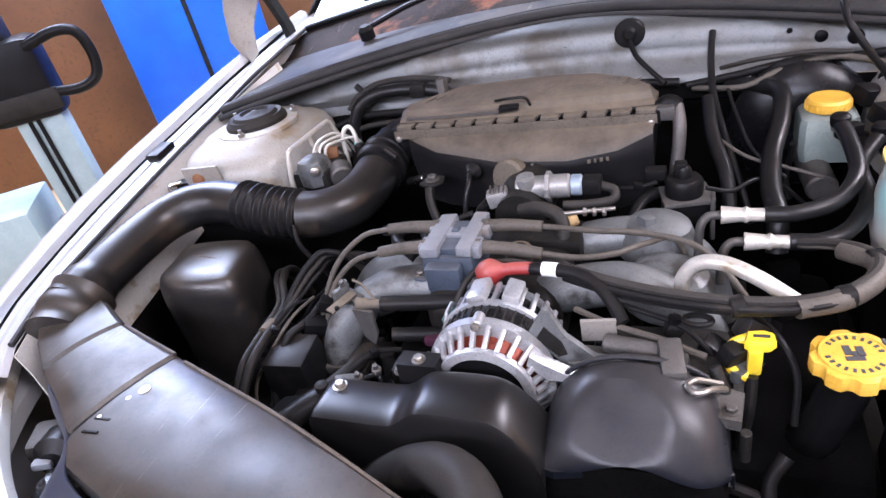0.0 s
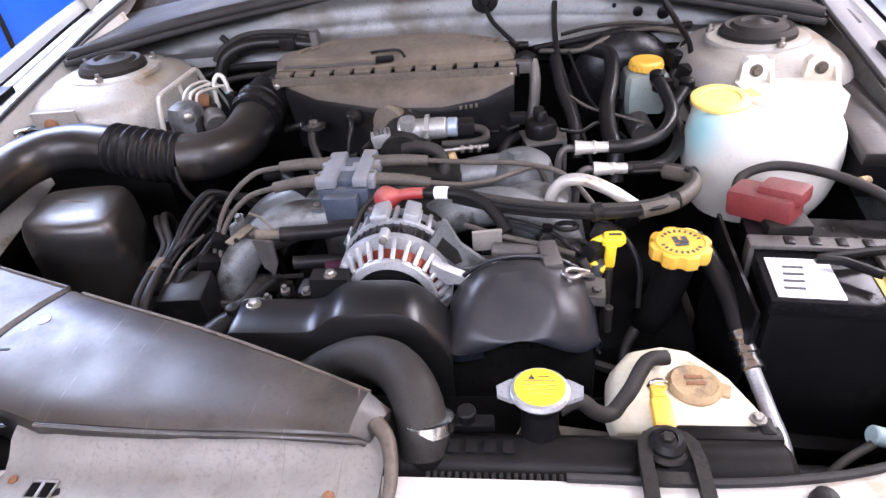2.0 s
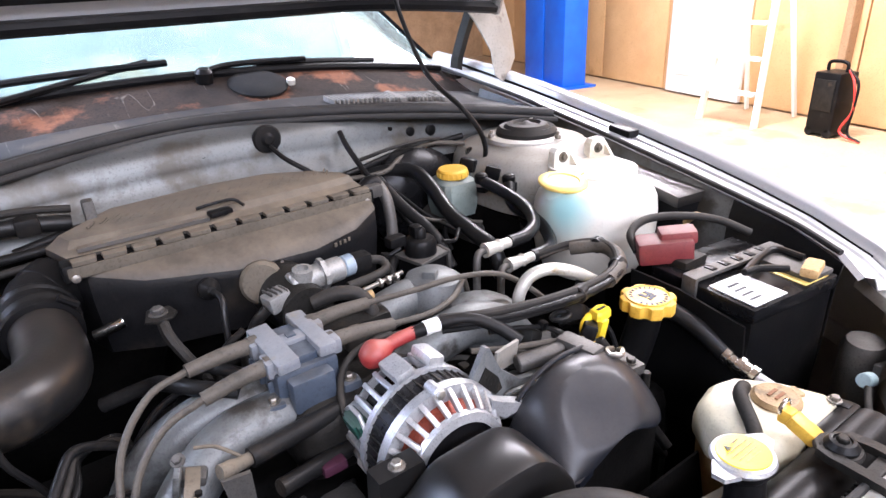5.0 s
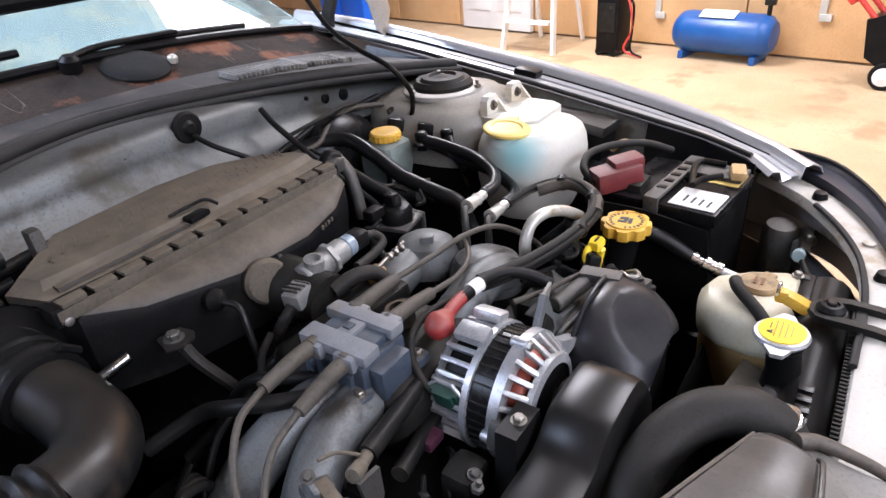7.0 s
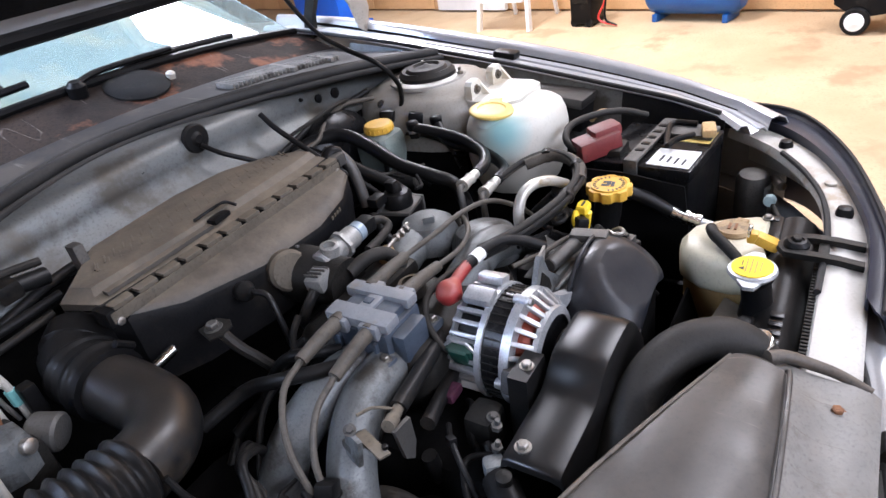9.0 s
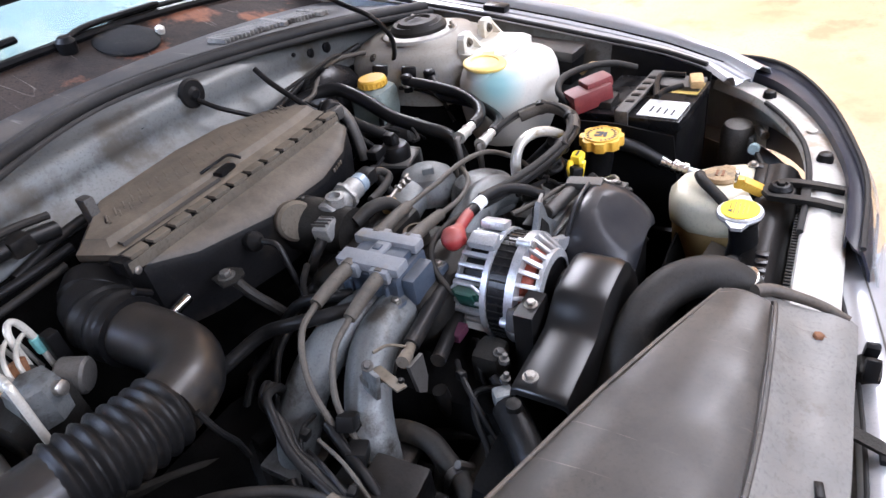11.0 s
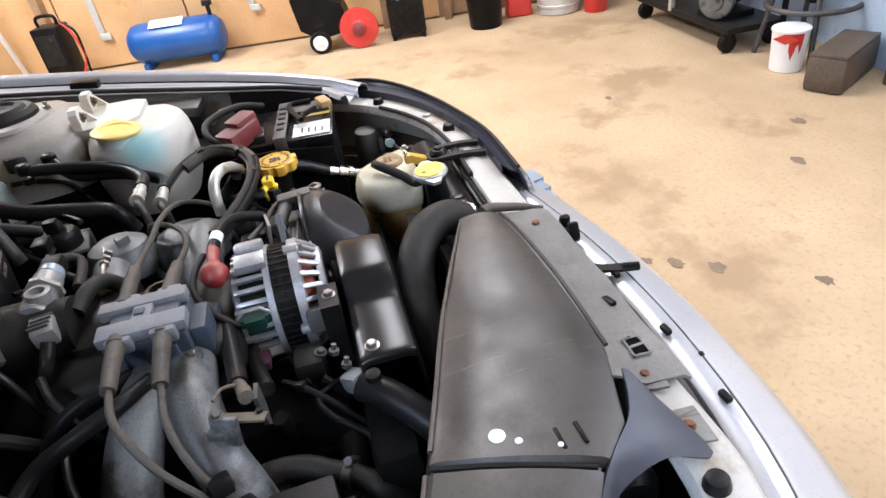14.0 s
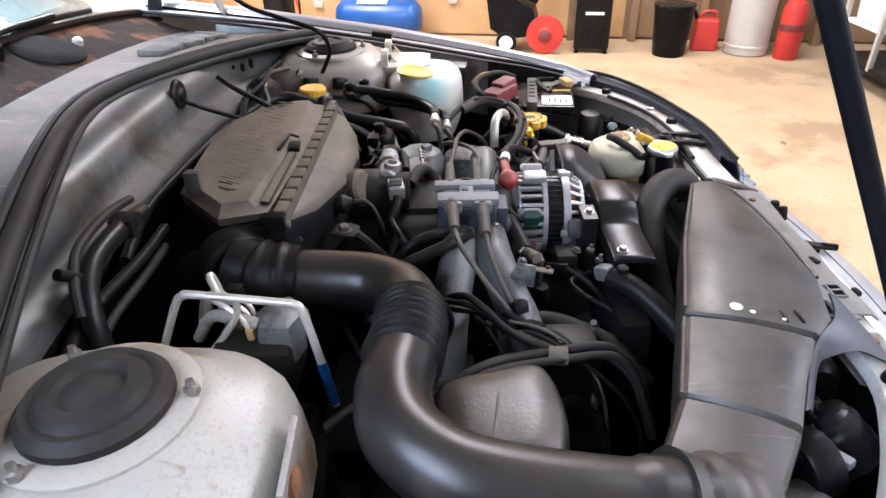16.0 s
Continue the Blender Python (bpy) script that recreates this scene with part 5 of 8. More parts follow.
lid = part("lid", loft([box_ring(LIDF, 0.9245), box_ring([(x, y - 0.004) for x, y in LIDF], 0.926), box_ring([(x, y - 0.004) for x, y in LIDF], 0.934), box_ring([(x * 0.98, y + 0.012) for x, y in LIDF], 0.938, 0.03), box_ring([(x * 0.96, y + 0.02) for x, y in LIDF], 0.946, 0.07), box_ring([(x * 0.8, y + 0.035) for x, y in LIDF], 0.9495, 0.28)]), DUSTY_PLASTIC, box, "dust-brown lid", 30)
flange = part("flange", prism([(-0.236, -0.0585), (0.17, -0.0585), (0.17, -0.048), (-0.236, -0.047)], 0.9255, 0.9285, 0.0006), FLANGE, box)
part("flange_ledge", prism([(-0.232, -0.0712), (0.168, -0.0712), (0.168, -0.050), (-0.232, -0.050)], 0.914, 0.9285, 0.001), FLANGE, flange)
part("flange_recess", prism([(-0.231, -0.0698), (0.167, -0.0698), (0.167, -0.050), (-0.231, -0.050)], 0.9287, 0.9305, 0.0004), DEEP, flange)
for k in range(12):
    x = -0.226 + 0.0332 * k
    part("flange_tooth", prism([(x, -0.0555), (x + 0.0285, -0.0555), (x + 0.0262, -0.0716), (x + 0.0008, -0.0716)], 0.9290, 0.9345, 0.001), FLANGE, flange)
for q in range(2):
    for k in range(22):
        x = -0.19 + 0.0155 * k
        part("lid_rib", rbox((x, 0.004 + 0.030 * q - 0.0002 * (k - 11) ** 2 * q, 0.9492), (0.0026, 0.022, 0.0012), 0.0005, (0, 0, -28)), DUSTY_PLASTIC, lid)
part("lid_bar", loft([[Vector((x, -0.044 + dy, 0.938 + dz)) for dy, dz in ((-0.006, -0.001), (-0.005, 0.0035), (0.004, 0.0045), (0.006, 0.0))] for x in (-0.215, -0.16, -0.10, -0.060)]), SHOULDER, box, "dark clip bar along the lid edge")
part("lid_clip", rbox((-0.045, -0.045, 0.944), (0.03, 0.016, 0.007), 0.002, (0, 0, 8)), BLACK_PLASTIC, box)
part("clip_wire", tube([(-0.07, -0.028, 0.950), (-0.045, -0.034, 0.954), (-0.022, -0.034, 0.953), (-0.012, -0.044, 0.945)], 0.0022, 8), BLACK_PLASTIC, box)
for x in (-0.225, 0.160):
    part("end_clip", rbox((x, -0.056, 0.921), (0.024, 0.03, 0.022), 0.004), BLACK_PLASTIC, box)
    part("clip_pin", lathe((x, -0.068, 0.915), (0, -1, 0), [(0.005, 0), (0.005, 0.005), (0.003, 0.006)], 10), STEEL, box)
part("outlet_neck", rod((-0.235, 0.005, 0.885), (-0.265, -0.018, 0.878), 0.042, 24), BLACK_PLASTIC, box)
for k, wd in enumerate((0.006, 0.004, 0.006, 0.005)):
    part("mould_mark", rbox((0.080 + 0.008 * k, -0.1185 + 0.0022 * k, 0.884), (wd * 0.8, 0.002, 0.0055), 0.0006, (0, 0, 12)), FLANGE, box, "pale moulded letters")
part("front_boss", lathe((0.0, -0.12, 0.884), (0, -1, 0), [(0.003, 0), (0.003, 0.004), (0.002, 0.005)], 10), DULL_CAST, box)

# bracket and vacuum plug before the box
stay = thing("box_stay", (-0.15, -0.14, 0.80), "small bolted metal stay by the air box", "bracket")
part("ear", prism([(-0.176, -0.138), (-0.164, -0.146), (-0.146, -0.144), (-0.138, -0.132), (-0.142, -0.112), (-0.168, -0.108)], 0.864, 0.868, 0.0015), DARK_STEEL, stay)
bolt((-0.158, -0.125, 0.868), (0, 0, 1), 0.0078, stay, DULL_CAST)
part("strap", tube([(-0.158, -0.138, 0.864), (-0.155, -0.155, 0.845), (-0.135, -0.178, 0.80), (-0.115, -0.195, 0.74)], 0.007, 8), DARK_STEEL, stay)
plug = thing("vacuum_valve", (-0.09, -0.14, 0.80), "round black vacuum plug with a thin hose", "valve")
part("cap", lathe((-0.094, -0.106, 0.872), (0, -1, 0.25), [(0.012, 0), (0.0135, 0.004), (0.0135, 0.012), (0.009, 0.018), (0.005, 0.024)], 18), RUBBER, plug)
hose(plug, [(-0.094, -0.130, 0.877), (-0.090, -0.150, 0.872), (-0.095, -0.165, 0.845), (-0.10, -0.18, 0.78)], 0.004)

# ---- intake hose with bellows ----
ih = thing("intake_hose", (-0.4, -0.2, 0.84), "black rubber intake hose with ribbed bellows", "air hose")
part("collar", tube([(-0.262, -0.012, 0.880), (-0.272, -0.045, 0.872), (-0.272, -0.085, 0.866)], lambda t: 0.041 + 0.003 * max(0, math.sin(t * math.pi * 6)) if t > 0.35 else 0.040, 24, 14), RUBBER, ih)
part("elbow", tube([(-0.272, -0.083, 0.866), (-0.270, -0.130, 0.862), (-0.276, -0.178, 0.860), (-0.302, -0.212, 0.862), (-0.340, -0.225, 0.866)], lambda t: 0.0355 + 0.001 * math.sin(t * math.pi), 24, 8), INTAKE, ih, "smooth black elbow")
def bellows(t):
    return 0.0350 + 0.0055 * (0.5 - 0.5 * math.cos(t * 2 * math.pi * 8))
part("bellows", tube([(-0.336, -0.2245, 0.866), (-0.37, -0.2265, 0.871), (-0.405, -0.226, 0.878), (-0.444, -0.222, 0.884)], bellows, 26, 24), RUBBER, ih, "ribbed rubber bellows")
part("pipe", tube([(-0.440, -0.2225, 0.884), (-0.49, -0.219, 0.888), (-0.535, -0.232, 0.888), (-0.568, -0.272, 0.884), (-0.58, -0.33, 0.877), (-0.584, -0.40, 0.868), (-0.582, -0.462, 0.86)], lambda t: 0.0348 + (0.003 if t > 0.86 else 0), 24, 8), INTAKE, ih, "smooth black intake pipe")
clamp((-0.272, -0.084, 0.866), (0, -1, -0.1), 0.040, ih, BLACK_PLASTIC)
part("tie_strap", tube([(-0.33, -0.262, 0.87), (-0.325, -0.27, 0.84), (-0.31, -0.262, 0.80), (-0.30, -0.25, 0.76)], 0.0035, 8), RUBBER, ih)

# ---- resonator box ----
res = thing("resonator_box", (-0.47, -0.31, 0.6), "rounded black plastic resonator box under the hose", "resonator")
def res_ring(k, z):
    pts = [(p.x, p.y) for p in spline([(x, y, 0) for x, y in ((-0.515, -0.370), (-0.46, -0.379), (-0.408, -0.371), (-0.392, -0.354), (-0.402, -0.31), (-0.414, -0.268), (-0.434, -0.252), (-0.485, -0.256), (-0.531, -0.266), (-0.543, -0.284), (-0.535, -0.32), (-0.528, -0.356), (-0.515, -0.370))], 3)[:-1]]
    cx, cy = -0.468, -0.315
    return [Vector((cx + (x - cx) * k, cy + (y - cy) * k, z)) for x, y in pts]
part("shell", loft([res_ring(1.04, 0.60), res_ring(1.06, 0.70), res_ring(1.08, 0.775), res_ring(1.075, 0.802), res_ring(1.055, 0.818), res_ring(1.015, 0.830), res_ring(0.95, 0.838), res_ring(0.86, 0.842), res_ring(0.5, 0.845)]), RESON, res, "", 40)
part("seam", tube([(-0.530, -0.300, 0.834), (-0.515, -0.304, 0.8415), (-0.47, -0.312, 0.8452), (-0.425, -0.318, 0.8415), (-0.408, -0.320, 0.834)], 0.0016, 8), DUSTY_PLASTIC, res, "pale moulded seam")
part("neck", rod((-0.40, -0.33, 0.72), (-0.34, -0.34, 0.70), 0.03), BLACK_PLASTIC, res)

# ---- wide air duct over the radiator ----
duct = thing("air_duct", (-0.25, -0.6, 0.79), "wide grey-black plastic air intake duct with scuffs", "air duct")
ST = [((0.050, -0.667), (0.036, -0.706), 0.824), ((0.030, -0.658), (0.020, -0.709), 0.838), ((-0.06, -0.622), (-0.05, -0.712), 0.845), ((-0.16, -0.583), (-0.15, -0.714), 0.849), ((-0.26, -0.550), (-0.26, -0.712), 0.853), ((-0.318, -0.531), (-0.345, -0.686), 0.855),
      ((-0.329, -0.527), (-0.372, -0.660), 0.856), ((-0.332, -0.528), (-0.3745, -0.652), 0.8515), ((-0.336, -0.527), (-0.378, -0.649), 0.8515), ((-0.339, -0.523), (-0.382, -0.650), 0.857), ((-0.40, -0.503), (-0.44, -0.613), 0.858),
      ((-0.456, -0.484), (-0.500, -0.580), 0.859), ((-0.459, -0.485), (-0.503, -0.575), 0.855), ((-0.462, -0.484), (-0.506, -0.573), 0.855), ((-0.465, -0.480), (-0.510, -0.574), 0.86), ((-0.525, -0.447), (-0.565, -0.535), 0.862), ((-0.552, -0.432), (-0.600, -0.502), 0.862)]
rings = []
for (rx, ry), (fx, fy), z in ST:
    r_, f_ = Vector((rx, ry, 0)), Vector((fx, fy, 0))
    q = lambda k, zz: r_.lerp(f_, k) + Vector((0, 0, zz))
    rings.append([q(0.02, z - 0.075), q(0.0, z - 0.045), q(0.0, z - 0.012), q(0.025, z - 0.004), q(0.07, z), q(0.3, z + 0.003), q(0.55, z + 0.004), q(0.8, z + 0.002), q(0.95, z - 0.001), q(0.985, z - 0.004), q(1.0, z - 0.012), q(0.99, z - 0.045), q(0.96, z - 0.075)])
part("shell", loft(rings), DUCT_PLASTIC, duct, "", 28)
rows = []
for x in [0.050 - 0.335 * k / 32 for k in range(33)]:
    rib = 0.0025 * max(0.0, math.cos(x * 52)) ** 6
    up = max(0.0, 0.016 - max(0, x + 0.05) * 0.17)
    rows.append([Vector((x, -0.690, 0.822 + up)), Vector((x, -0.706, 0.821 + up)), Vector((x, -0.717, 0.8185 + rib + up * 0.85)), Vector((x, -0.727, 0.8160 + rib + up * 0.35)), Vector((x, -0.740, 0.8135 + rib)), Vector((x, -0.760, 0.8125 + rib * 0.5)), Vector((x, -0.776, 0.811)), Vector((x, -0.786, 0.803 + 0.002 * math.sin(x * 47 + 1)))])
part("front_lip", sheet(rows, 0.003), LIP, duct, "worn grey front lip", 40)
flare_in = [(-0.288, -0.712, 0.847), (-0.315, -0.703, 0.849), (-0.340, -0.690, 0.850), (-0.366, -0.664, 0.851), (-0.404, -0.634, 0.852), (-0.478, -0.592, 0.853)]
flare_out = [(-0.304, -0.722, 0.838), (-0.365, -0.752, 0.809), (-0.370, -0.708, 0.829), (-0.382, -0.668, 0.831), (-0.400, -0.648, 0.832), (-0.462, -0.612, 0.832)]
rows = [[Vector(a).lerp(Vector(b), k) + Vector((0, 0, 0.004 * math.sin(k * math.pi))) for k in (0, 0.25, 0.5, 0.75, 1)] for a, b in zip(spline(flare_in, 4), spline(flare_out, 4))]
part("side_flare", sheet(rows, 0.003), FLARE, duct, "dark blue flared duct corner", 80)
part("front_bead", tube([(0.034, -0.7085, 0.826), (0.018, -0.7115, 0.834), (-0.05, -0.7145, 0.8415), (-0.15, -0.7165, 0.8455), (-0.258, -0.7125, 0.8475)], 0.0024, 10, 6), DUCT_PLASTIC, duct)
part("end_frame", tube([(0.040, -0.690, 0.832), (0.052, -0.705, 0.828), (0.058, -0.728, 0.820), (0.058, -0.752, 0.814), (0.050, -0.778, 0.808)], lambda t: 0.0075 - 0.003 * t, 12), DUCT_EDGE, duct)
win = part("lip_window", rbox((-0.240, -0.754, 0.8135), (0.022, 0.015, 0.005), 0.001, (0, 0, 4)), DEEP, duct)
part("window_bar", rbox((-0.240, -0.754, 0.8162), (0.003, 0.015, 0.0015), 0.0006, (0, 0, 4)), LIP, win)
part("window_frame", tube([(-0.252, -0.7455, 0.8155), (-0.228, -0.7462, 0.8155), (-0.2285, -0.7625, 0.815), (-0.2525, -0.762, 0.815), (-0.252, -0.7455, 0.8155)], 0.0016, 8, 1, smooth=False), LIP, win)
bolt((0.010, -0.752, 0.8125), (0, 0, 1), 0.0052, duct, RUST)
for x, y in ((-0.273, -0.744), (-0.337, -0.748)):
    part("lip_tab", prism([(x - 0.020, y - 0.014), (x + 0.018, y - 0.016), (x + 0.020, y + 0.018), (x - 0.014, y + 0.022)], 0.808, 0.8115, 0.001), LIP, duct)
    bolt((x, y, 0.8115), (0, 0, 1), 0.0042, duct, RUST)
for x, y, a in ((-0.166, -0.764, 8), (-0.232, -0.756, 20)):
    part("lip_clip", rbox((x, y, 0.812), (0.018, 0.007, 0.006), 0.0015, (0, 10, a)), BLACK_PLASTIC, duct)
for x, y, r in ((-0.328, -0.586, 0.0065), (-0.338, -0.600, 0.0030), (-0.352, -0.628, 0.0022)):
    part("paint_spot", lathe((x, y, 0.8585), (0, 0, 1), [(r, 0), (r * 1.05, 0.0007), (r * 0.7, 0.0014)], 14), WHITE, duct, "white paint spot")
for k in range(2):
    part("moulded_tick", rbox((-0.346, -0.630 - 0.017 * k, 0.8575), (0.021, 0.0035, 0.003), 0.001, (0, 0, 2)), BLACK_PLASTIC, duct)
part("seam_line", tube([Vector((-0.334, -0.5285, 0)).lerp(Vector((-0.3762, -0.650, 0)), k) + Vector((0, 0, 0.8522 + 0.0035 * math.sin(math.pi * k))) for k in (0.03, 0.3, 0.55, 0.8, 0.97)], 0.0022, 8, 4), BOX_PLASTIC, duct)
part("worn_edge", tube([Vector((*a, z - 0.0035)).lerp(Vector((*b, z - 0.0035)), 0.02) for a, b, z in ST[1:6]], 0.0024, 8, 4), DUCT_EDGE, duct, "worn brown edge")
part("worn_edge", tube([Vector((*a, z - 0.0035)).lerp(Vector((*b, z - 0.0035)), 0.02) for a, b, z in ST[9:12]], 0.0022, 8, 4), DUCT_EDGE, duct)
part("pipe_cuff", tube([(-0.582, -0.435, 0.862), (-0.579, -0.47, 0.852), (-0.572, -0.50, 0.842)], lambda t: 0.043 + 0.002 * math.cos(t * 12), 24, 6), DUCT_PLASTIC, duct)

# ---- inlet manifold ----
man = thing("inlet_manifold", (-0.02, -0.28, 0.70), "grey cast aluminium inlet manifold with curved runners", "manifold")
# plenum and web dark: shade under the coil is put into their colour
part("plenum", rbox((-0.01, -0.275, 0.785), (0.17, 0.2, 0.09), 0.03, seg=4), DARK_STEEL, man)
for s, pts in ((-1, [(-0.05, -0.288, 0.80), (-0.105, -0.284, 0.814), (-0.16, -0.278, 0.812), (-0.208, -0.269, 0.785), (-0.243, -0.263, 0.735), (-0.262, -0.26, 0.66)]),
               (-1, [(-0.05, -0.320, 0.80), (-0.10, -0.324, 0.815), (-0.155, -0.330, 0.812), (-0.200, -0.346, 0.788), (-0.230, -0.366, 0.75), (-0.248, -0.382, 0.66)]),
               (1, [(0.03, -0.215, 0.795), (0.10, -0.212, 0.815), (0.16, -0.205, 0.815), (0.215, -0.205, 0.785), (0.24, -0.21, 0.72), (0.25, -0.21, 0.66)]),
               (1, [(0.03, -0.32, 0.795), (0.09, -0.325, 0.82), (0.15, -0.328, 0.828), (0.205, -0.33, 0.80), (0.24, -0.335, 0.74), (0.25, -0.34, 0.66)])):
    run = part("runner", tube(pts, lambda t: 0.027 - 0.002 * t, 20, 8), CAST, man)
    part("runner_flange", rbox((pts[-2][0], pts[-2][1], pts[-2][2] - 0.03), (0.085, 0.07, 0.014), 0.004), DULL_CAST, run)
part("hump", lathe((0.172, -0.212, 0.80), (0.1, 0, 1), [(0.048, 0), (0.046, 0.022), (0.038, 0.040), (0.024, 0.048), (0.004, 0.05)], 26), CAST, man)
part("hump", lathe((0.188, -0.300, 0.79), (0.1, 0, 1), [(0.052, 0), (0.05, 0.022), (0.042, 0.038), (0.026, 0.046), (0.004, 0.048)], 26), CAST, man)
part("hump_ear", prism([(0.150, -0.222), (0.162, -0.236), (0.174, -0.228), (0.165, -0.214)], 0.84, 0.858, 0.003), CAST, man)
part("web", rbox((-0.12, -0.30, 0.80), (0.09, 0.03, 0.03), 0.008), DARK_STEEL, man)
part("lift_eye", tube([(0.243, -0.466, 0.822), (0.222, -0.476, 0.834), (0.214, -0.486, 0.836), (0.222, -0.494, 0.836), (0.234, -0.486, 0.834), (0.246, -0.472, 0.822)], 0.003, 8), STEEL, man)

# left bank brackets, loom and covers
lb = thing("fuel_rail_bracket", (-0.2, -0.37, 0.78), "bent steel fuel rail bracket with rusty edges", "bracket")
part("bracket_box", rbox((-0.208, -0.366, 0.824), (0.006, 0.026, 0.030), 0.002, (0, 12, -20)), CAST, lb)
part("bracket_foot", rbox((-0.196, -0.360, 0.818), (0.028, 0.018, 0.010), 0.003, (0, 12, -20)), DULL_CAST, lb)
part("bracket_tab", rbox((-0.199, -0.382, 0.8265), (0.013, 0.044, 0.003), 0.001, (0, 10, -18)), FLANGE, lb)
part("tab_hole", lathe((-0.198, -0.397, 0.8270), (0.17, 0, 1), [(0.0032, 0), (0.0032, 0.0032), (0.002, 0.0034)], 12), BLACK_PLASTIC, lb)
part("brass_edge", tube([(-0.188, -0.360, 0.846), (-0.172, -0.366, 0.843), (-0.156, -0.374, 0.830), (-0.150, -0.376, 0.822)], 0.0018, 8), FLANGE, lb)
part("down_plate", loft([[Vector((x, y, z)) for x, z in ((-0.178, 0.826), (-0.152, 0.822), (-0.152, 0.788), (-0.160, 0.770), (-0.172, 0.782))] for y in (-0.390, -0.3945)]), DULL_CAST, lb, "dull grey hanging plate")
bolt((-0.203, -0.362, 0.842), (-0.3, -0.4, 1), 0.0045, lb, DULL_CAST)
part("injector", tube([(-0.176, -0.385, 0.8285), (-0.158, -0.380, 0.8245), (-0.143, -0.374, 0.8210)], lambda t: 0.0075 if t < 0.45 else 0.0062, 12, 8), FLANGE, lb, "dusty brown injector body")
part("injector", tube([(-0.168, -0.352, 0.79), (-0.13, -0.342, 0.80), (-0.085, -0.335, 0.805)], 0.008, 12), GREY_HOSE, lb)
hose(lb, [(-0.146, -0.375, 0.8215), (-0.10, -0.368, 0.820), (-0.05, -0.360, 0.819), (-0.02, -0.352, 0.82)], 0.0100, RUBBER, "sleeve")
hose(lb, [(-0.13, -0.395, 0.79), (-0.09, -0.385, 0.785), (-0.04, -0.375, 0.78)], 0.009, RUBBER, "sleeve")
part("purple_plug", rbox((-0.075, -0.392, 0.783), (0.025, 0.014, 0.012), 0.003), mat("purple_plug", (0.045, 0.012, 0.025), (0.07, 0.02, 0.04), 0.5), lb)
hose(lb, [(-0.24, -0.165, 0.80), (-0.191, -0.193, 0.82), (-0.178, -0.235, 0.838), (-0.160, -0.270, 0.845), (-0.125, -0.295, 0.838)], 0.0085, RUBBER, "root_hose")
hose(lb, [(-0.17, -0.17, 0.76), (-0.150, -0.186, 0.80), (-0.141, -0.214, 0.832), (-0.130, -0.245, 0.842), (-0.105, -0.27, 0.835)], 0.007, RUBBER, "root_hose")
hose(lb, [(-0.20, -0.15, 0.74), (-0.15, -0.17, 0.77), (-0.10, -0.18, 0.80), (-0.07, -0.20, 0.82)], 0.008, RUBBER, "root_hose")
hose(lb, [(-0.145, -0.40, 0.76), (-0.14, -0.405, 0.72), (-0.12, -0.40, 0.70), (-0.06, -0.39, 0.71)], 0.009, RUBBER)

cov = thing("plug_lead_cover", (-0.245, -0.41, 0.72), "black plastic cover box beside the alloy runners", "cover")
part("shell", rbox((-0.277, -0.419, 0.744), (0.064, 0.066, 0.062), 0.005, (4, 2, 6), taper=(0.93, 0.92)), BOX_PLASTIC, cov)
part("lug", lathe((-0.292, -0.392, 0.774), (0, -0.1, 1), [(0.006, 0), (0.006, 0.003), (0.004, 0.0034), (0.0035, 0.001)], 16), DULL_CAST, cov)
part("skirt", rbox((-0.277, -0.42, 0.69), (0.058, 0.06, 0.09), 0.006, (0, 0, 6)), BLACK_PLASTIC, cov)

loom = thing("wiring_loom", (-0.3, -0.38, 0.75), "taped black wiring loom along the engine bank", "wiring")
LOOM = [(-0.425, -0.165, 0.67), (-0.405, -0.205, 0.745), (-0.378, -0.258, 0.785), (-0.352, -0.304, 0.796), (-0.326, -0.345, 0.787), (-0.316, -0.394, 0.787), (-0.308, -0.444, 0.787), (-0.307, -0.470, 0.777), (-0.312, -0.498, 0.742), (-0.322, -0.525, 0.66)]
hose(loom, LOOM, 0.0058, OLD_HOSE, "loom")
hose(loom, [(x - 0.013, y - 0.004 * math.sin(k * 1.3), z - 0.003) for k, (x, y, z) in enumerate(LOOM)], 0.0052, OLD_HOSE, "loom")
hose(loom, [(x - 0.006, y + 0.003, z - 0.011) for x, y, z in LOOM[2:]], 0.0042, GREY_HOSE, "wire")
hose(loom, [(-0.255, -0.335, 0.80), (-0.27, -0.37, 0.785), (-0.285, -0.405, 0.78), (-0.300, -0.44, 0.74), (-0.305, -0.46, 0.69)], 0.0055, RUBBER, "wire")
for k in range(3):
    hose(loom, [(-0.316 + 0.004 * k, -0.398, 0.785), (-0.310 + 0.006 * k, -0.360, 0.797), (-0.304 + 0.005 * k, -0.332, 0.814 - 0.006 * k), (-0.290 + 0.005 * k, -0.308, 0.832 - 0.008 * k), (-0.272, -0.284 + 0.008 * k, 0.838 - 0.010 * k), (-0.235, -0.255 + 0.01 * k, 0.80), (-0.22, -0.23, 0.74)], (0.0048, 0.004, 0.0034)[k], (RUBBER, OLD_HOSE, RUBBER)[k], "branch")
x, y, z = LOOM[5]
part("loom_tape", tube([(x - 0.005, y + 0.010, z - 0.002), (x - 0.007, y, z - 0.002), (x - 0.007, y - 0.012, z - 0.002)], 0.0115, 14, squash=0.75), TAN_TAPE, loom, "tan cloth tape wrap")
part("connector", rbox((-0.262, -0.372, 0.775), (0.03, 0.022, 0.022), 0.004, (10, 20, 30)), BLACK_PLASTIC, loom)
part("connector", rbox((-0.245, -0.355, 0.80), (0.022, 0.02, 0.018), 0.004, (0, 30, 20)), BLACK_PLASTIC, loom)
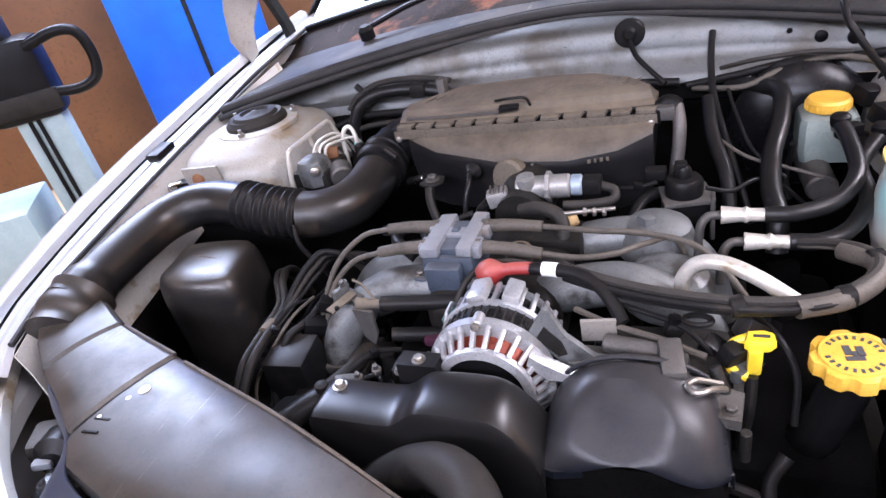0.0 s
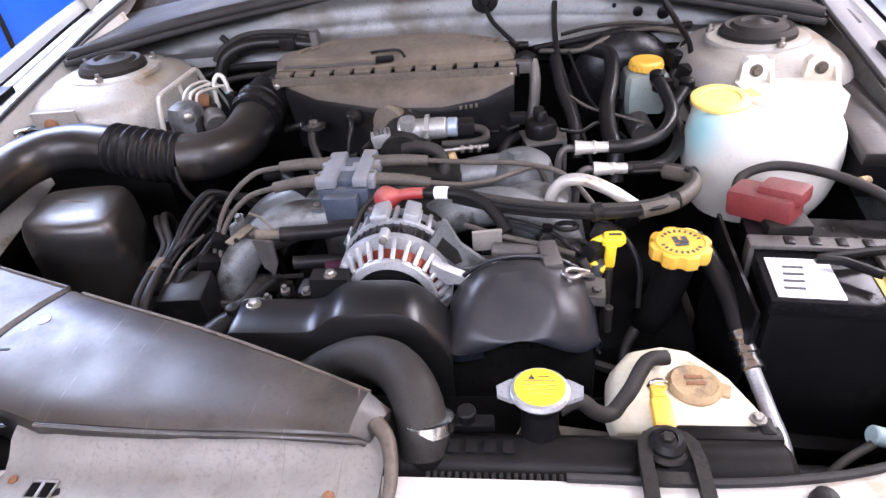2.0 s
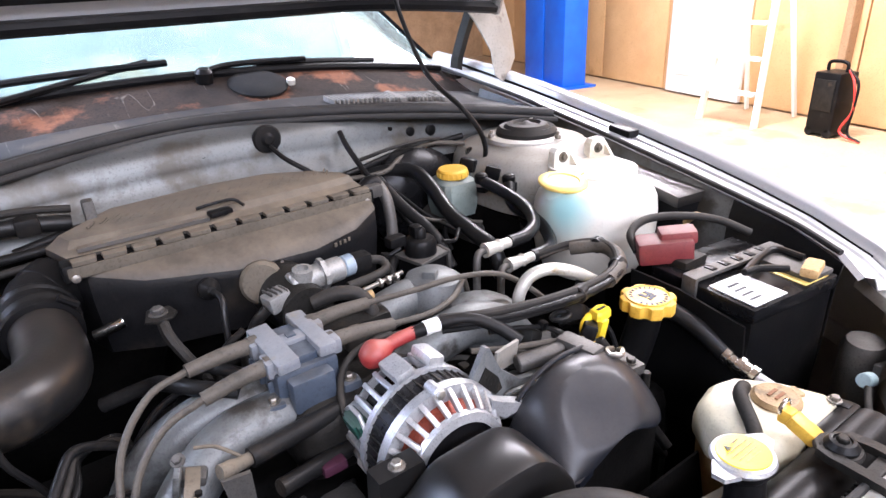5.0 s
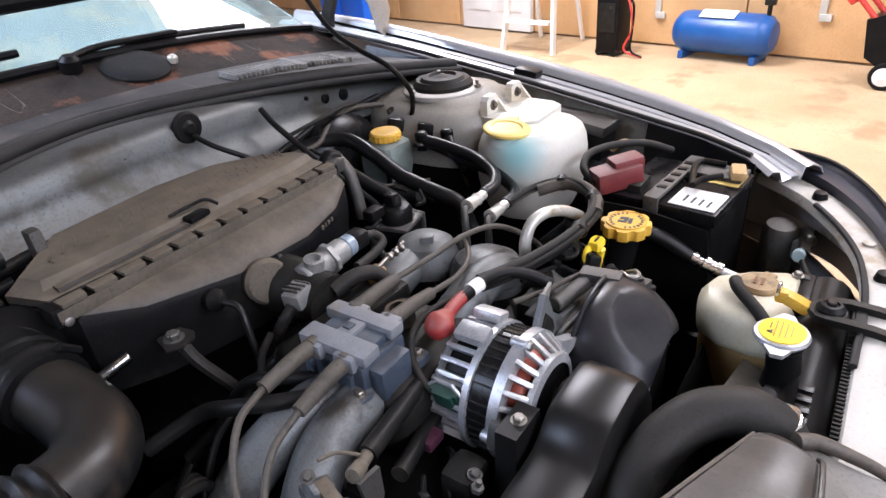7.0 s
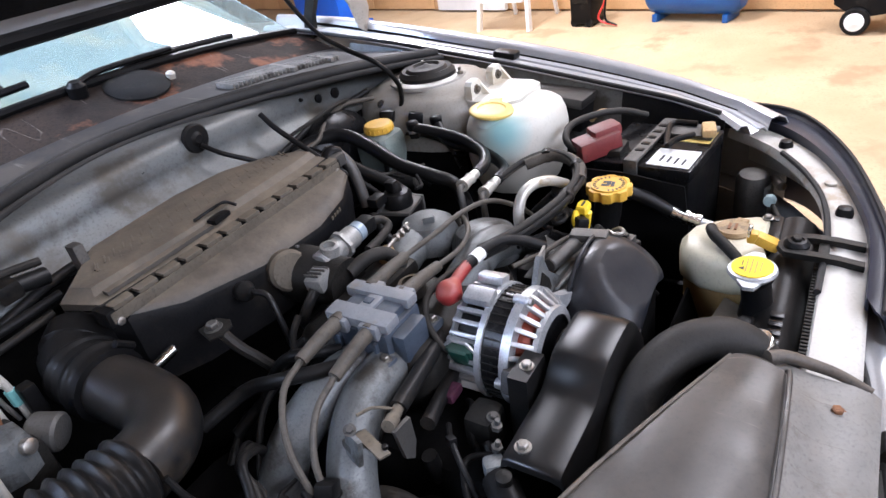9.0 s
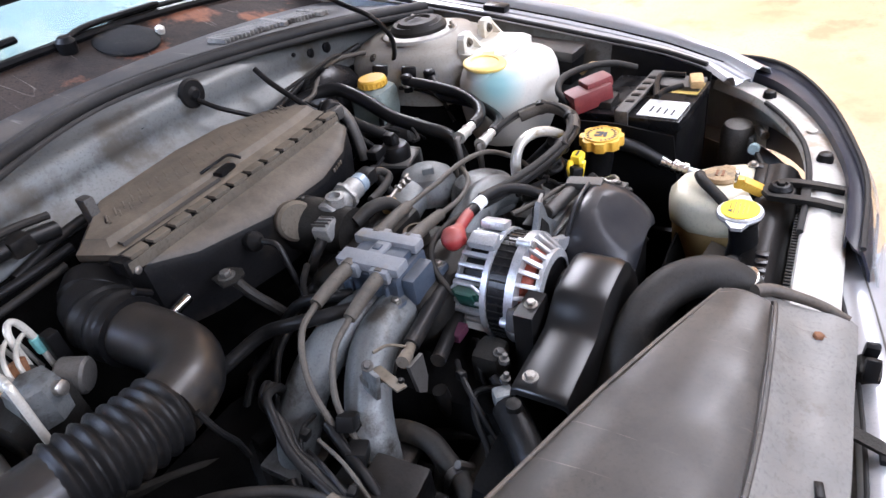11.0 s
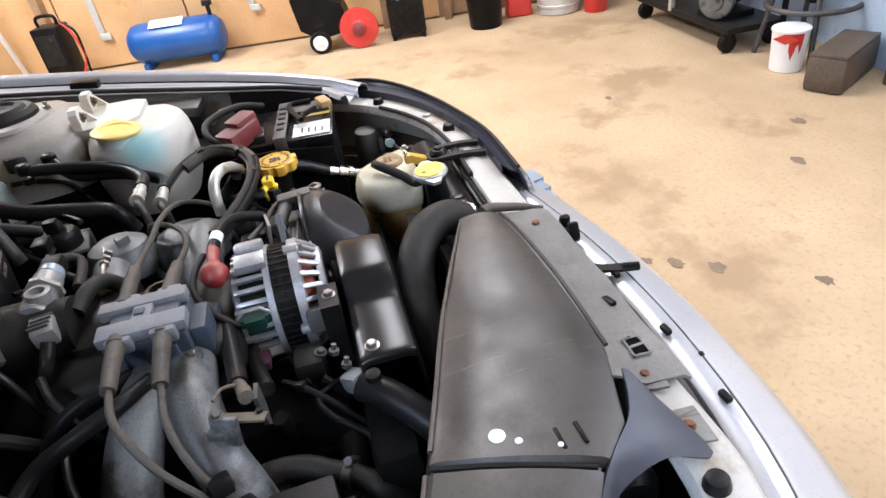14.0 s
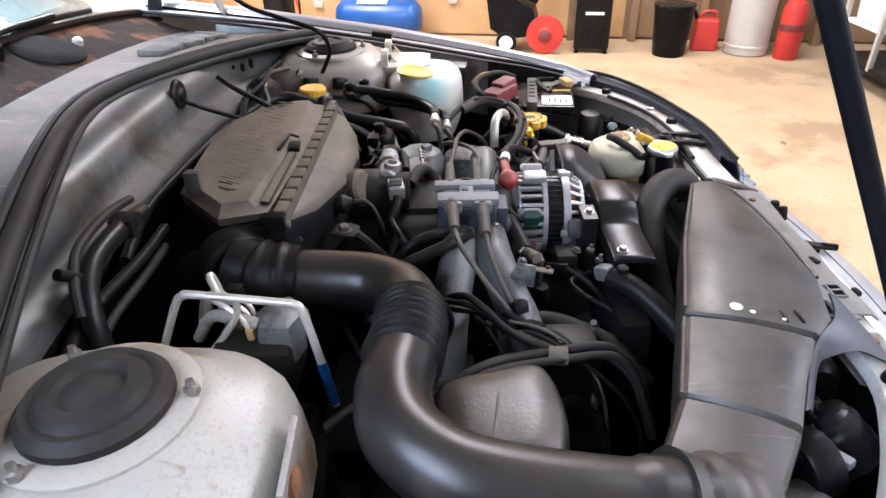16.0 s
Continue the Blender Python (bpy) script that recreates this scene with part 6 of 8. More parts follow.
part("connector", rbox((-0.238, -0.35, 0.785), (0.02, 0.018, 0.02), 0.004, (20, 0, 50)), DARK_STEEL, loom)
hose(loom, [(-0.30, -0.30, 0.74), (-0.34, -0.36, 0.72), (-0.40, -0.40, 0.69), (-0.44, -0.46, 0.66)], 0.008, RUBBER)
hose(loom, [(-0.20, -0.42, 0.70), (-0.24, -0.44, 0.71), (-0.30, -0.45, 0.70), (-0.36, -0.44, 0.66)], 0.006, GREY_HOSE, "wire")

# ---- ignition coil and leads ----
coil = thing("ignition_coil", (-0.064, -0.29, 0.82), "blue-grey ignition coil pack with dusty top", "ignition coil")
part("housing", rbox((-0.064, -0.293, 0.838), (0.068, 0.084, 0.054), 0.006), COIL_BLUE, coil)
part("core_block", rbox((-0.063, -0.293, 0.868), (0.030, 0.070, 0.012), 0.003), COIL_BLUE, coil)
for x, w_, y0, y1 in ((-0.084, 0.024, -0.3385, -0.2500), (-0.040, 0.020, -0.3350, -0.2450)):
    bar_ = part("top_bar", rbox((x, (y0 + y1) / 2, 0.873), (w_, y1 - y0, 0.013), 0.003, (0, -3 if x < -0.06 else 3, 0)), COIL_TOP, coil, "pale dusty terminal bar")
    for k in range(2):
        part("bar_lug", rbox((x + (-0.010 if x < -0.06 else 0.010), -0.272 - 0.043 * k, 0.868), (0.018, 0.026, 0.018), 0.004), COIL_TOP, bar_)
part("bar_bridge", rbox((-0.062, -0.292, 0.8755), (0.026, 0.020, 0.006), 0.002), COIL_TOP, coil)
part("bridge_cap", rbox((-0.062, -0.290, 0.879), (0.010, 0.010, 0.003), 0.001), COIL_BLUE, coil)
part("side_plug", rbox((-0.066, -0.343, 0.842), (0.046, 0.018, 0.036), 0.004), COIL_BLUE, coil)
for k in range(3):
    part("housing_rib", rbox((-0.1, -0.268 - 0.026 * k, 0.834), (0.006, 0.005, 0.040), 0.0015), COIL_BLUE, coil)
for p in ((-0.104, -0.333, 0.832), (-0.026, -0.345, 0.832)):
    part("ear", rbox((p[0], p[1], p[2] - 0.008), (0.024, 0.022, 0.03), 0.008), COIL_BLUE, coil)
    bolt((p[0], p[1], p[2] + 0.007), (0, 0, 1), 0.005, coil)
leads = thing("spark_plug_leads", (-0.07, -0.28, 0.82), "four grey spark plug leads with long boots", "ignition leads")
for a, b, tail in (((-0.092, -0.270, 0.870), (-0.166, -0.274, 0.870), [(-0.205, -0.284, 0.864), (-0.240, -0.312, 0.836), (-0.256, -0.348, 0.79), (-0.268, -0.39, 0.71)]),
                   ((-0.092, -0.314, 0.868), (-0.164, -0.316, 0.860), [(-0.205, -0.322, 0.848), (-0.238, -0.340, 0.815), (-0.250, -0.368, 0.765), (-0.262, -0.40, 0.70)]),
                   ((-0.034, -0.268, 0.870), (0.043, -0.267, 0.869), [(0.105, -0.275, 0.868), (0.169, -0.281, 0.867), (0.225, -0.298, 0.858), (0.265, -0.33, 0.825), (0.29, -0.35, 0.78)]),
                   ((-0.034, -0.311, 0.867), (0.050, -0.311, 0.858), [(0.095, -0.317, 0.857), (0.135, -0.308, 0.858), (0.165, -0.286, 0.857), (0.195, -0.255, 0.845), (0.212, -0.245, 0.80)])):
    ld = part("boot", tube([a, tuple((p + q) / 2 + (0.002 if i == 2 else 0) for i, (p, q) in enumerate(zip(a, b))), b], lambda t: 0.0092 - 0.0018 * t, 12, 6), LEAD, leads)
    part("lead", tube([b] + tail, 0.0037, 10, 8), LEAD, ld)
    part("boot_collar", tube([a, (a[0] + (b[0] - a[0]) * 0.12, a[1] + (b[1] - a[1]) * 0.12, a[2])], 0.0105, 12), LEAD, ld)

# ---- alternator ----
alt = thing("alternator", (0.015, -0.43, 0.72), "bright aluminium alternator with cooling slots and copper windings", "alternator")
AX, AZ = 0.016, 0.795
def ring_bars(name, y0, y1, r, count, w, h, skip, material, twist=0.0):
    for k in range(count):
        a = 2 * math.pi * k / count
        if skip(math.degrees(a) % 360):
            continue
        ob = part(name, rbox((AX + r * math.cos(a), (y0 + y1) / 2, AZ + r * math.sin(a)), (h, abs(y1 - y0), w), 0.0015, (0, -math.degrees(a), 0)), material, alt)
never = lambda a: False
part("rotor", lathe((AX, -0.392, AZ), (0, -1, 0), [(0.03, 0), (0.056, 0.004), (0.056, 0.048), (0.041, 0.052), (0.041, 0.08), (0.03, 0.084)], 28), BLACK_PLASTIC, alt)
part("stator", lathe((AX, -0.414, AZ), (0, -1, 0), [(0.06, 0), (0.067, 0.001), (0.067, 0.029), (0.06, 0.03)], 40), BLACK_GLOSS, alt, "dark laminated stator band")
part("winding", lathe((AX, -0.447, AZ), (0, -1, 0), [(0.044, 0), (0.056, 0.002), (0.0555, 0.008), (0.047, 0.019), (0.04, 0.02)], 36), COPPER, alt, "red copper winding")
part("rear_hoop", lathe((AX, -0.410, AZ), (0, -1, 0), [(0.06, 0), (0.0705, 0.001), (0.0705, 0.008), (0.06, 0.009)], 40), ALU, alt)
part("rear_case", lathe((AX, -0.370, AZ), (0, -1, 0), [(0.018, -0.002), (0.05, 0), (0.062, 0.004), (0.064, 0.008), (0.058, 0.009)], 36), ALU, alt)
ring_bars("rear_fin", -0.375, -0.412, 0.0632, 28, 0.0056, 0.008, never, ALU)
part("rear_inner", lathe((AX, -0.376, AZ), (0, -1, 0), [(0.03, 0), (0.055, 0.002), (0.055, 0.034), (0.03, 0.036)], 28), BLACK_PLASTIC, alt)
part("front_hoop", lathe((AX, -0.441, AZ), (0, -1, 0), [(0.06, 0), (0.0705, 0.001), (0.0705, 0.012), (0.06, 0.013)], 40), ALU, alt)
part("front_case", lathe((AX, -0.470, AZ), (0, -1, 0), [(0.044, 0), (0.054, 0.001), (0.053, 0.007), (0.044, 0.009), (0.043, 0.002)], 36), ALU, alt)
for k in range(26):
    spoke = put(rbox((0.0605, 0, 0), (0.027, 0.006, 0.0056), 0.0016, (0, 0, 58)), pose(AX, -0.4615, AZ, 0, -360 / 26 * k, 0))
    part("front_fin", spoke, ALU, alt)
part("nose", lathe((AX, -0.472, AZ), (0, -1, 0), [(0.043, 0), (0.042, 0.005), (0.02, 0.010), (0.018, 0.03)], 28), BLACK_PLASTIC, alt)
part("pulley", lathe((AX, -0.486, AZ), (0, -1, 0), [(0.028, 0), (0.032, 0.003), (0.029, 0.007), (0.032, 0.011), (0.029, 0.015), (0.032, 0.019), (0.028, 0.023)], 26), DARK_STEEL, alt)
for k in range(4):
    a = radians(8 + 86 * k)
    p = (AX + 0.0695 * math.cos(a), -0.438, AZ + 0.0695 * math.sin(a))
    part("through_bolt_lug", rod(p, (p[0], -0.456, p[2]), 0.0062, 12), ALU, alt)
    part("through_bolt", lathe((p[0], -0.456, p[2]), (0, -1, 0), [(0.005, 0), (0.005, 0.004), (0.003, 0.005)], 6), STEEL, alt)
part("upper_lug", loft([[Vector((AX + x, y, AZ + z)) for x, z in ((0.046, 0.030), (0.050, 0.042), (0.062, 0.034), (0.094, 0.017), (0.093, 0.013), (0.066, 0.012))] for y in (-0.453, -0.467)]), ALU, alt, "pointed adjuster lug")
bolt((AX + 0.100, -0.470, AZ + 0.000), (0, -1, 0), 0.006, alt, DARK_STEEL)
part("lower_lug", rbox((AX - 0.062, -0.462, AZ + 0.006), (0.034, 0.03, 0.03), 0.007, (0, 20, 0)), DULL_CAST, alt)
part("terminal_cap", rbox((AX + 0.022, -0.398, AZ + 0.071), (0.02, 0.034, 0.012), 0.004, (0, 18, 0)), ALU, alt)
part("terminal_cap", rbox((AX - 0.016, -0.400, AZ + 0.072), (0.022, 0.036, 0.012), 0.004, (0, -14, 0)), ALU, alt)
ring_bars("stator_rib", -0.4145, -0.4435, 0.0673, 44, 0.0022, 0.0016, never, DARK_STEEL)
part("plug_frame", tube([(-0.046, -0.392 + 0.024 * math.cos(a), 0.812 + 0.024 * math.sin(a)) for a in (2 * math.pi * (k + 0.5) / 8 for k in range(9))], 0.0024, 8, smooth=False), ALU, alt, "octagonal aluminium plug frame")
g = part("green_plug", rbox((-0.040, -0.392, 0.813), (0.016, 0.034, 0.032), 0.004, (0, -18, 0)), GREEN, alt, "dark green wiring plug")
part("plug_wire_seal", rbox((-0.049, -0.392, 0.815), (0.006, 0.024, 0.022), 0.003, (0, -18, 0)), GREEN, g)
part("plug_surround", rbox((-0.032, -0.392, 0.811), (0.008, 0.042, 0.040), 0.003, (0, -18, 0)), ALU, alt)
part("rear_label", rbox((-0.044, -0.40, 0.772), (0.004, 0.03, 0.016), 0.001, (0, 12, 0)), LABEL, alt)
part("mount_bracket", loft([[Vector((x, y, z)) for x, z in ((-0.075, 0.832), (-0.03, 0.832), (-0.024, 0.80), (-0.05, 0.74), (-0.08, 0.74))] for y in (-0.466, -0.488)]), SHIELD, alt, "square steel mounting bracket")
bolt((-0.052, -0.478, 0.832), (0, 0, 1), 0.0055, alt)

red = thing("starter_cable", (0.01, -0.37, 0.86), "red rubber terminal boot on a thick black cable", "cable")
part("boot", tube([(-0.013, -0.360, 0.853), (-0.003, -0.359, 0.862), (0.014, -0.358, 0.866), (0.030, -0.357, 0.868), (0.05, -0.356, 0.868)], lambda t: 0.0165 * math.sqrt(max(0.05, 1 - (1 - t / 0.28) ** 2)) if t < 0.28 else max(0.0075, 0.0165 - 0.012 * min(1, (t - 0.28) / 0.3)), 16, 8), RED_CAP, red, "red terminal boot")
hose(red, [(0.045, -0.356, 0.868), (0.09, -0.362, 0.869), (0.118, -0.374, 0.866), (0.138, -0.392, 0.856), (0.152, -0.412, 0.842)], 0.0075, RUBBER, "cable")
part("cable_tag", tube([(0.062, -0.3575, 0.8685), (0.070, -0.3586, 0.869), (0.079, -0.360, 0.869)], 0.0083, 12), LABEL, red, "white cable tag")
hose(red, [(0.05, -0.343, 0.862), (0.018, -0.335, 0.862), (-0.014, -0.334, 0.856), (-0.036, -0.346, 0.842), (-0.047, -0.368, 0.824), (-0.047, -0.386, 0.816)], 0.0040, GREY_HOSE, "thin_wire")

# ---- idle valve and throttle body ----
thr = thing("throttle_body", (0.0, -0.15, 0.80), "grey throttle body with idle valve and plug", "throttle body")
part("bore", lathe((-0.005, -0.105, 0.845), (0, -1, 0), [(0.036, 0), (0.04, 0.008), (0.04, 0.05), (0.034, 0.06), (0.034, 0.1)], 26), DARK_STEEL, thr)
part("round_cover", lathe((-0.028, -0.118, 0.866), (-0.35, -1, 0.25), [(0.026, 0), (0.028, 0.006), (0.028, 0.018), (0.024, 0.023), (0.010, 0.024)], 26), FLANGE, thr, "dust-brown round cover")
part("valve_body", rod((-0.012, -0.17, 0.872), (0.062, -0.168, 0.874), 0.016, 18), VALVE, thr)
part("valve_flange", loft([[Vector((x, -0.169 + y, 0.873 + z)) for y, z in ((-0.021, 0.006), (-0.006, 0.021), (0.006, 0.021), (0.021, 0.006), (0.021, -0.006), (0.006, -0.021), (-0.006, -0.021), (-0.021, -0.006))] for x in (0.030, 0.036)]), VALVE, thr)
part("port", lathe((0.004, -0.176, 0.874), (0, -0.15, 1), [(0.011, 0), (0.0125, 0.012), (0.0125, 0.02), (0.008, 0.021), (0.0075, 0.006)], 20), VALVE, thr)
part("blue_sleeve", rod((0.062, -0.168, 0.874), (0.078, -0.1675, 0.874), 0.0145, 18), PALE_BLUE, thr)
part("plug", rbox((0.09, -0.167, 0.874), (0.026, 0.024, 0.022), 0.005), RUBBER, thr)
hose(thr, [(0.10, -0.167, 0.872), (0.118, -0.172, 0.868), (0.118, -0.185, 0.860), (0.09, -0.192, 0.858), (0.055, -0.195, 0.858)], 0.0062, GREY_HOSE)
part("connector", rbox((-0.036, -0.186, 0.868), (0.03, 0.024, 0.022), 0.004, (0, -10, 12)), VALVE, thr)
for k in range(4):
    part("connector_rib", rbox((-0.046 + 0.0065 * k, -0.186, 0.880), (0.002, 0.02, 0.004), 0.0006, (0, -10, 12)), DULL_CAST, thr)
hose(thr, [(-0.05, -0.19, 0.862), (-0.066, -0.185, 0.845), (-0.066, -0.17, 0.82), (-0.055, -0.16, 0.80)], 0.007, RUBBER)
hose(thr, [(0.0, -0.205, 0.858), (0.03, -0.215, 0.865), (0.055, -0.225, 0.858), (0.062, -0.24, 0.838), (0.058, -0.25, 0.81)], 0.0095, GREY_HOSE, "curved_hose")
part("hose_stub", rod((0.055, -0.222, 0.845), (0.075, -0.212, 0.85), 0.01), CORRODED, thr)
part("cable_rod", rod((0.055, -0.225, 0.862), (0.125, -0.215, 0.864), 0.003), STEEL, thr)
for k in range(3):
    part("cable_nut", rod((0.085 + 0.012 * k, -0.2215, 0.863), (0.09 + 0.012 * k, -0.221, 0.863), 0.006, 6), STEEL, thr)
part("base_casting", rbox((0.02, -0.225, 0.815), (0.13, 0.06, 0.05), 0.012), DARK_STEEL, thr)
part("round_boss", lathe((0.015, -0.292, 0.835), (0, 0, 1), [(0.017, 0), (0.017, 0.018), (0.012, 0.019), (0.011, 0.01)], 18), DUSTY_PLASTIC, thr)

# ---- purge valve and its stack ----
sen = thing("purge_valve", (0.2, -0.14, 0.78), "black square purge valve with a round top", "valve")
part("base", rbox((0.205, -0.142, 0.824), (0.056, 0.05, 0.03), 0.005, (0, 0, 12)), BLACK_PLASTIC, sen)
part("plate", rbox((0.205, -0.142, 0.841), (0.062, 0.056, 0.006), 0.002, (0, 0, 12)), DULL_CAST, sen)
part("dome", lathe((0.203, -0.141, 0.843), (0, 0, 1), [(0.024, 0), (0.024, 0.018), (0.02, 0.024), (0.01, 0.025), (0.009, 0.036), (0.006, 0.04)], 22), BLACK_PLASTIC, sen)
part("top_plug", rbox((0.199, -0.138, 0.878), (0.016, 0.018, 0.018), 0.004), BLACK_PLASTIC, sen)
part("side_connector", rbox((0.168, -0.13, 0.868), (0.028, 0.02, 0.016), 0.004), BLACK_PLASTIC, sen)
part("side_plate", rbox((0.238, -0.15, 0.815), (0.006, 0.03, 0.06), 0.002), DULL_CAST, sen)
hose(sen, [(0.17, -0.12, 0.835), (0.15, -0.14, 0.83), (0.14, -0.165, 0.815), (0.15, -0.19, 0.79)], 0.008, RUBBER)

# upright hose from the box corner
up = thing("breather_pipe", (0.19, -0.08, 0.84), "upright ribbed breather pipe beside the air box", "pipe")
hose(up, [(0.192, -0.05, 0.93), (0.196, -0.065, 0.91), (0.195, -0.075, 0.88), (0.19, -0.085, 0.84)], 0.009, DULL_CAST, "pipe")
part("elbow", tube([(0.168, -0.045, 0.925), (0.182, -0.045, 0.934), (0.194, -0.05, 0.928)], 0.011, 12), BLACK_PLASTIC, up)
part("bracket", rbox((0.178, -0.058, 0.925), (0.025, 0.02, 0.02), 0.004), DULL_CAST, up)

# ---- belt guard and timing cover ----
bg = thing("belt_guard", (-0.04, -0.53, 0.70), "dark sheet-metal belt guard with a step", "belt guard")
prof = [(-0.156, 0.806), (-0.152, 0.814), (-0.13, 0.815), (-0.075, 0.815), (-0.055, 0.819), (-0.035, 0.834), (-0.018, 0.840), (0.03, 0.841), (0.052, 0.835), (0.07, 0.818), (0.088, 0.792), (0.092, 0.77)]
def curve2(p, seg=5):
    return [(v.x, v.z) for v in spline([(a, 0, b) for a, b in p], seg)]
rows = []
for x, z in curve2(prof):
    rows.append([Vector((x, -0.493, z - 0.02)), Vector((x, -0.496, z - 0.004)), Vector((x, -0.503, z)), Vector((x, -0.545, z - 0.001)), Vector((x, -0.554, z - 0.004)), Vector((x, -0.558, z - 0.012)), Vector((x, -0.560, z - 0.05)), Vector((x, -0.562, min(z - 0.09, 0.735)))])
part("guard", sheet(rows, 0.0025), SHIELD, bg, "", 40)
bolt((-0.137, -0.511, 0.8155), (0, 0, 1), 0.0058, bg, STEEL)
part("end_ear", lathe((-0.168, -0.505, 0.795), (0, 0, 1), [(0.008, 0), (0.008, 0.012), (0.005, 0.014)], 14), DARK_STEEL, bg)

tc = thing("timing_cover", (0.16, -0.51, 0.62), "smooth black plastic timing cover on the engine front", "cover")
HOOD_TOP = [(0.084, 0.784), (0.092, 0.802), (0.104, 0.818), (0.12, 0.831), (0.138, 0.839), (0.160, 0.843), (0.188, 0.842), (0.212, 0.836), (0.231, 0.824), (0.244, 0.806), (0.250, 0.786), (0.251, 0.764)]
rows = []
for x, top in curve2(HOOD_TOP, 4):
    low = 0.772 + 0.026 * math.exp(-((x - 0.170) / 0.045) ** 2)
    low = min(low, top - 0.006)
    rows.append([Vector((x, -0.462, top - 0.030)), Vector((x, -0.464, top - 0.006)), Vector((x, -0.470, top - 0.001)), Vector((x, -0.482, top)), Vector((x, -0.498, low + (top - low) * 0.93)), Vector((x, -0.514, low + (top - low) * 0.78)),
                 Vector((x, -0.528, low + (top - low) * 0.58)), Vector((x, -0.540, low + (top - low) * 0.34)), Vector((x, -0.5475, low + (top - low) * 0.12)), Vector((x, -0.5495, low)), Vector((x, -0.549, low - 0.004)), Vector((x, -0.540, low - 0.005))])
for row in rows:
    shrink = 1 - 0.55 * min(1, abs(row[0].x - 0.165) / 0.087) ** 5 if row[0].x > 0.165 else 1
    for v in row:
        v.y = -0.506 + (v.y + 0.506) * shrink
# finer rows, cut by the flat facet on the front
rows = [[v for v in spline([tuple(p) for p in row], 2)] for row in rows]
facet = Vector((-0.10, -0.62, 0.78)).normalized()
reach = facet.dot(Vector((0.150, -0.520, 0.8165)))
for row in rows:
    for v in row:
        over = facet.dot(v) - reach
        if over > 0 and v.y < -0.478:
            v -= facet * over
part("hood", sheet(rows, 0.003), TIMING, tc, "", 24)
part("rim", tube([(x, -0.463, z + 0.001) for x, z in HOOD_TOP[1:-3]], 0.0028, 8, 4), TIMING, tc)
part("foot", loft([[Vector((x, y, z)) for x, y in ((0.072, -0.50), (0.074, -0.546), (0.10, -0.552), (0.125, -0.546), (0.13, -0.50))] for z in (0.766, 0.776)]), TIMING, tc, "", 25)
# near-black plate behind the arch: the opening's shade is put into it
part("inner_plate", rbox((0.165, -0.50, 0.735), (0.15, 0.05, 0.07), 0.01), DEEP, tc)
part("side_bracket", loft([[Vector((x, y, z)) for x, y in ((0.225, -0.495), (0.258, -0.50), (0.262, -0.465), (0.235, -0.455))] for z in (0.80, 0.812)]), DULL_CAST, tc)
bolt((0.25, -0.487, 0.812), (0, 0, 1), 0.0055, tc, DULL_CAST)
part("stud", rod((0.262, -0.50, 0.765), (0.262, -0.50, 0.80), 0.005), DARK_STEEL, tc)
part("link_rod", rod((0.236, -0.452, 0.83), (0.25, -0.47, 0.80), 0.006), DARK_STEEL, tc)
# bracketry between alternator and right bank
br = thing("support_bracket", (0.12, -0.43, 0.76), "ribbed cast bracket behind the timing cover", "bracket")
part("rib", loft([[Vector((x, y, z)) for x, z in ((0.061, 0.847), (0.079, 0.878), (0.084, 0.876), (0.098, 0.845), (0.126, 0.820), (0.172, 0.814), (0.170, 0.806), (0.141, 0.792), (0.109, 0.802), (0.094, 0.808), (0.072, 0.828))] for y in (-0.434, -0.441)]), CAST, br, "grey cast triangular bracket")
part("rib_pocket", loft([[Vector((x, y, z)) for x, z in ((0.078, 0.856), (0.068, 0.840), (0.090, 0.818), (0.099, 0.822), (0.094, 0.838))] for y in (-0.4405, -0.4425)]), DARK_STEEL, br)
part("rib_edge", tube([(0.100, -0.441, 0.806), (0.103, -0.447, 0.816), (0.122, -0.450, 0.817), (0.170, -0.452, 0.812)], 0.0022, 8), CAST, br)
part("rib", loft([[Vector((x, y, z)) for x, y in ((0.112, -0.452), (0.172, -0.464), (0.175, -0.452), (0.118, -0.440))] for z in (0.78, 0.806)]), DULL_CAST, br)
part("tray", rbox((0.155, -0.435, 0.80), (0.12, 0.05, 0.02), 0.006), DULL_CAST, br)
part("steel_tube", rod((0.135, -0.425, 0.826), (0.19, -0.440, 0.83), 0.010, 14), DULL_CAST, br)
part("dust_plate", rbox((0.128, -0.415, 0.834), (0.036, 0.004, 0.030), 0.001, (8, 0, 8)), DUSTY_SHADED_PAINT, br)
part("end_cap", rbox((0.20, -0.455, 0.838), (0.022, 0.05, 0.012), 0.004, (0, 0, 8)), DULL_CAST, br)
part("lower_block", rbox((0.2, -0.40, 0.775), (0.11, 0.07, 0.06), 0.012), DARK_STEEL, br)
part("ring_eye", tube([(0.222 + 0.013 * math.cos(a), -0.405 + 0.008 * math.sin(a), 0.845) for a in (2 * math.pi * k / 12 for k in range(13))], 0.003, 8, smooth=False), RUBBER, br)
for k, (x, y) in enumerate(((0.135, -0.40), (0.155, -0.405), (0.255, -0.42), (0.235, -0.395), (0.20, -0.375), (0.27, -0.385), (0.285, -0.36))):
    part("clutter_block", rbox((x, y, 0.80 + 0.01 * (k % 3)), (0.03, 0.018 + 0.004 * (k % 2), 0.022), 0.005, (8 * k, 5 * k, 23 * k)), (BLACK_PLASTIC, DARK_STEEL, RUBBER)[k % 3], br)

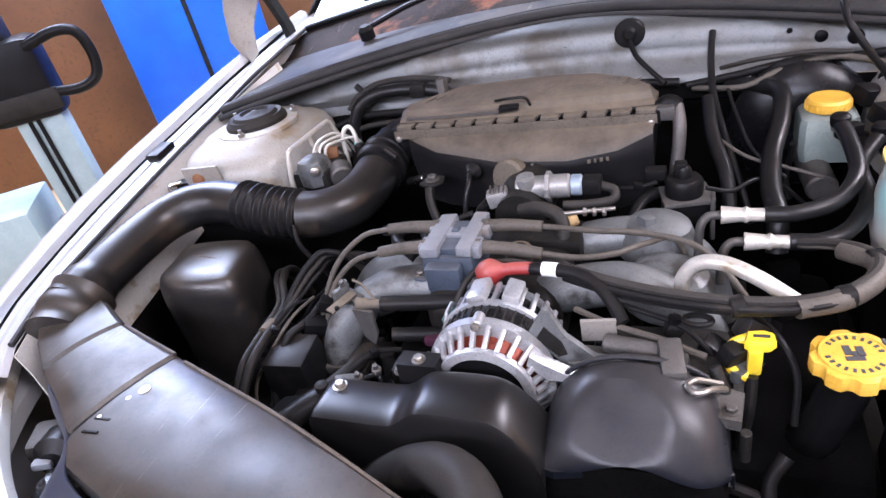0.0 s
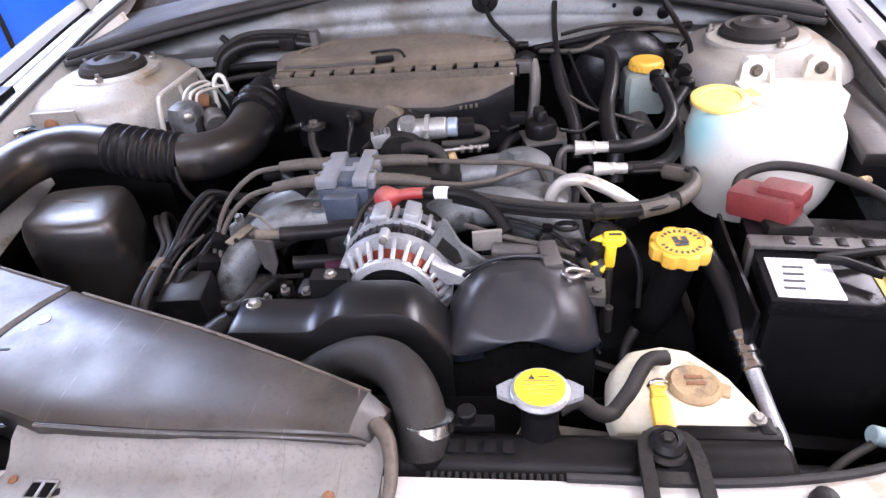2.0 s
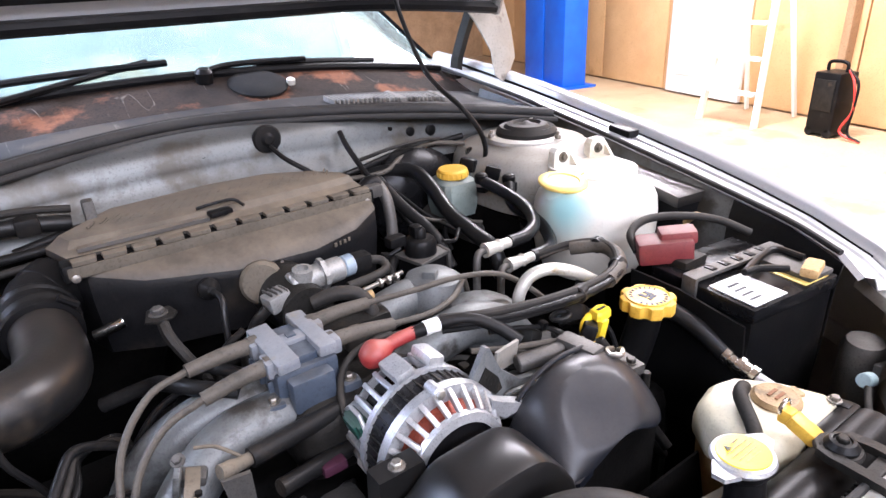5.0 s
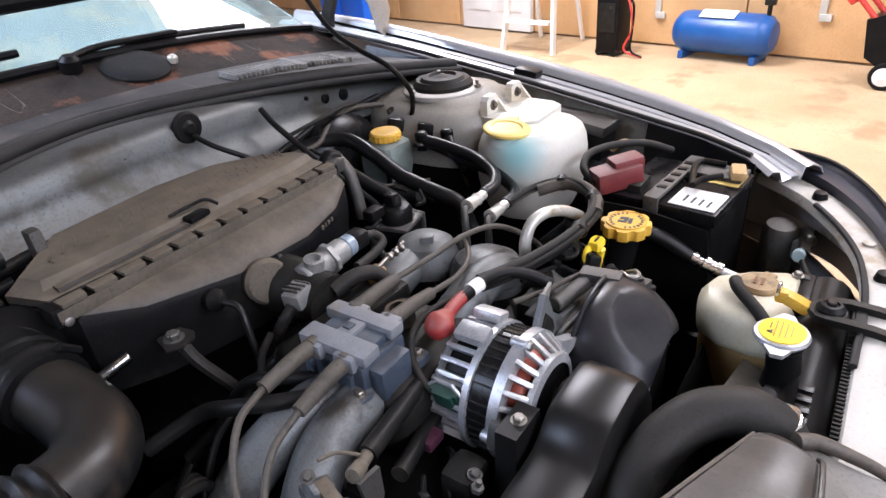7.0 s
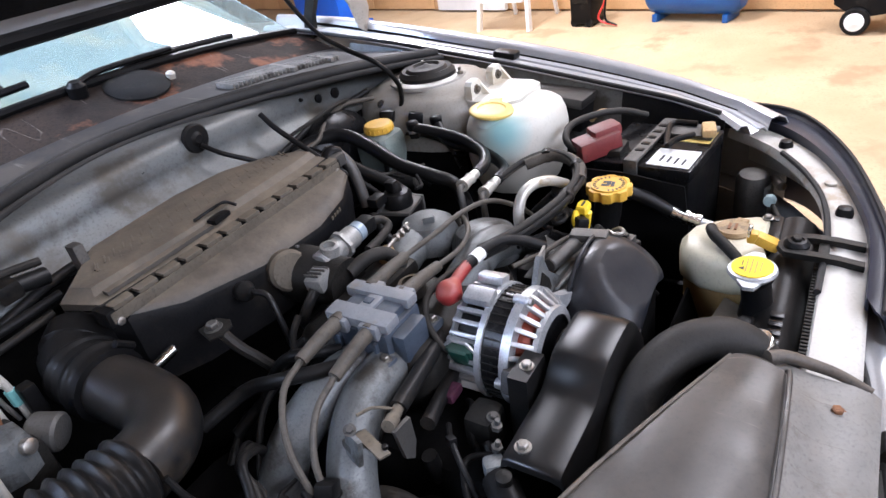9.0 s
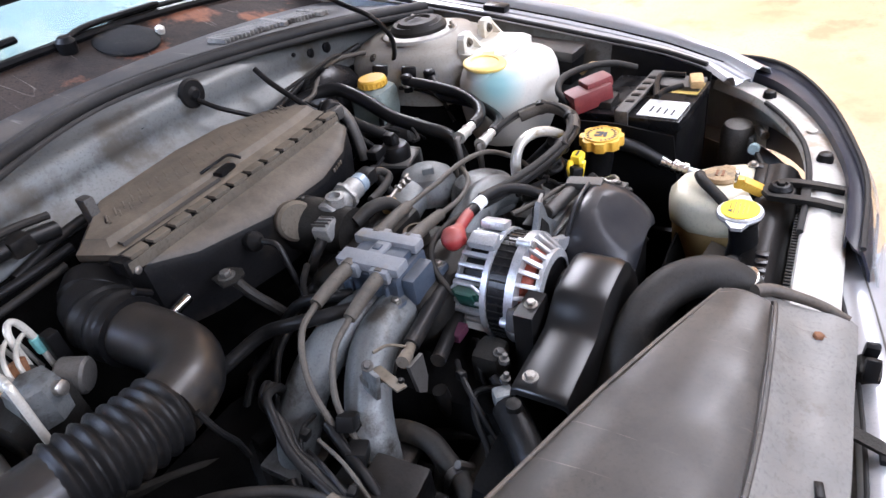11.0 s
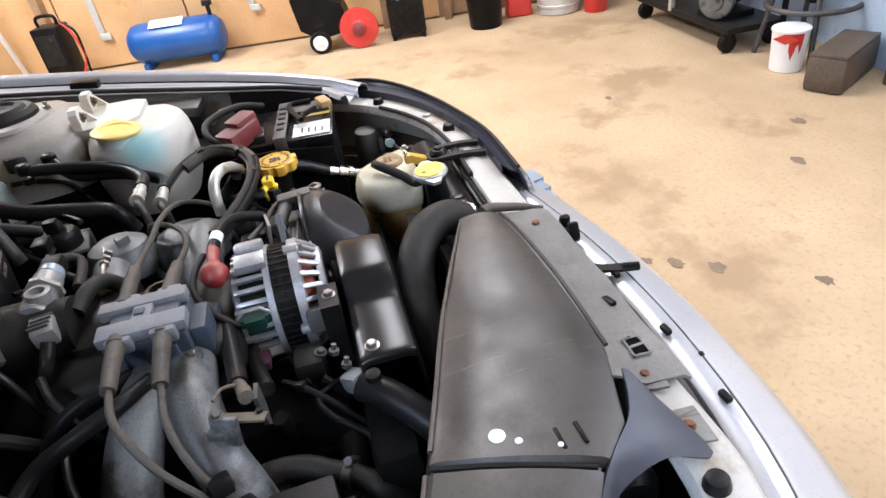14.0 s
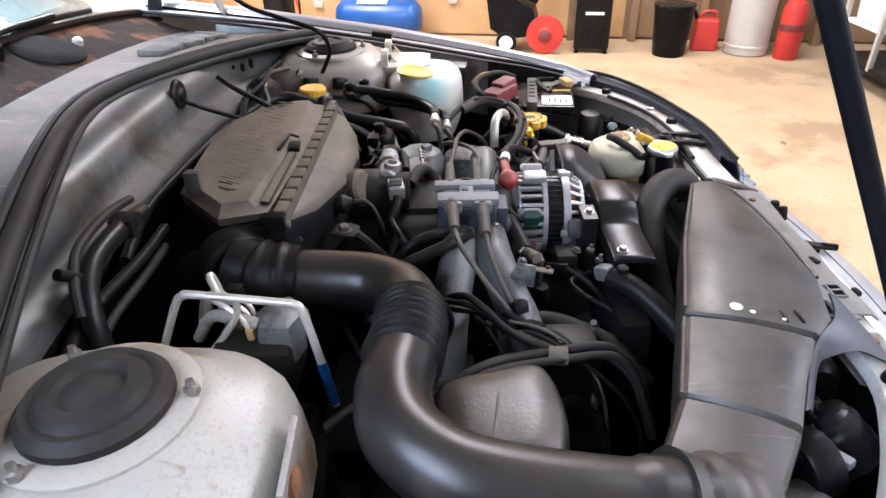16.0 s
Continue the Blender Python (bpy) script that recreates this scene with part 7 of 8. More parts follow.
# ---- harness across the right bank ----
har = thing("main_harness", (0.25, -0.36, 0.84), "thick grey wiring harness looping over the engine", "wiring")
HAR = [(0.085, -0.354, 0.867), (0.135, -0.376, 0.866), (0.195, -0.394, 0.866), (0.255, -0.402, 0.866), (0.305, -0.400, 0.867), (0.345, -0.384, 0.868), (0.374, -0.353, 0.868), (0.380, -0.320, 0.866), (0.358, -0.288, 0.858), (0.322, -0.264, 0.845)]
for dy, dz, r, m_ in ((0.0, 0.003, 0.0052, GREY_HOSE), (-0.008, -0.002, 0.0042, RUBBER), (-0.004, -0.009, 0.0046, HOSE), (0.005, -0.006, 0.0034, LEAD)):
    hose(har, [(x, y + dy * (1 if k < 6 else -0.4), z + dz * (1 - 0.08 * k)) for k, (x, y, z) in enumerate(HAR)], r, m_, "wire", 10)
part("wrap", tube([(x, y - 0.004, z - 0.004) for x, y, z in HAR[4:9]], lambda t: 0.0098, 14, 14), LEAD, har, "grey taped sleeve")
for k in (3, 5, 7):
    x, y, z = HAR[k]
    part("tape_wrap", rod((x - 0.006, y - 0.003, z - 0.004), (x + 0.008, y + 0.001, z - 0.003), 0.0112, 14), RUBBER, har)
hose(har, [(0.29, -0.375, 0.852), (0.31, -0.36, 0.83), (0.30, -0.33, 0.80)], 0.009, RUBBER, "branch")
part("silver_pipe", tube([(0.205, -0.350, 0.835), (0.208, -0.350, 0.858), (0.222, -0.352, 0.876), (0.245, -0.360, 0.882), (0.275, -0.372, 0.874), (0.310, -0.380, 0.852)], 0.0078, 14), PIPE, har, "pale curved steel pipe")

# ---- brake master cylinder, booster, hoses at the right rear ----
brk = thing("brake_reservoir", (0.38, 0.02, 0.80), "brake fluid reservoir with a yellow screw cap", "brake reservoir")
part("tank", loft([[Vector((0.384 + x * k, 0.022 + y * k, z)) for x, y in ((-0.04, -0.03), (-0.032, -0.04), (0.032, -0.04), (0.04, -0.03), (0.04, 0.03), (0.032, 0.04), (-0.032, 0.04), (-0.04, 0.03))] for z, k in ((0.815, 0.80), (0.835, 0.90), (0.868, 0.90), (0.878, 0.84), (0.885, 0.6))]), BRAKE_TANK, brk, "cloudy greenish reservoir")
cap = part("cap", lathe((0.383, 0.018, 0.884), (0, 0, 1), [(0.025, 0), (0.0275, 0.002), (0.0275, 0.013), (0.025, 0.0165), (0.004, 0.017)], 30), YELLOW, brk, "yellow ribbed cap")
for k in range(20):
    a = 2 * math.pi * k / 20
    part("cap_rib", rbox((0.383 + 0.0275 * math.cos(a), 0.018 + 0.0275 * math.sin(a), 0.8905), (0.0025, 0.003, 0.009), 0.0008, (0, 0, math.degrees(a))), YELLOW, cap)
part("master_cylinder", rod((0.375, -0.06, 0.80), (0.365, 0.08, 0.805), 0.02, 16), DULL_CAST, brk)
part("booster", lathe((0.36, 0.07, 0.825), (0.0, 1, 0.0), [(0.05, 0), (0.085, 0.012), (0.1, 0.03), (0.1, 0.06), (0.09, 0.075)], 32), BLACK_GLOSS, brk, "black brake booster drum")
part("tank_strap", tube([(0.34, -0.02, 0.85), (0.335, -0.018, 0.80), (0.34, -0.03, 0.77)], 0.005, 8), BLACK_PLASTIC, brk)
hs = thing("vacuum_hoses", (0.3, -0.05, 0.80), "black rubber vacuum and coolant hoses near the firewall", "hoses")
hose(hs, [(0.262, 0.13, 0.885), (0.30, 0.10, 0.895), (0.328, 0.06, 0.897), (0.325, 0.0, 0.880), (0.31, -0.07, 0.858), (0.305, -0.14, 0.845), (0.31, -0.18, 0.83), (0.31, -0.20, 0.79)], 0.0125, HOSE)
hose(hs, [(0.47, 0.10, 0.93), (0.42, 0.12, 0.92), (0.34, 0.13, 0.915), (0.27, 0.125, 0.905), (0.20, 0.11, 0.90)], 0.006, RUBBER)
hose(hs, [(0.238, 0.155, 0.968), (0.236, 0.125, 0.945), (0.238, 0.07, 0.91), (0.25, 0.02, 0.87), (0.27, -0.04, 0.82), (0.29, -0.08, 0.76)], 0.0052, RUBBER)
hose(hs, [(0.112, 0.168, 0.963), (0.125, 0.14, 0.945), (0.15, 0.115, 0.925), (0.17, 0.10, 0.91)], 0.0042, RUBBER)
hose(hs, [(0.19, 0.115, 0.905), (0.1, 0.122, 0.908), (-0.05, 0.128, 0.91), (-0.18, 0.125, 0.912), (-0.28, 0.11, 0.90)], 0.007, RUBBER)
hose(hs, [(0.21, 0.11, 0.895), (0.28, 0.085, 0.90), (0.33, 0.10, 0.915), (0.40, 0.11, 0.925), (0.46, 0.08, 0.92)], 0.0045, LEAD)
part("white_pipe", tube([(0.25, 0.12, 0.92), (0.30, 0.09, 0.938), (0.37, 0.095, 0.94), (0.42, 0.11, 0.93)], 0.0035, 8), GREY_HOSE, hs)
hose(hs, [(0.232, 0.02, 0.91), (0.238, -0.04, 0.88), (0.255, -0.10, 0.845), (0.26, -0.14, 0.80)], 0.0095, RUBBER)
for p in ((0.43, 0.03, 0.895), (0.44, -0.03, 0.89)):
    part("banjo_block", rbox(p, (0.03, 0.03, 0.025), 0.006, (10, 10, 30)), BLACK_PLASTIC, hs)
part("silver_valve", lathe((0.462, 0.06, 0.90), (-0.5, -0.3, 0.5), [(0.008, 0), (0.01, 0.004), (0.01, 0.016), (0.006, 0.02)], 12), CHROME, hs)
ac = thing("refrigerant_pipes", (0.3, -0.24, 0.82), "black refrigerant hoses with aluminium end fittings", "pipes")
for dx, dy, dz, tip in ((0, 0, 0, (0.385, -0.06, 0.895)), (0.024, -0.022, -0.022, (0.425, -0.085, 0.89))):
    s0, s1 = (0.245 + dx, -0.238 + dy, 0.866 + dz), (0.29 + dx, -0.238 + dy, 0.866 + dz)
    part("end_fitting", tube([s0, s1], lambda t: 0.0105 - 0.005 * t if t < 0.5 else (0.0098 if t < 0.62 else 0.0076), 16, 12), PIPE, ac, "bright aluminium fitting")
    hose(ac, [s1, (0.325 + dx, -0.235 + dy, 0.866 + dz), (0.365 + dx * 0.5, -0.21 + dy, 0.868 + dz), (0.39 + dx * 0.4, -0.16 + dy, 0.876 + dz), (0.39 + dx * 0.4, -0.10 + dy, 0.888 + dz), tip], 0.0095, HOSE)
    part("service_cap", lathe(tip, (0, 0, 1), [(0.010, -0.004), (0.0115, 0), (0.0115, 0.009), (0.009, 0.012), (0.006, 0.013)], 18), BLACK_PLASTIC, ac)
    part("cap_ring", lathe((tip[0], tip[1], tip[2] - 0.010), (0, 0, 1), [(0.0085, 0), (0.0095, 0.002), (0.0085, 0.006)], 16), STEEL, ac)
    part("valve_body", rbox((tip[0] + 0.012, tip[1] + 0.006, tip[2] - 0.014), (0.03, 0.018, 0.018), 0.004, (0, 0, 25)), BLACK_PLASTIC, ac)
    part("elbow", tube([s0, (s0[0] - 0.014, s0[1] - 0.004, s0[2]), (s0[0] - 0.022, s0[1] - 0.01, s0[2] - 0.012), (s0[0] - 0.024, s0[1] - 0.012, s0[2] - 0.05)], 0.0052, 12), DULL_CAST, ac)

# ---- washer tank ----
wt = thing("washer_tank", (0.48, -0.2, 0.75), "white plastic washer tank with a flat yellow cap", "washer tank")
def tank_ring(z, k, dx=0.0, dy=0.0):
    pts = [(0.400, -0.210), (0.412, -0.252), (0.455, -0.288), (0.525, -0.296), (0.578, -0.276), (0.600, -0.23), (0.602, -0.17), (0.590, -0.13), (0.54, -0.118), (0.47, -0.128), (0.425, -0.145), (0.405, -0.175)]
    return [Vector((v.x, v.y, z)) for v in (Vector((0.50 + (p.x - 0.50) * k + dx, -0.205 + (p.y + 0.205) * k + dy, 0)) for p in spline([(x, y, 0) for x, y in pts + pts[:1]], 3)[:-1])]
part("tank", loft([tank_ring(0.76, 0.80), tank_ring(0.79, 0.93), tank_ring(0.825, 1.0), tank_ring(0.855, 1.0), tank_ring(0.878, 0.97), tank_ring(0.892, 0.91), tank_ring(0.901, 0.80), tank_ring(0.905, 0.6), tank_ring(0.906, 0.3)]), WASHER_PLASTIC, wt, "", 60)
# raised rear shoulder that carries two bolted ears
part("shoulder", loft([[Vector((x, y, z)) for x, y in ((0.482, -0.205), (0.478, -0.135), (0.485, -0.118), (0.60, -0.112), (0.612, -0.125), (0.606, -0.20), (0.59, -0.222), (0.50, -0.222))] for z in (0.88, 0.911)]), WASHER_PLASTIC, wt, "", 50)
for x in (0.505, 0.592):
    part("ear", loft([[Vector((x + dx, y, z)) for dx, z in ((-0.021, 0.90), (-0.019, 0.936), (-0.012, 0.943), (0.012, 0.943), (0.019, 0.936), (0.021, 0.90))] for y in (-0.132, -0.118)]), WASHER_PLASTIC, wt)
    part("ear_wing", loft([[Vector((x + dx + w_, y, z)) for w_ in (-0.003, 0.003)] + [Vector((x + dx + 0.003, -0.118, 0.90)), Vector((x + dx - 0.003, -0.118, 0.90))] for dx, y, z in ((0.019, -0.16, 0.90), (0.021, -0.125, 0.938))]), WASHER_PLASTIC, wt)
    bolt((x, -0.133, 0.926), (0, -1, 0.15), 0.0062, wt, FLANGE)
part("neck", lathe((0.443, -0.192, 0.89), (0, -0.08, 1), [(0.036, 0), (0.033, 0.008), (0.033, 0.018)], 28), WASHER_PLASTIC, wt)
cp = part("cap", lathe((0.443, -0.193, 0.906), (0.0, -0.12, 1), [(0.036, 0), (0.0395, 0.0025), (0.0395, 0.006), (0.036, 0.0085), (0.026, 0.0090), (0.024, 0.0070), (0.008, 0.0078)], 34), CREAM, wt, "flat yellow cap")
part("cap_tab", rbox((0.482, -0.181, 0.912), (0.026, 0.024, 0.005), 0.002, (0, 0, 18)), CREAM, cp)
# ---- fuse box ----
fb = thing("fuse_box", (0.66, -0.2, 0.8), "flat black fuse box beside the wing", "fuse box")
part("base", rbox((0.655, -0.205, 0.845), (0.10, 0.20, 0.05), 0.006, (6, 0, -6)), BLACK_PLASTIC, fb)
part("lid", rbox((0.655, -0.205, 0.878), (0.11, 0.21, 0.02), 0.005, (6, 0, -6)), RESON, fb)
part("catch", rbox((0.60, -0.2, 0.868), (0.008, 0.03, 0.02), 0.003, (6, 0, -6)), BLACK_PLASTIC, fb)

# ---- battery ----
bat = thing("battery", (0.5, -0.47, 0.64), "black car battery with strap and worn label", "battery")
BM = Matrix.Translation((0.505, -0.465, 0)) @ pose(0, 0, 0, 0, 0, -6)
part("case", put(rbox((0, 0, 0.73), (0.165, 0.155, 0.18), 0.006), BM), BLACK_PLASTIC, bat)
part("lid", put(rbox((0, 0, 0.827), (0.17, 0.16, 0.02), 0.004), BM), BLACK_GLOSS, bat)
for k in range(3):
    part("case_rib", put(rbox((-0.084, -0.05 + 0.05 * k, 0.73), (0.004, 0.03, 0.12), 0.0015), BM), BLACK_GLOSS, bat)
part("label", put(rbox((-0.047, -0.042, 0.8385), (0.062, 0.066, 0.002), 0.0006), BM), LABEL, bat, "worn white paper label")
for k in range(4):
    part("writing_bar", put(rbox((-0.06 + 0.002 * k, -0.062 + 0.012 * k, 0.8402), (0.02, 0.003, 0.001), 0), BM), INK, bat)
part("label_lower", put(rbox((0.045, -0.05, 0.838), (0.05, 0.05, 0.0015), 0.0005), BM), CREAM, bat, "yellowed label")
part("back_panel", put(rbox((0.055, -0.03, 0.842), (0.05, 0.09, 0.008), 0.003), BM), DULL_CAST, bat)
st = part("strap", put(rbox((0.0, 0.012, 0.845), (0.18, 0.022, 0.006), 0.002), BM), DULL_CAST, bat, "slotted grey hold-down strap")
part("strap_end", put(rbox((-0.088, 0.012, 0.825), (0.006, 0.022, 0.045), 0.002), BM), DULL_CAST, st)
for k in range(5):
    part("strap_slot", put(rbox((-0.05 + 0.026 * k, 0.012, 0.8485), (0.01, 0.014, 0.002), 0.0006), BM), BLACK_PLASTIC, st)
part("negative_clamp", put(rbox((0.045, -0.066, 0.852), (0.042, 0.022, 0.014), 0.005, (0, 0, 20)), BM), CORRODED, bat, "corroded tan terminal clamp")
part("negative_lead", put(tube([(0.02, -0.05, 0.852), (-0.01, -0.03, 0.853), (-0.03, -0.025, 0.852), (0.06, 0.0, 0.85), (0.07, -0.04, 0.85)], 0.005, 10), BM), BLACK_PLASTIC, bat)
rc = part("positive_cover", rbox((0.452, -0.378, 0.855), (0.075, 0.042, 0.034), 0.007, (0, -6, -42)), DULL_RED, bat, "red positive terminal cover")
part("cover_top", rbox((0.468, -0.386, 0.873), (0.05, 0.034, 0.02), 0.006, (0, -6, -42)), DULL_RED, rc)
part("terminal_base", rbox((0.47, -0.40, 0.838), (0.05, 0.04, 0.02), 0.005), DARK_STEEL, bat)
hose(bat, [(0.425, -0.355, 0.85), (0.44, -0.33, 0.865), (0.48, -0.325, 0.875), (0.53, -0.35, 0.875), (0.57, -0.385, 0.868), (0.60, -0.42, 0.85)], 0.006, GREY_HOSE, "cable")
hose(bat, [(0.56, -0.36, 0.87), (0.58, -0.34, 0.86), (0.59, -0.32, 0.84)], 0.005, CORRODED, "cable")
part("tray", put(rbox((0, 0, 0.63), (0.2, 0.19, 0.02), 0.006), BM), BLACK_PLASTIC, bat)
part("insulator", sheet([[Vector((0.412, -0.36, 0.83)), Vector((0.408, -0.37, 0.75)), Vector((0.405, -0.37, 0.65))], [Vector((0.405, -0.44, 0.832)), Vector((0.398, -0.45, 0.75)), Vector((0.395, -0.45, 0.65))], [Vector((0.408, -0.53, 0.815)), Vector((0.40, -0.54, 0.75)), Vector((0.398, -0.54, 0.65))]], 0.004), BLACK_PLASTIC, bat)

# ---- oil filler, dipstick ----
of = thing("oil_filler", (0.345, -0.43, 0.65), "black oil filler tube with a yellow scalloped cap", "oil filler")
part("tube", tube([(0.348, -0.432, 0.822), (0.345, -0.43, 0.79), (0.335, -0.42, 0.73), (0.32, -0.40, 0.66)], 0.021, 16), BLACK_PLASTIC, of)
pts = []
for k in range(48):
    a = 2 * math.pi * k / 48
    r = 0.0345 - 0.0045 * (1 if (k % 6) in (4, 5) else 0)
    pts.append((0.348 + r * math.cos(a), -0.433 + r * math.sin(a)))
oc = part("cap", prism(pts, 0.822, 0.838, 0.0018), YELLOW, of, "yellow scalloped oil cap")
part("cap_disc", lathe((0.348, -0.433, 0.838), (0, 0, 1), [(0.028, 0), (0.0275, 0.002), (0.0262, 0.0022), (0.0255, 0.001), (0.006, 0.001)], 34), YELLOW, oc)
for k in range(22):
    if k % 11 in (0, 10):
        continue
    a = 2 * math.pi * k / 22
    part("writing_bar", rbox((0.348 + 0.0215 * math.cos(a), -0.433 + 0.0215 * math.sin(a), 0.8392), (0.0042, 0.0025, 0.001), 0, (0, 0, math.degrees(a))), INK, oc)
for dx, dy, w_, h_ in ((-0.005, 0.004, 0.006, 0.012), (0.005, 0.004, 0.006, 0.012), (0, -0.006, 0.015, 0.005), (0, 0.0, 0.004, 0.006)):
    part("can_symbol", rbox((0.348 + dx, -0.433 + dy, 0.8392), (w_, h_, 0.001), 0, (0, 0, 8)), INK, oc)
ds = thing("oil_dipstick", (0.272, -0.424, 0.70), "yellow dipstick handle in a thin tube", "dipstick")
part("grip", loft([[Vector((0.275 + x * k * 0.85, -0.419 + y * k * 0.85, z)) for x, y in ((-0.015, -0.008), (-0.010, -0.012), (0.012, -0.010), (0.017, -0.004), (0.016, 0.008), (0.006, 0.012), (-0.012, 0.009))] for z, k in ((0.828, 0.8), (0.831, 1.0), (0.838, 1.0), (0.841, 0.85))]), BRIGHT_YELLOW, ds, "yellow moulded pull")
part("stem", rbox((0.272, -0.425, 0.815), (0.013, 0.009, 0.034), 0.003, (10, 0, 0)), BRIGHT_YELLOW, ds)
part("tag_bar", rbox((0.277, -0.419, 0.8415), (0.014, 0.003, 0.001), 0), INK, ds)
part("hook", tube([(0.266, -0.412, 0.832), (0.254, -0.414, 0.826), (0.249, -0.420, 0.814), (0.254, -0.427, 0.803), (0.266, -0.430, 0.799)], 0.0052, 10), BRIGHT_YELLOW, ds)
part("tube", tube([(0.27, -0.43, 0.80), (0.268, -0.44, 0.76), (0.262, -0.43, 0.70)], 0.006, 10), DARK_STEEL, ds)
part("collar", lathe((0.258, -0.425, 0.792), (0, 0, 1), [(0.009, 0), (0.01, 0.004), (0.009, 0.014)], 14), CAST, ds)
hose(ds, [(0.30, -0.47, 0.74), (0.285, -0.49, 0.72), (0.29, -0.52, 0.69)], 0.007, RUBBER)

# long hose with crimped silver fitting past the battery
lh = thing("condenser_hose", (0.4, -0.52, 0.75), "black hose with crimped silver fitting by the battery", "hose")
hose(lh, [(0.372, -0.40, 0.822), (0.385, -0.435, 0.81), (0.395, -0.475, 0.795), (0.401, -0.515, 0.772)], 0.0115, HOSE)
part("crimp", tube([(0.401, -0.513, 0.773), (0.403, -0.535, 0.764), (0.405, -0.555, 0.757)], lambda t: 0.0125 if int(t * 5) % 2 == 0 else 0.0105, 16, 12), CHROME, lh, "crimped silver fitting")
part("pipe", tube([(0.404, -0.552, 0.758), (0.409, -0.59, 0.745), (0.418, -0.63, 0.72), (0.425, -0.66, 0.66)], 0.008, 12), ALU, lh)

# ---- radiator: top tank, filler, cap, hose ----
rad = thing("radiator", (0.0, -0.69, 0.4), "black radiator with a plastic top tank and filler neck", "radiator")
part("core", rbox((0.02, -0.692, 0.57), (0.76, 0.028, 0.34), 0.004), DARK_STEEL, rad)
part("top_tank", loft([[Vector((x, -0.686 + dy * k, 0.772 + dz * k)) for dy, dz in ((-0.028, -0.04), (-0.031, -0.015), (-0.029, 0.002), (-0.022, 0.015), (-0.012, 0.0225), (0.0, 0.025), (0.012, 0.0225), (0.022, 0.015), (0.029, 0.002), (0.031, -0.015), (0.028, -0.04))] for x, k in ((-0.36, 0.7), (-0.35, 1), (-0.1, 1), (0.06, 1), (0.2, 1), (0.385, 1), (0.392, 0.7))]), BLACK_PLASTIC, rad, "black plastic top tank", 30)
part("filler_neck", lathe((0.181, -0.666, 0.775), (0, 0.13, 1), [(0.022, 0), (0.017, 0.02), (0.0165, 0.045), (0.02, 0.05), (0.022, 0.056)], 22), BLACK_PLASTIC, rad)
rcap = part("cap", lathe((0.181, -0.6555, 0.832), (0, 0.05, 1), [(0.02, -0.006), (0.0255, 0), (0.027, 0.003), (0.0255, 0.0065), (0.021, 0.008)], 30), ALU, rad, "silver pressure cap")
part("cap_ear_plate", loft([[Vector((0.181 + x, -0.655 + y, z)) for x, y in ((-0.037, -0.007), (-0.024, -0.013), (0.024, -0.013), (0.037, -0.007), (0.038, 0.004), (0.026, 0.012), (-0.026, 0.012), (-0.038, 0.004))] for z in (0.832, 0.8365)]), ALU, rcap)
part("cap_sticker", lathe((0.181, -0.6552, 0.8395), (0, 0.05, 1), [(0.0225, 0), (0.0222, 0.0012), (0.001, 0.0012)], 30), BRIGHT_YELLOW, rcap, "round yellow warning sticker")
for k, (dy, w_) in enumerate(((0.011, 0.02), (0.006, 0.028), (0.001, 0.03), (-0.004, 0.026), (-0.009, 0.02))):
    part("writing_bar", rbox((0.181 + (0.004 if k == 0 else 0), -0.6552 + dy, 0.8412), (w_ * (0.5 if k == 0 else 1), 0.0009, 0.0004), 0), TAN_CAP if k else INK, rcap)
part("warning_mark", prism([(0.171, -0.647), (0.177, -0.647), (0.174, -0.6415)], 0.8408, 0.8414, 0), INK, rcap)
uh = part("upper_hose", tube([(0.078, -0.684, 0.785), (0.076, -0.672, 0.806), (0.066, -0.646, 0.822), (0.040, -0.612, 0.822), (0.0, -0.588, 0.805), (-0.05, -0.578, 0.772), (-0.10, -0.58, 0.73), (-0.15, -0.59, 0.68)], 0.0235, 22, 8), OLD_HOSE, rad, "thick dusty upper hose")
part("hose_clamp", lathe((0.0795, -0.672, 0.801), (-0.05, 0.45, 1), [(0.0240, 0), (0.0258, 0.001), (0.0258, 0.012), (0.0240, 0.013)], 26), CHROME, uh, "bright hose clamp")
part("clamp_screw", rbox((0.060, -0.660, 0.826), (0.018, 0.012, 0.009), 0.002, (20, 0, 30)), CHROME, uh)
part("hose_stub", lathe((0.081, -0.686, 0.77), (0, 0.3, 1), [(0.027, 0), (0.024, 0.02)], 22), BLACK_PLASTIC, rad)
hose(rad, [(0.198, -0.655, 0.812), (0.216, -0.648, 0.815), (0.232, -0.648, 0.800), (0.248, -0.640, 0.790), (0.266, -0.622, 0.800), (0.285, -0.596, 0.812), (0.305, -0.588, 0.810)], 0.0075, OLD_HOSE, "overflow_hose")
part("bracket_pin", rod((0.115, -0.658, 0.79), (0.115, -0.658, 0.812), 0.009), BLACK_PLASTIC, rad)
part("bracket_bridge", rbox((0.115, -0.66, 0.797), (0.05, 0.014, 0.008), 0.002), BLACK_PLASTIC, rad)
for y, x in ((-0.655, 0.0), (-0.655, 0.30)):
    part("fan_shroud", rbox((x, y, 0.6), (0.3, 0.02, 0.26), 0.006), BLACK_PLASTIC, rad)
part("motor_cover", loft([[Vector((x, y, z)) for x, y in ((0.255, -0.619), (0.219, -0.676), (0.145, -0.651), (0.168, -0.606))] for z in (0.62, 0.730, 0.736)]), SHOULDER, rad, "dusty brown fan motor cover")
for k in range(34):
    part("crimp_tab", rbox((0.085 + 0.0062 * k, -0.7185, 0.797), (0.0034, 0.009, 0.006), 0.001), DARK_STEEL, rad)
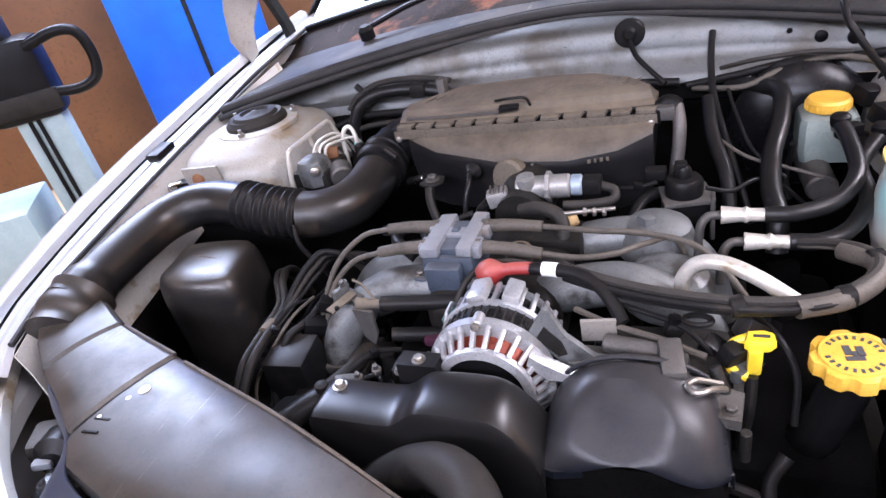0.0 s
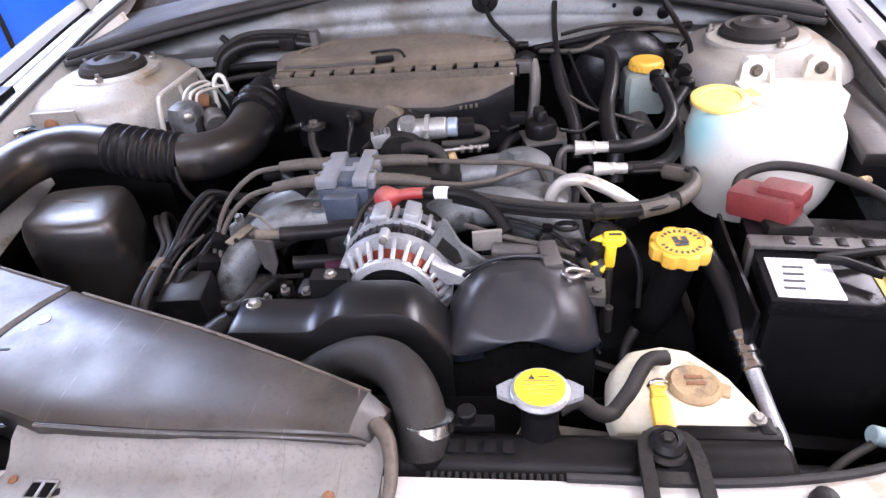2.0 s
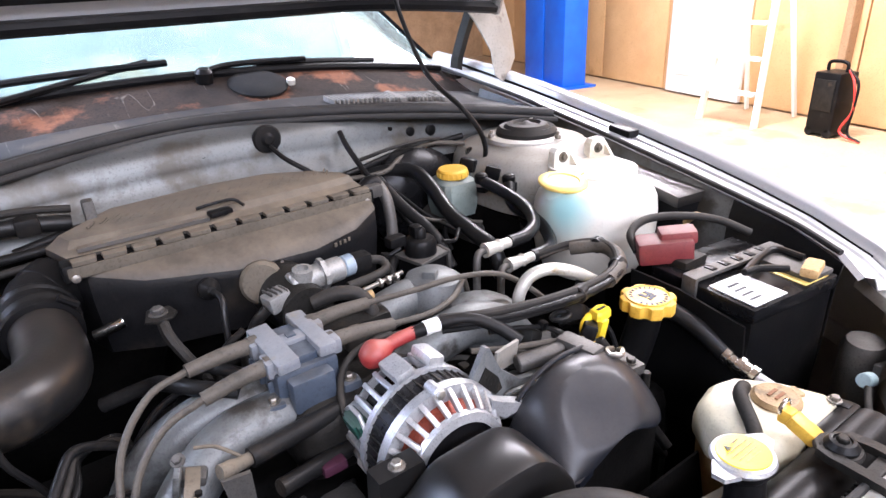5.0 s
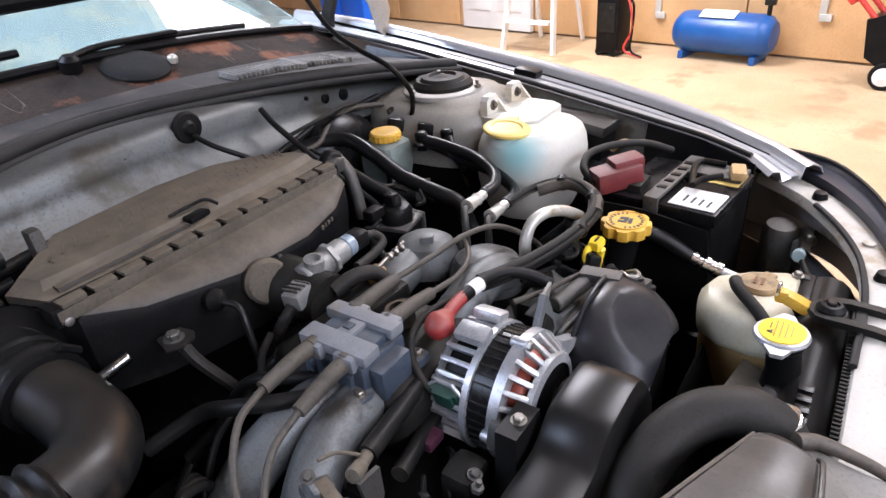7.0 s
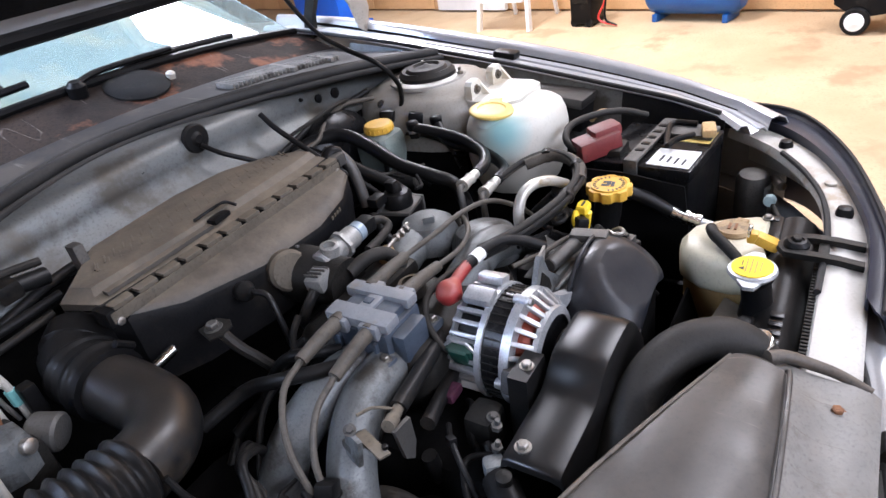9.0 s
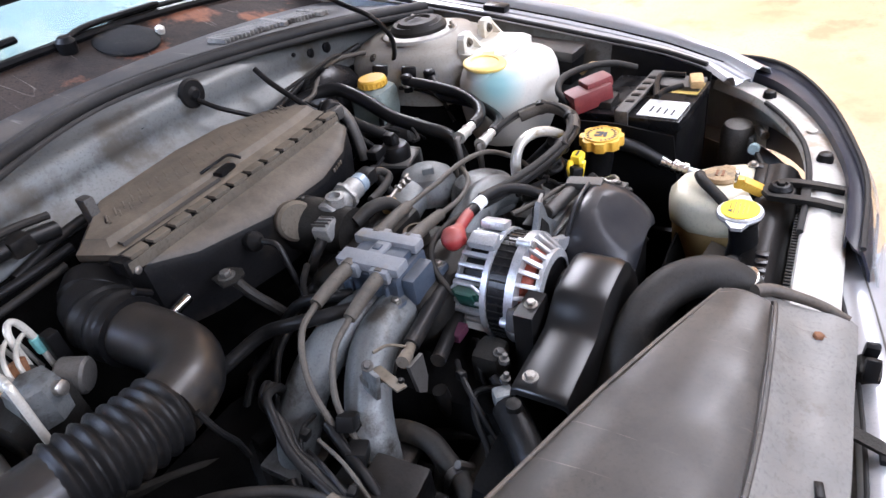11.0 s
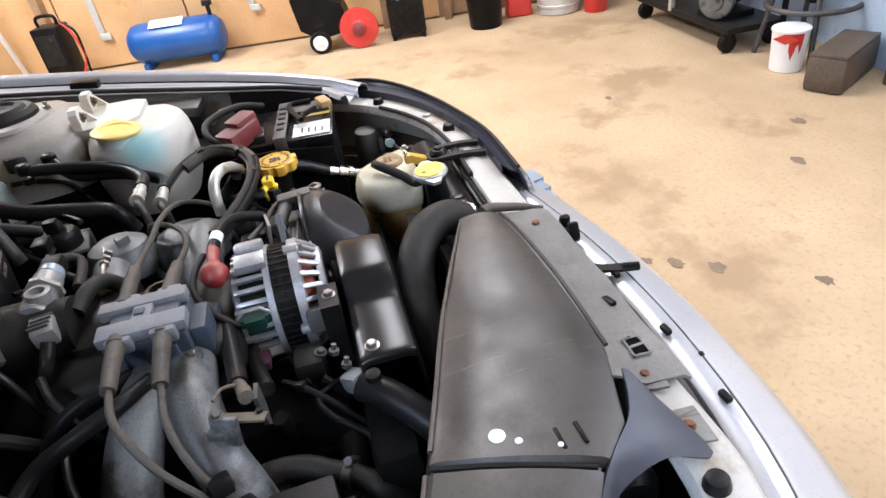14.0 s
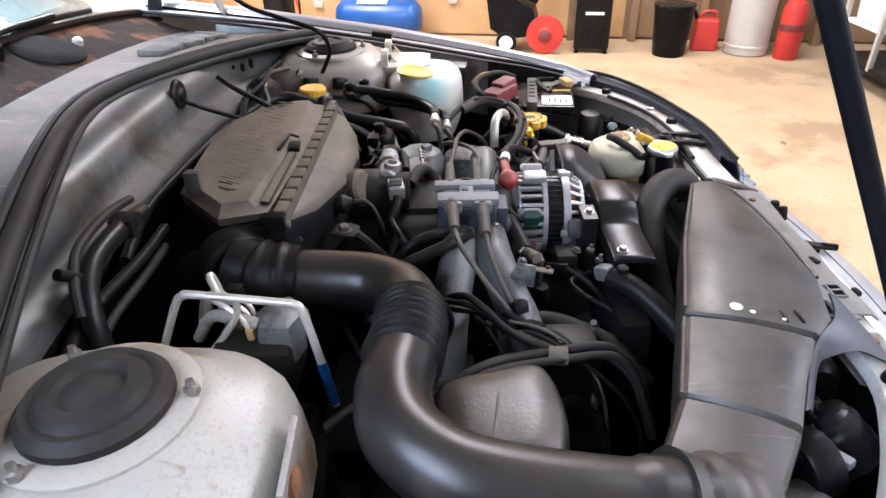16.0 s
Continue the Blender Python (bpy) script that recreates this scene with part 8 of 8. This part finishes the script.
part("crimp_rail", rbox((0.19, -0.7235, 0.793), (0.215, 0.004, 0.008), 0.001), DARK_STEEL, rad)
for k in range(4):
    part("moulded_mark", rbox((0.105 + 0.016 * k, -0.688, 0.7995), (0.01, 0.014, 0.002), 0.0006), BLACK_GLOSS, rad)
hose(rad, [(-0.158, -0.492, 0.785), (-0.185, -0.52, 0.782), (-0.22, -0.552, 0.765), (-0.26, -0.59, 0.73)], 0.0165, RUBBER, "lower_hose")
part("hose_joint", rbox((-0.152, -0.486, 0.788), (0.026, 0.022, 0.022), 0.006, (0, 20, 40)), CAST, rad)

# ---- coolant overflow bottle ----
cb = thing("coolant_bottle", (0.32, -0.61, 0.5), "yellowed translucent coolant bottle with a grubby cap", "coolant bottle")
def cb_ring(z, k):
    pts = [(0.246, -0.625), (0.25, -0.585), (0.272, -0.556), (0.305, -0.548), (0.335, -0.556), (0.37, -0.60), (0.388, -0.645), (0.386, -0.66), (0.34, -0.662), (0.28, -0.66), (0.252, -0.65)]
    return [Vector((0.315 + (x - 0.315) * k, -0.605 + (y + 0.605) * k, z)) for x, y in pts]
part("bottle", loft([cb_ring(0.742, 0.9), cb_ring(0.748, 0.97), cb_ring(0.756, 1.0), cb_ring(0.772, 1.0), cb_ring(0.786, 0.95), cb_ring(0.795, 0.82), cb_ring(0.798, 0.5)]), RESERVOIR, cb, "", 40)
part("lower_bottle", loft([cb_ring(0.50, 0.75), cb_ring(0.62, 0.85), cb_ring(0.70, 0.88), cb_ring(0.744, 0.91)]), AMBER, cb, "stained amber lower part", 40)
ccap = part("cap", lathe((0.326, -0.613, 0.792), (0, 0, 1), [(0.023, 0), (0.025, 0.003), (0.025, 0.008), (0.021, 0.012), (0.017, 0.0105), (0.006, 0.012)], 28), TAN_CAP, cb, "grubby tan cap")
part("cap_tab", rbox((0.351, -0.620, 0.799), (0.012, 0.016, 0.005), 0.002, (0, 0, -20)), TAN_CAP, ccap)
for k in range(2):
    part("writing_bar", rbox((0.326, -0.608 - 0.008 * k, 0.8045), (0.016, 0.0035, 0.001), 0), RUST, ccap)
part("carrier", rbox((0.345, -0.662, 0.782), (0.09, 0.016, 0.022), 0.004), BLACK_PLASTIC, cb)
part("carrier_post", rbox((0.378, -0.655, 0.775), (0.014, 0.02, 0.04), 0.004), BLACK_PLASTIC, cb)
bolt((0.372, -0.65, 0.797), (0, 0, 1), 0.005, cb)

# radiator stay with rubber bush, yellow clip
ls = thing("radiator_stay", (0.283, -0.70, 0.79), "black radiator stay with a rubber bush and bolt", "bracket")
for q in (-1, 1):
    part("leg", loft([[Vector((0.285 + q * x + dx, y, z + dz)) for dx, dz in ((-0.0055, -0.004), (0.0055, -0.004), (0.0055, 0.004), (-0.0055, 0.004))] for x, y, z in ((0.012, -0.678, 0.808), (0.019, -0.69, 0.811), (0.021, -0.71, 0.812), (0.021, -0.735, 0.811), (0.022, -0.765, 0.807))]), DARK_STEEL, ls)
part("eye_plate", lathe((0.285, -0.690, 0.806), (0, 0, 1), [(0.020, 0), (0.021, 0.003), (0.019, 0.006), (0.012, 0.0065)], 24), DARK_STEEL, ls)
part("web", rbox((0.285, -0.722, 0.808), (0.036, 0.012, 0.005), 0.002), DARK_STEEL, ls)
part("bush", lathe((0.284, -0.692, 0.811), (0, 0, 1), [(0.0145, 0), (0.015, 0.005), (0.011, 0.010), (0.008, 0.0105), (0.007, 0.008), (0.003, 0.009)], 24), RUBBER, ls)
bolt((0.284, -0.692, 0.819), (0, 0, 1), 0.0055, ls, DARK_STEEL)
yc = thing("yellow_clip", (0.287, -0.655, 0.80), "yellow plastic hose clip on the radiator stay", "clip")
part("clip", rbox((0.287, -0.659, 0.810), (0.018, 0.03, 0.014), 0.004, (25, 0, 4)), YELLOW, yc)
part("clip_head", rbox((0.286, -0.642, 0.816), (0.014, 0.014, 0.016), 0.004), YELLOW, yc)
part("clip_ring", tube([(0.286 + 0.008 * math.cos(a), -0.638, 0.824 + 0.007 * math.sin(a)) for a in (2 * math.pi * k / 10 for k in range(11))], 0.0022, 8, smooth=False), CHROME, yc)

# horn or motor by the right lamp
hn_ = thing("horn", (0.51, -0.6, 0.72), "grey cylindrical horn behind the headlamp", "horn")
part("body", lathe((0.575, -0.603, 0.67), (-0.05, -0.02, 1), [(0.022, 0), (0.026, 0.004), (0.027, 0.085), (0.022, 0.096), (0.012, 0.098)], 22), DULL_CAST, hn_)
part("bracket", rbox((0.575, -0.63, 0.735), (0.05, 0.01, 0.03), 0.003), CAST, hn_)
part("pale_fitting", rod((0.50, -0.640, 0.758), (0.478, -0.640, 0.766), 0.009, 14), TEAL, hn_, "pale green end fitting")
part("lamp_fitting", rod((0.59, -0.635, 0.75), (0.55, -0.650, 0.756), 0.008, 12), STEEL, hn_)
hose(hn_, [(0.48, -0.645, 0.76), (0.45, -0.66, 0.752), (0.42, -0.68, 0.74)], 0.004, GREY_HOSE, "wire")
# ---- hydraulic block with bright pipes by the left tower ----
ab = thing("brake_modulator", (-0.39, -0.08, 0.80), "cast brake modulator block with bright bent pipes", "brake modulator")
part("block", rbox((-0.39, -0.07, 0.85), (0.07, 0.08, 0.06), 0.008), DARK_STEEL, ab)
part("motor", rod((-0.352, -0.07, 0.868), (-0.335, -0.095, 0.862), 0.020, 22), DULL_CAST, ab)
part("frame_bar", tube([(-0.390, 0.034, 0.855), (-0.391, 0.004, 0.918), (-0.3915, -0.006, 0.929), (-0.393, -0.018, 0.9315), (-0.402, -0.105, 0.9275), (-0.4035, -0.118, 0.926), (-0.405, -0.126, 0.918), (-0.409, -0.136, 0.865), (-0.412, -0.146, 0.80)], 0.0042, 12), PIPE, ab, "bright bent frame bar")
part("frame_brace", tube([(-0.398, -0.062, 0.929), (-0.40, -0.055, 0.905), (-0.40, -0.022, 0.861), (-0.40, -0.01, 0.84)], 0.0036, 10), PIPE, ab)
part("blue_tape", tube([(-0.4095, -0.1375, 0.857), (-0.4120, -0.1455, 0.803)], 0.0052, 12), TANK_PAINT, ab, "blue marking tape")
part("valve_block", loft([[Vector((x * k - 0.384, y * k - 0.092, z)) for x, y in ((-0.024, -0.018), (0.0, -0.026), (0.022, -0.016), (0.024, 0.012), (0.004, 0.024), (-0.022, 0.014))] for z, k in ((0.855, 1.0), (0.884, 1.05), (0.898, 0.92), (0.903, 0.6))]), CAST, ab, "pale cast valve block")
part("valve_screw", lathe((-0.372, -0.110, 0.886), (0.4, -1, 0.1), [(0.008, 0), (0.008, 0.010), (0.005, 0.012)], 12), STEEL, ab)
part("valve_spout", tube([(-0.392, -0.075, 0.893), (-0.388, -0.045, 0.900), (-0.376, -0.02, 0.890), (-0.372, 0.0, 0.86)], 0.0065, 12), DUSTY_SHADED_PAINT, ab)
for k in (0, 1, 2):
    part("brake_pipe", tube([(-0.398 + 0.011 * k, -0.068, 0.885), (-0.396 + 0.012 * k, -0.060, 0.905), (-0.384 + 0.013 * k, -0.035, 0.915 - 0.005 * k), (-0.366 + 0.014 * k, -0.012, 0.905 - 0.004 * k), (-0.350 + 0.012 * k, 0.01, 0.84)], 0.0026, 8), PIPE, ab)
    part("pipe_nut", rod((-0.398 + 0.011 * k, -0.068, 0.880), (-0.398 + 0.011 * k, -0.0675, 0.892), 0.005, 6), CORRODED, ab)
part("loop_pipe", tube([(-0.358, -0.03, 0.85), (-0.357, -0.025, 0.905), (-0.350, -0.018, 0.921), (-0.341, -0.016, 0.918), (-0.336, -0.018, 0.895), (-0.335, -0.02, 0.85)], 0.004, 10), PIPE, ab)
part("teal_plug", rod((-0.3360, -0.018, 0.872), (-0.3365, -0.0178, 0.893), 0.0058, 10), TEAL_PLUG, ab, "teal plastic sleeve")
part("plug", rbox((-0.326, -0.03, 0.875), (0.016, 0.018, 0.04), 0.004), BLACK_PLASTIC, ab)
part("brown_bracket", rbox((-0.374, -0.048, 0.885), (0.022, 0.008, 0.03), 0.002, (0, 12, 20)), RUST, ab, "rusty brown bracket")
# plate and plug on the front of the left tower
tp = thing("tower_plate", (-0.55, -0.14, 0.86), "grey plate and wiring clip on the strut tower", "bracket")
# beige-brown plate: its shadow is put into the colour
part("plate", rbox((-0.577, -0.147, 0.895), (0.075, 0.006, 0.05), 0.003, (8, 0, 4)), DUSTY_SHADED_PAINT, tp)
part("boss", lathe((-0.585, -0.15, 0.897), (0, -1, 0.1), [(0.012, 0), (0.011, 0.006), (0.005, 0.008)], 14), RUST, tp)
part("plug", rbox((-0.632, -0.14, 0.88), (0.03, 0.02, 0.022), 0.004), BLACK_PLASTIC, tp)
hose(tp, [(-0.632, -0.148, 0.89), (-0.64, -0.17, 0.892), (-0.62, -0.18, 0.875), (-0.60, -0.17, 0.85)], 0.0035, CHROME, "wire")
# black hoses behind the left tower along the firewall
fl = thing("firewall_hoses", (-0.3, 0.13, 0.88), "black hose and duct along the firewall", "hoses")
hose(fl, [(-0.205, 0.115, 0.925), (-0.25, 0.112, 0.934), (-0.292, 0.11, 0.938), (-0.335, 0.108, 0.936), (-0.367, 0.102, 0.926), (-0.386, 0.095, 0.909), (-0.40, 0.088, 0.87), (-0.41, 0.08, 0.78)], 0.0115, HOSE)
part("hose_trim", tube([(-0.200, 0.128, 0.941), (-0.25, 0.127, 0.950), (-0.30, 0.124, 0.953), (-0.345, 0.118, 0.950), (-0.382, 0.105, 0.934), (-0.402, 0.096, 0.912)], 0.0055, 10), OLD_HOSE, fl, "dusty grey strip")
hose(fl, [(-0.21, 0.09, 0.905), (-0.28, 0.092, 0.902), (-0.355, 0.105, 0.897), (-0.41, 0.108, 0.888), (-0.46, 0.10, 0.875)], 0.0065, RUBBER)
hose(fl, [(-0.23, 0.085, 0.890), (-0.29, 0.086, 0.886), (-0.36, 0.092, 0.880), (-0.42, 0.09, 0.868)], 0.0055, OLD_HOSE)
hose(fl, [(-0.385, 0.115, 0.952), (-0.368, 0.108, 0.936), (-0.362, 0.10, 0.915)], 0.0062, RUBBER, "stub")
part("bracket", rbox((-0.184, 0.05, 0.945), (0.014, 0.02, 0.05), 0.003), DULL_CAST, fl)
part("clip_block", rbox((-0.255, 0.11, 0.935), (0.03, 0.03, 0.025), 0.006), BLACK_PLASTIC, fl)
part("rod_end", rod((-0.225, -0.075, 0.84), (-0.19, -0.085, 0.852), 0.007), CHROME, fl)
# dark pipework low in the middle and the front left
lo = thing("lower_pipework", (0.0, -0.4, 0.6), "dark hoses and fittings low round the engine", "pipework")
random.seed(11)
for k in range(26):
    x, y = random.uniform(-0.34, 0.34), random.uniform(-0.46, -0.1)
    z = random.uniform(0.645, 0.70)
    dx, dy = random.uniform(-0.16, 0.16), random.uniform(-0.14, 0.14)
    hose(lo, [(x - dx, y - dy, 0.62), (x - dx * 0.7, y - dy * 0.7, z - 0.01), (x, y, z + random.uniform(0.0, 0.02)), (x + dx * 0.7, y + dy * 0.7, z - 0.015), (x + dx, y + dy, 0.60)], random.uniform(0.0045, 0.011), (RUBBER, OLD_HOSE, HOSE)[k % 3], "hose", 8, 5)
for k in range(22):
    x, y, h = random.uniform(-0.3, 0.34), random.uniform(-0.46, -0.12), random.uniform(0.02, 0.04)
    part("fitting", rbox((x, y, 0.695 + h / 2), (random.uniform(0.02, 0.045), random.uniform(0.015, 0.03), h), 0.005, (0, 0, random.uniform(-20, 20))), (DARK_STEEL, BLACK_PLASTIC, DEEP)[k % 3], lo)
hose(lo, [(-0.185, -0.33, 0.70), (-0.194, -0.375, 0.735), (-0.197, -0.412, 0.738), (-0.213, -0.444, 0.735), (-0.229, -0.471, 0.732), (-0.246, -0.492, 0.725), (-0.26, -0.53, 0.68)], 0.0125, OLD_HOSE, "coolant_hose", 14)
clamp((-0.222, -0.459, 0.7335), (-0.5, -0.85, 0), 0.0128, lo, DULL_CAST)
hose(lo, [(-0.113, -0.475, 0.762), (-0.136, -0.443, 0.764), (-0.166, -0.456, 0.76), (-0.197, -0.486, 0.757), (-0.232, -0.50, 0.75), (-0.25, -0.52, 0.70)], 0.0036, RUBBER, "thin_hose")
part("drain_hose", tube([(-0.11, -0.45, 0.765), (-0.12, -0.47, 0.75), (-0.115, -0.49, 0.72), (-0.09, -0.50, 0.68)], 0.006, 10), RUBBER, lo)
part("thermostat_housing", rbox((-0.09, -0.44, 0.765), (0.04, 0.035, 0.05), 0.01), DARK_STEEL, lo)
bolt((-0.095, -0.455, 0.79), (0, -0.3, 1), 0.005, lo, DULL_CAST)
# near-black sheet across the gap, its colour stands for the shade there
part("lower_dark_sheet", sheet([[Vector((x, -0.57, 0.73)), Vector((x, -0.6, 0.66)), Vector((x, -0.65, 0.6))] for x in (-0.4, -0.2, 0.0, 0.2, 0.4)], 0.004), DEEP, lo)
# left lamp area and small fittings at the front left corner
lc = thing("lamp_plug", (-0.46, -0.64, 0.78), "pale lamp socket and wiring behind the headlamp", "lamp socket")
part("socket", lathe((-0.475, -0.605, 0.77), (0.3, -1, 0.1), [(0.03, 0), (0.034, 0.006), (0.034, 0.03), (0.02, 0.04)], 20), BLACK_PLASTIC, lc)
part("grey_block", rbox((-0.52, -0.60, 0.76), (0.06, 0.05, 0.03), 0.008, (0, 10, 30)), DULL_CAST, lc)
part("white_plug", rbox((-0.474, -0.648, 0.782), (0.022, 0.012, 0.010), 0.003, (0, 10, 30)), COIL_TOP, lc)
part("bulb_cap", lathe((-0.425, -0.672, 0.76), (0.35, 0.55, 0.6), [(0.034, -0.03), (0.034, 0.012), (0.030, 0.016), (0.030, 0.024), (0.02, 0.03), (0.012, 0.031)], 26), BLACK_GLOSS, lc)
for k in range(5):
    part("cap_rib", rod((-0.425 + 0.012 * (k - 2), -0.652 - 0.008 * (k - 2), 0.778), (-0.420 + 0.012 * (k - 2), -0.644 - 0.008 * (k - 2), 0.786), 0.0025, 8), BLACK_PLASTIC, lc)
hose(lc, [(-0.48, -0.60, 0.79), (-0.44, -0.61, 0.80), (-0.41, -0.63, 0.795), (-0.40, -0.66, 0.78)], 0.005, RUBBER, "wire")
part("black_tube", tube([(-0.46, -0.60, 0.775), (-0.475, -0.63, 0.772), (-0.46, -0.66, 0.765), (-0.43, -0.68, 0.75)], 0.006, 10), RUBBER, lc)
# cold air catch at the right of the bumper
hc = thing("bonnet_catch", (0.02, -0.80, 0.75), "black bonnet catch with lever ahead of the panel", "bonnet catch")
part("body", rbox((0.015, -0.795, 0.768), (0.03, 0.024, 0.04), 0.007, (20, 0, 0)), DARK_STEEL, hc)
part("jaw", rbox((0.0, -0.80, 0.795), (0.010, 0.014, 0.024), 0.004, (0, 20, 0)), BLACK_PLASTIC, hc)
part("jaw", rbox((0.03, -0.80, 0.79), (0.010, 0.014, 0.026), 0.004, (0, -12, 0)), BLACK_PLASTIC, hc)
part("lever", loft([[Vector((x + dx, y, z + dz)) for dx, dz in ((-0.007, -0.002), (0.007, -0.002), (0.007, 0.002), (-0.007, 0.002))] for x, y, z in ((-0.072, -0.768, 0.786), (-0.078, -0.79, 0.789), (-0.084, -0.812, 0.786), (-0.09, -0.836, 0.786))]), DARK_STEEL, hc, "flat black release lever")
part("lever_tip", tube([(-0.087, -0.822, 0.786), (-0.092, -0.842, 0.786)], 0.0055, 10), BLACK_PLASTIC, hc)

# thin wires and vacuum lines over the dark gaps
wires = thing("engine_wires", (-0.25, -0.3, 0.76), "thin black and grey wires between the engine fittings", "wiring")
for pts, r, m_ in (
        ([(-0.285, -0.33, 0.79), (-0.30, -0.37, 0.80), (-0.318, -0.42, 0.775), (-0.335, -0.47, 0.735), (-0.345, -0.50, 0.68), (-0.35, -0.51, 0.60)], 0.0026, RUBBER),
        ([(-0.275, -0.34, 0.80), (-0.288, -0.385, 0.795), (-0.308, -0.43, 0.765), (-0.33, -0.455, 0.72), (-0.34, -0.47, 0.62)], 0.0022, LEAD),
        ([(-0.24, -0.30, 0.78), (-0.27, -0.31, 0.79), (-0.30, -0.33, 0.77), (-0.32, -0.35, 0.72)], 0.003, RUBBER),
        ([(-0.13, -0.20, 0.80), (-0.16, -0.21, 0.81), (-0.20, -0.22, 0.80), (-0.24, -0.24, 0.76), (-0.27, -0.26, 0.70)], 0.004, HOSE),
        ([(-0.08, -0.18, 0.84), (-0.11, -0.195, 0.83), (-0.13, -0.22, 0.80), (-0.14, -0.25, 0.76)], 0.0045, RUBBER),
        ([(0.07, -0.12, 0.86), (0.10, -0.13, 0.85), (0.14, -0.135, 0.85), (0.17, -0.14, 0.86)], 0.003, RUBBER),
        ([(0.23, -0.16, 0.86), (0.26, -0.15, 0.85), (0.29, -0.12, 0.85), (0.32, -0.10, 0.83), (0.35, -0.10, 0.80)], 0.003, RUBBER),
        ([(0.24, -0.02, 0.87), (0.28, -0.05, 0.85), (0.33, -0.07, 0.84), (0.37, -0.08, 0.83)], 0.0026, LEAD),
        ([(0.26, 0.08, 0.90), (0.27, 0.03, 0.88), (0.29, -0.03, 0.85), (0.33, -0.06, 0.82)], 0.0028, RUBBER),
        ([(0.41, -0.02, 0.87), (0.43, -0.05, 0.86), (0.44, -0.09, 0.84), (0.43, -0.12, 0.80)], 0.004, HOSE),
        ([(0.13, -0.385, 0.85), (0.17, -0.395, 0.845), (0.21, -0.40, 0.83), (0.24, -0.41, 0.80)], 0.003, RUBBER),
        ([(0.10, -0.39, 0.84), (0.14, -0.41, 0.838), (0.19, -0.42, 0.83), (0.23, -0.435, 0.825)], 0.0035, LEAD),
        ([(0.26, -0.36, 0.83), (0.29, -0.385, 0.82), (0.31, -0.41, 0.79), (0.31, -0.43, 0.74)], 0.0035, RUBBER),
        ([(-0.06, -0.40, 0.76), (-0.08, -0.42, 0.78), (-0.105, -0.43, 0.775), (-0.12, -0.45, 0.74)], 0.003, RUBBER),
        ([(-0.115, -0.41, 0.78), (-0.14, -0.43, 0.79), (-0.165, -0.46, 0.78), (-0.18, -0.49, 0.75)], 0.0032, RUBBER)):
    part("wire", tube(pts, r, 8, 6), m_, wires)
for x, y, z, a in ((-0.305, -0.40, 0.788, 20), (-0.318, -0.425, 0.768, 40), (-0.27, -0.315, 0.79, 10), (0.145, -0.136, 0.853, 5), (0.20, -0.398, 0.838, 15), (-0.14, -0.43, 0.79, 60)):
    part("wire_clip", rbox((x, y, z), (0.012, 0.009, 0.010), 0.002, (10, 15, a)), BLACK_PLASTIC, wires)
for x, y, z in ((-0.115, -0.47, 0.80), (-0.135, -0.48, 0.795)):
    part("stud_nut", lathe((x, y, z), (0.1, -0.2, 1), [(0.006, 0), (0.006, 0.005), (0.003, 0.006), (0.003, 0.012)], 6), DULL_CAST, wires)
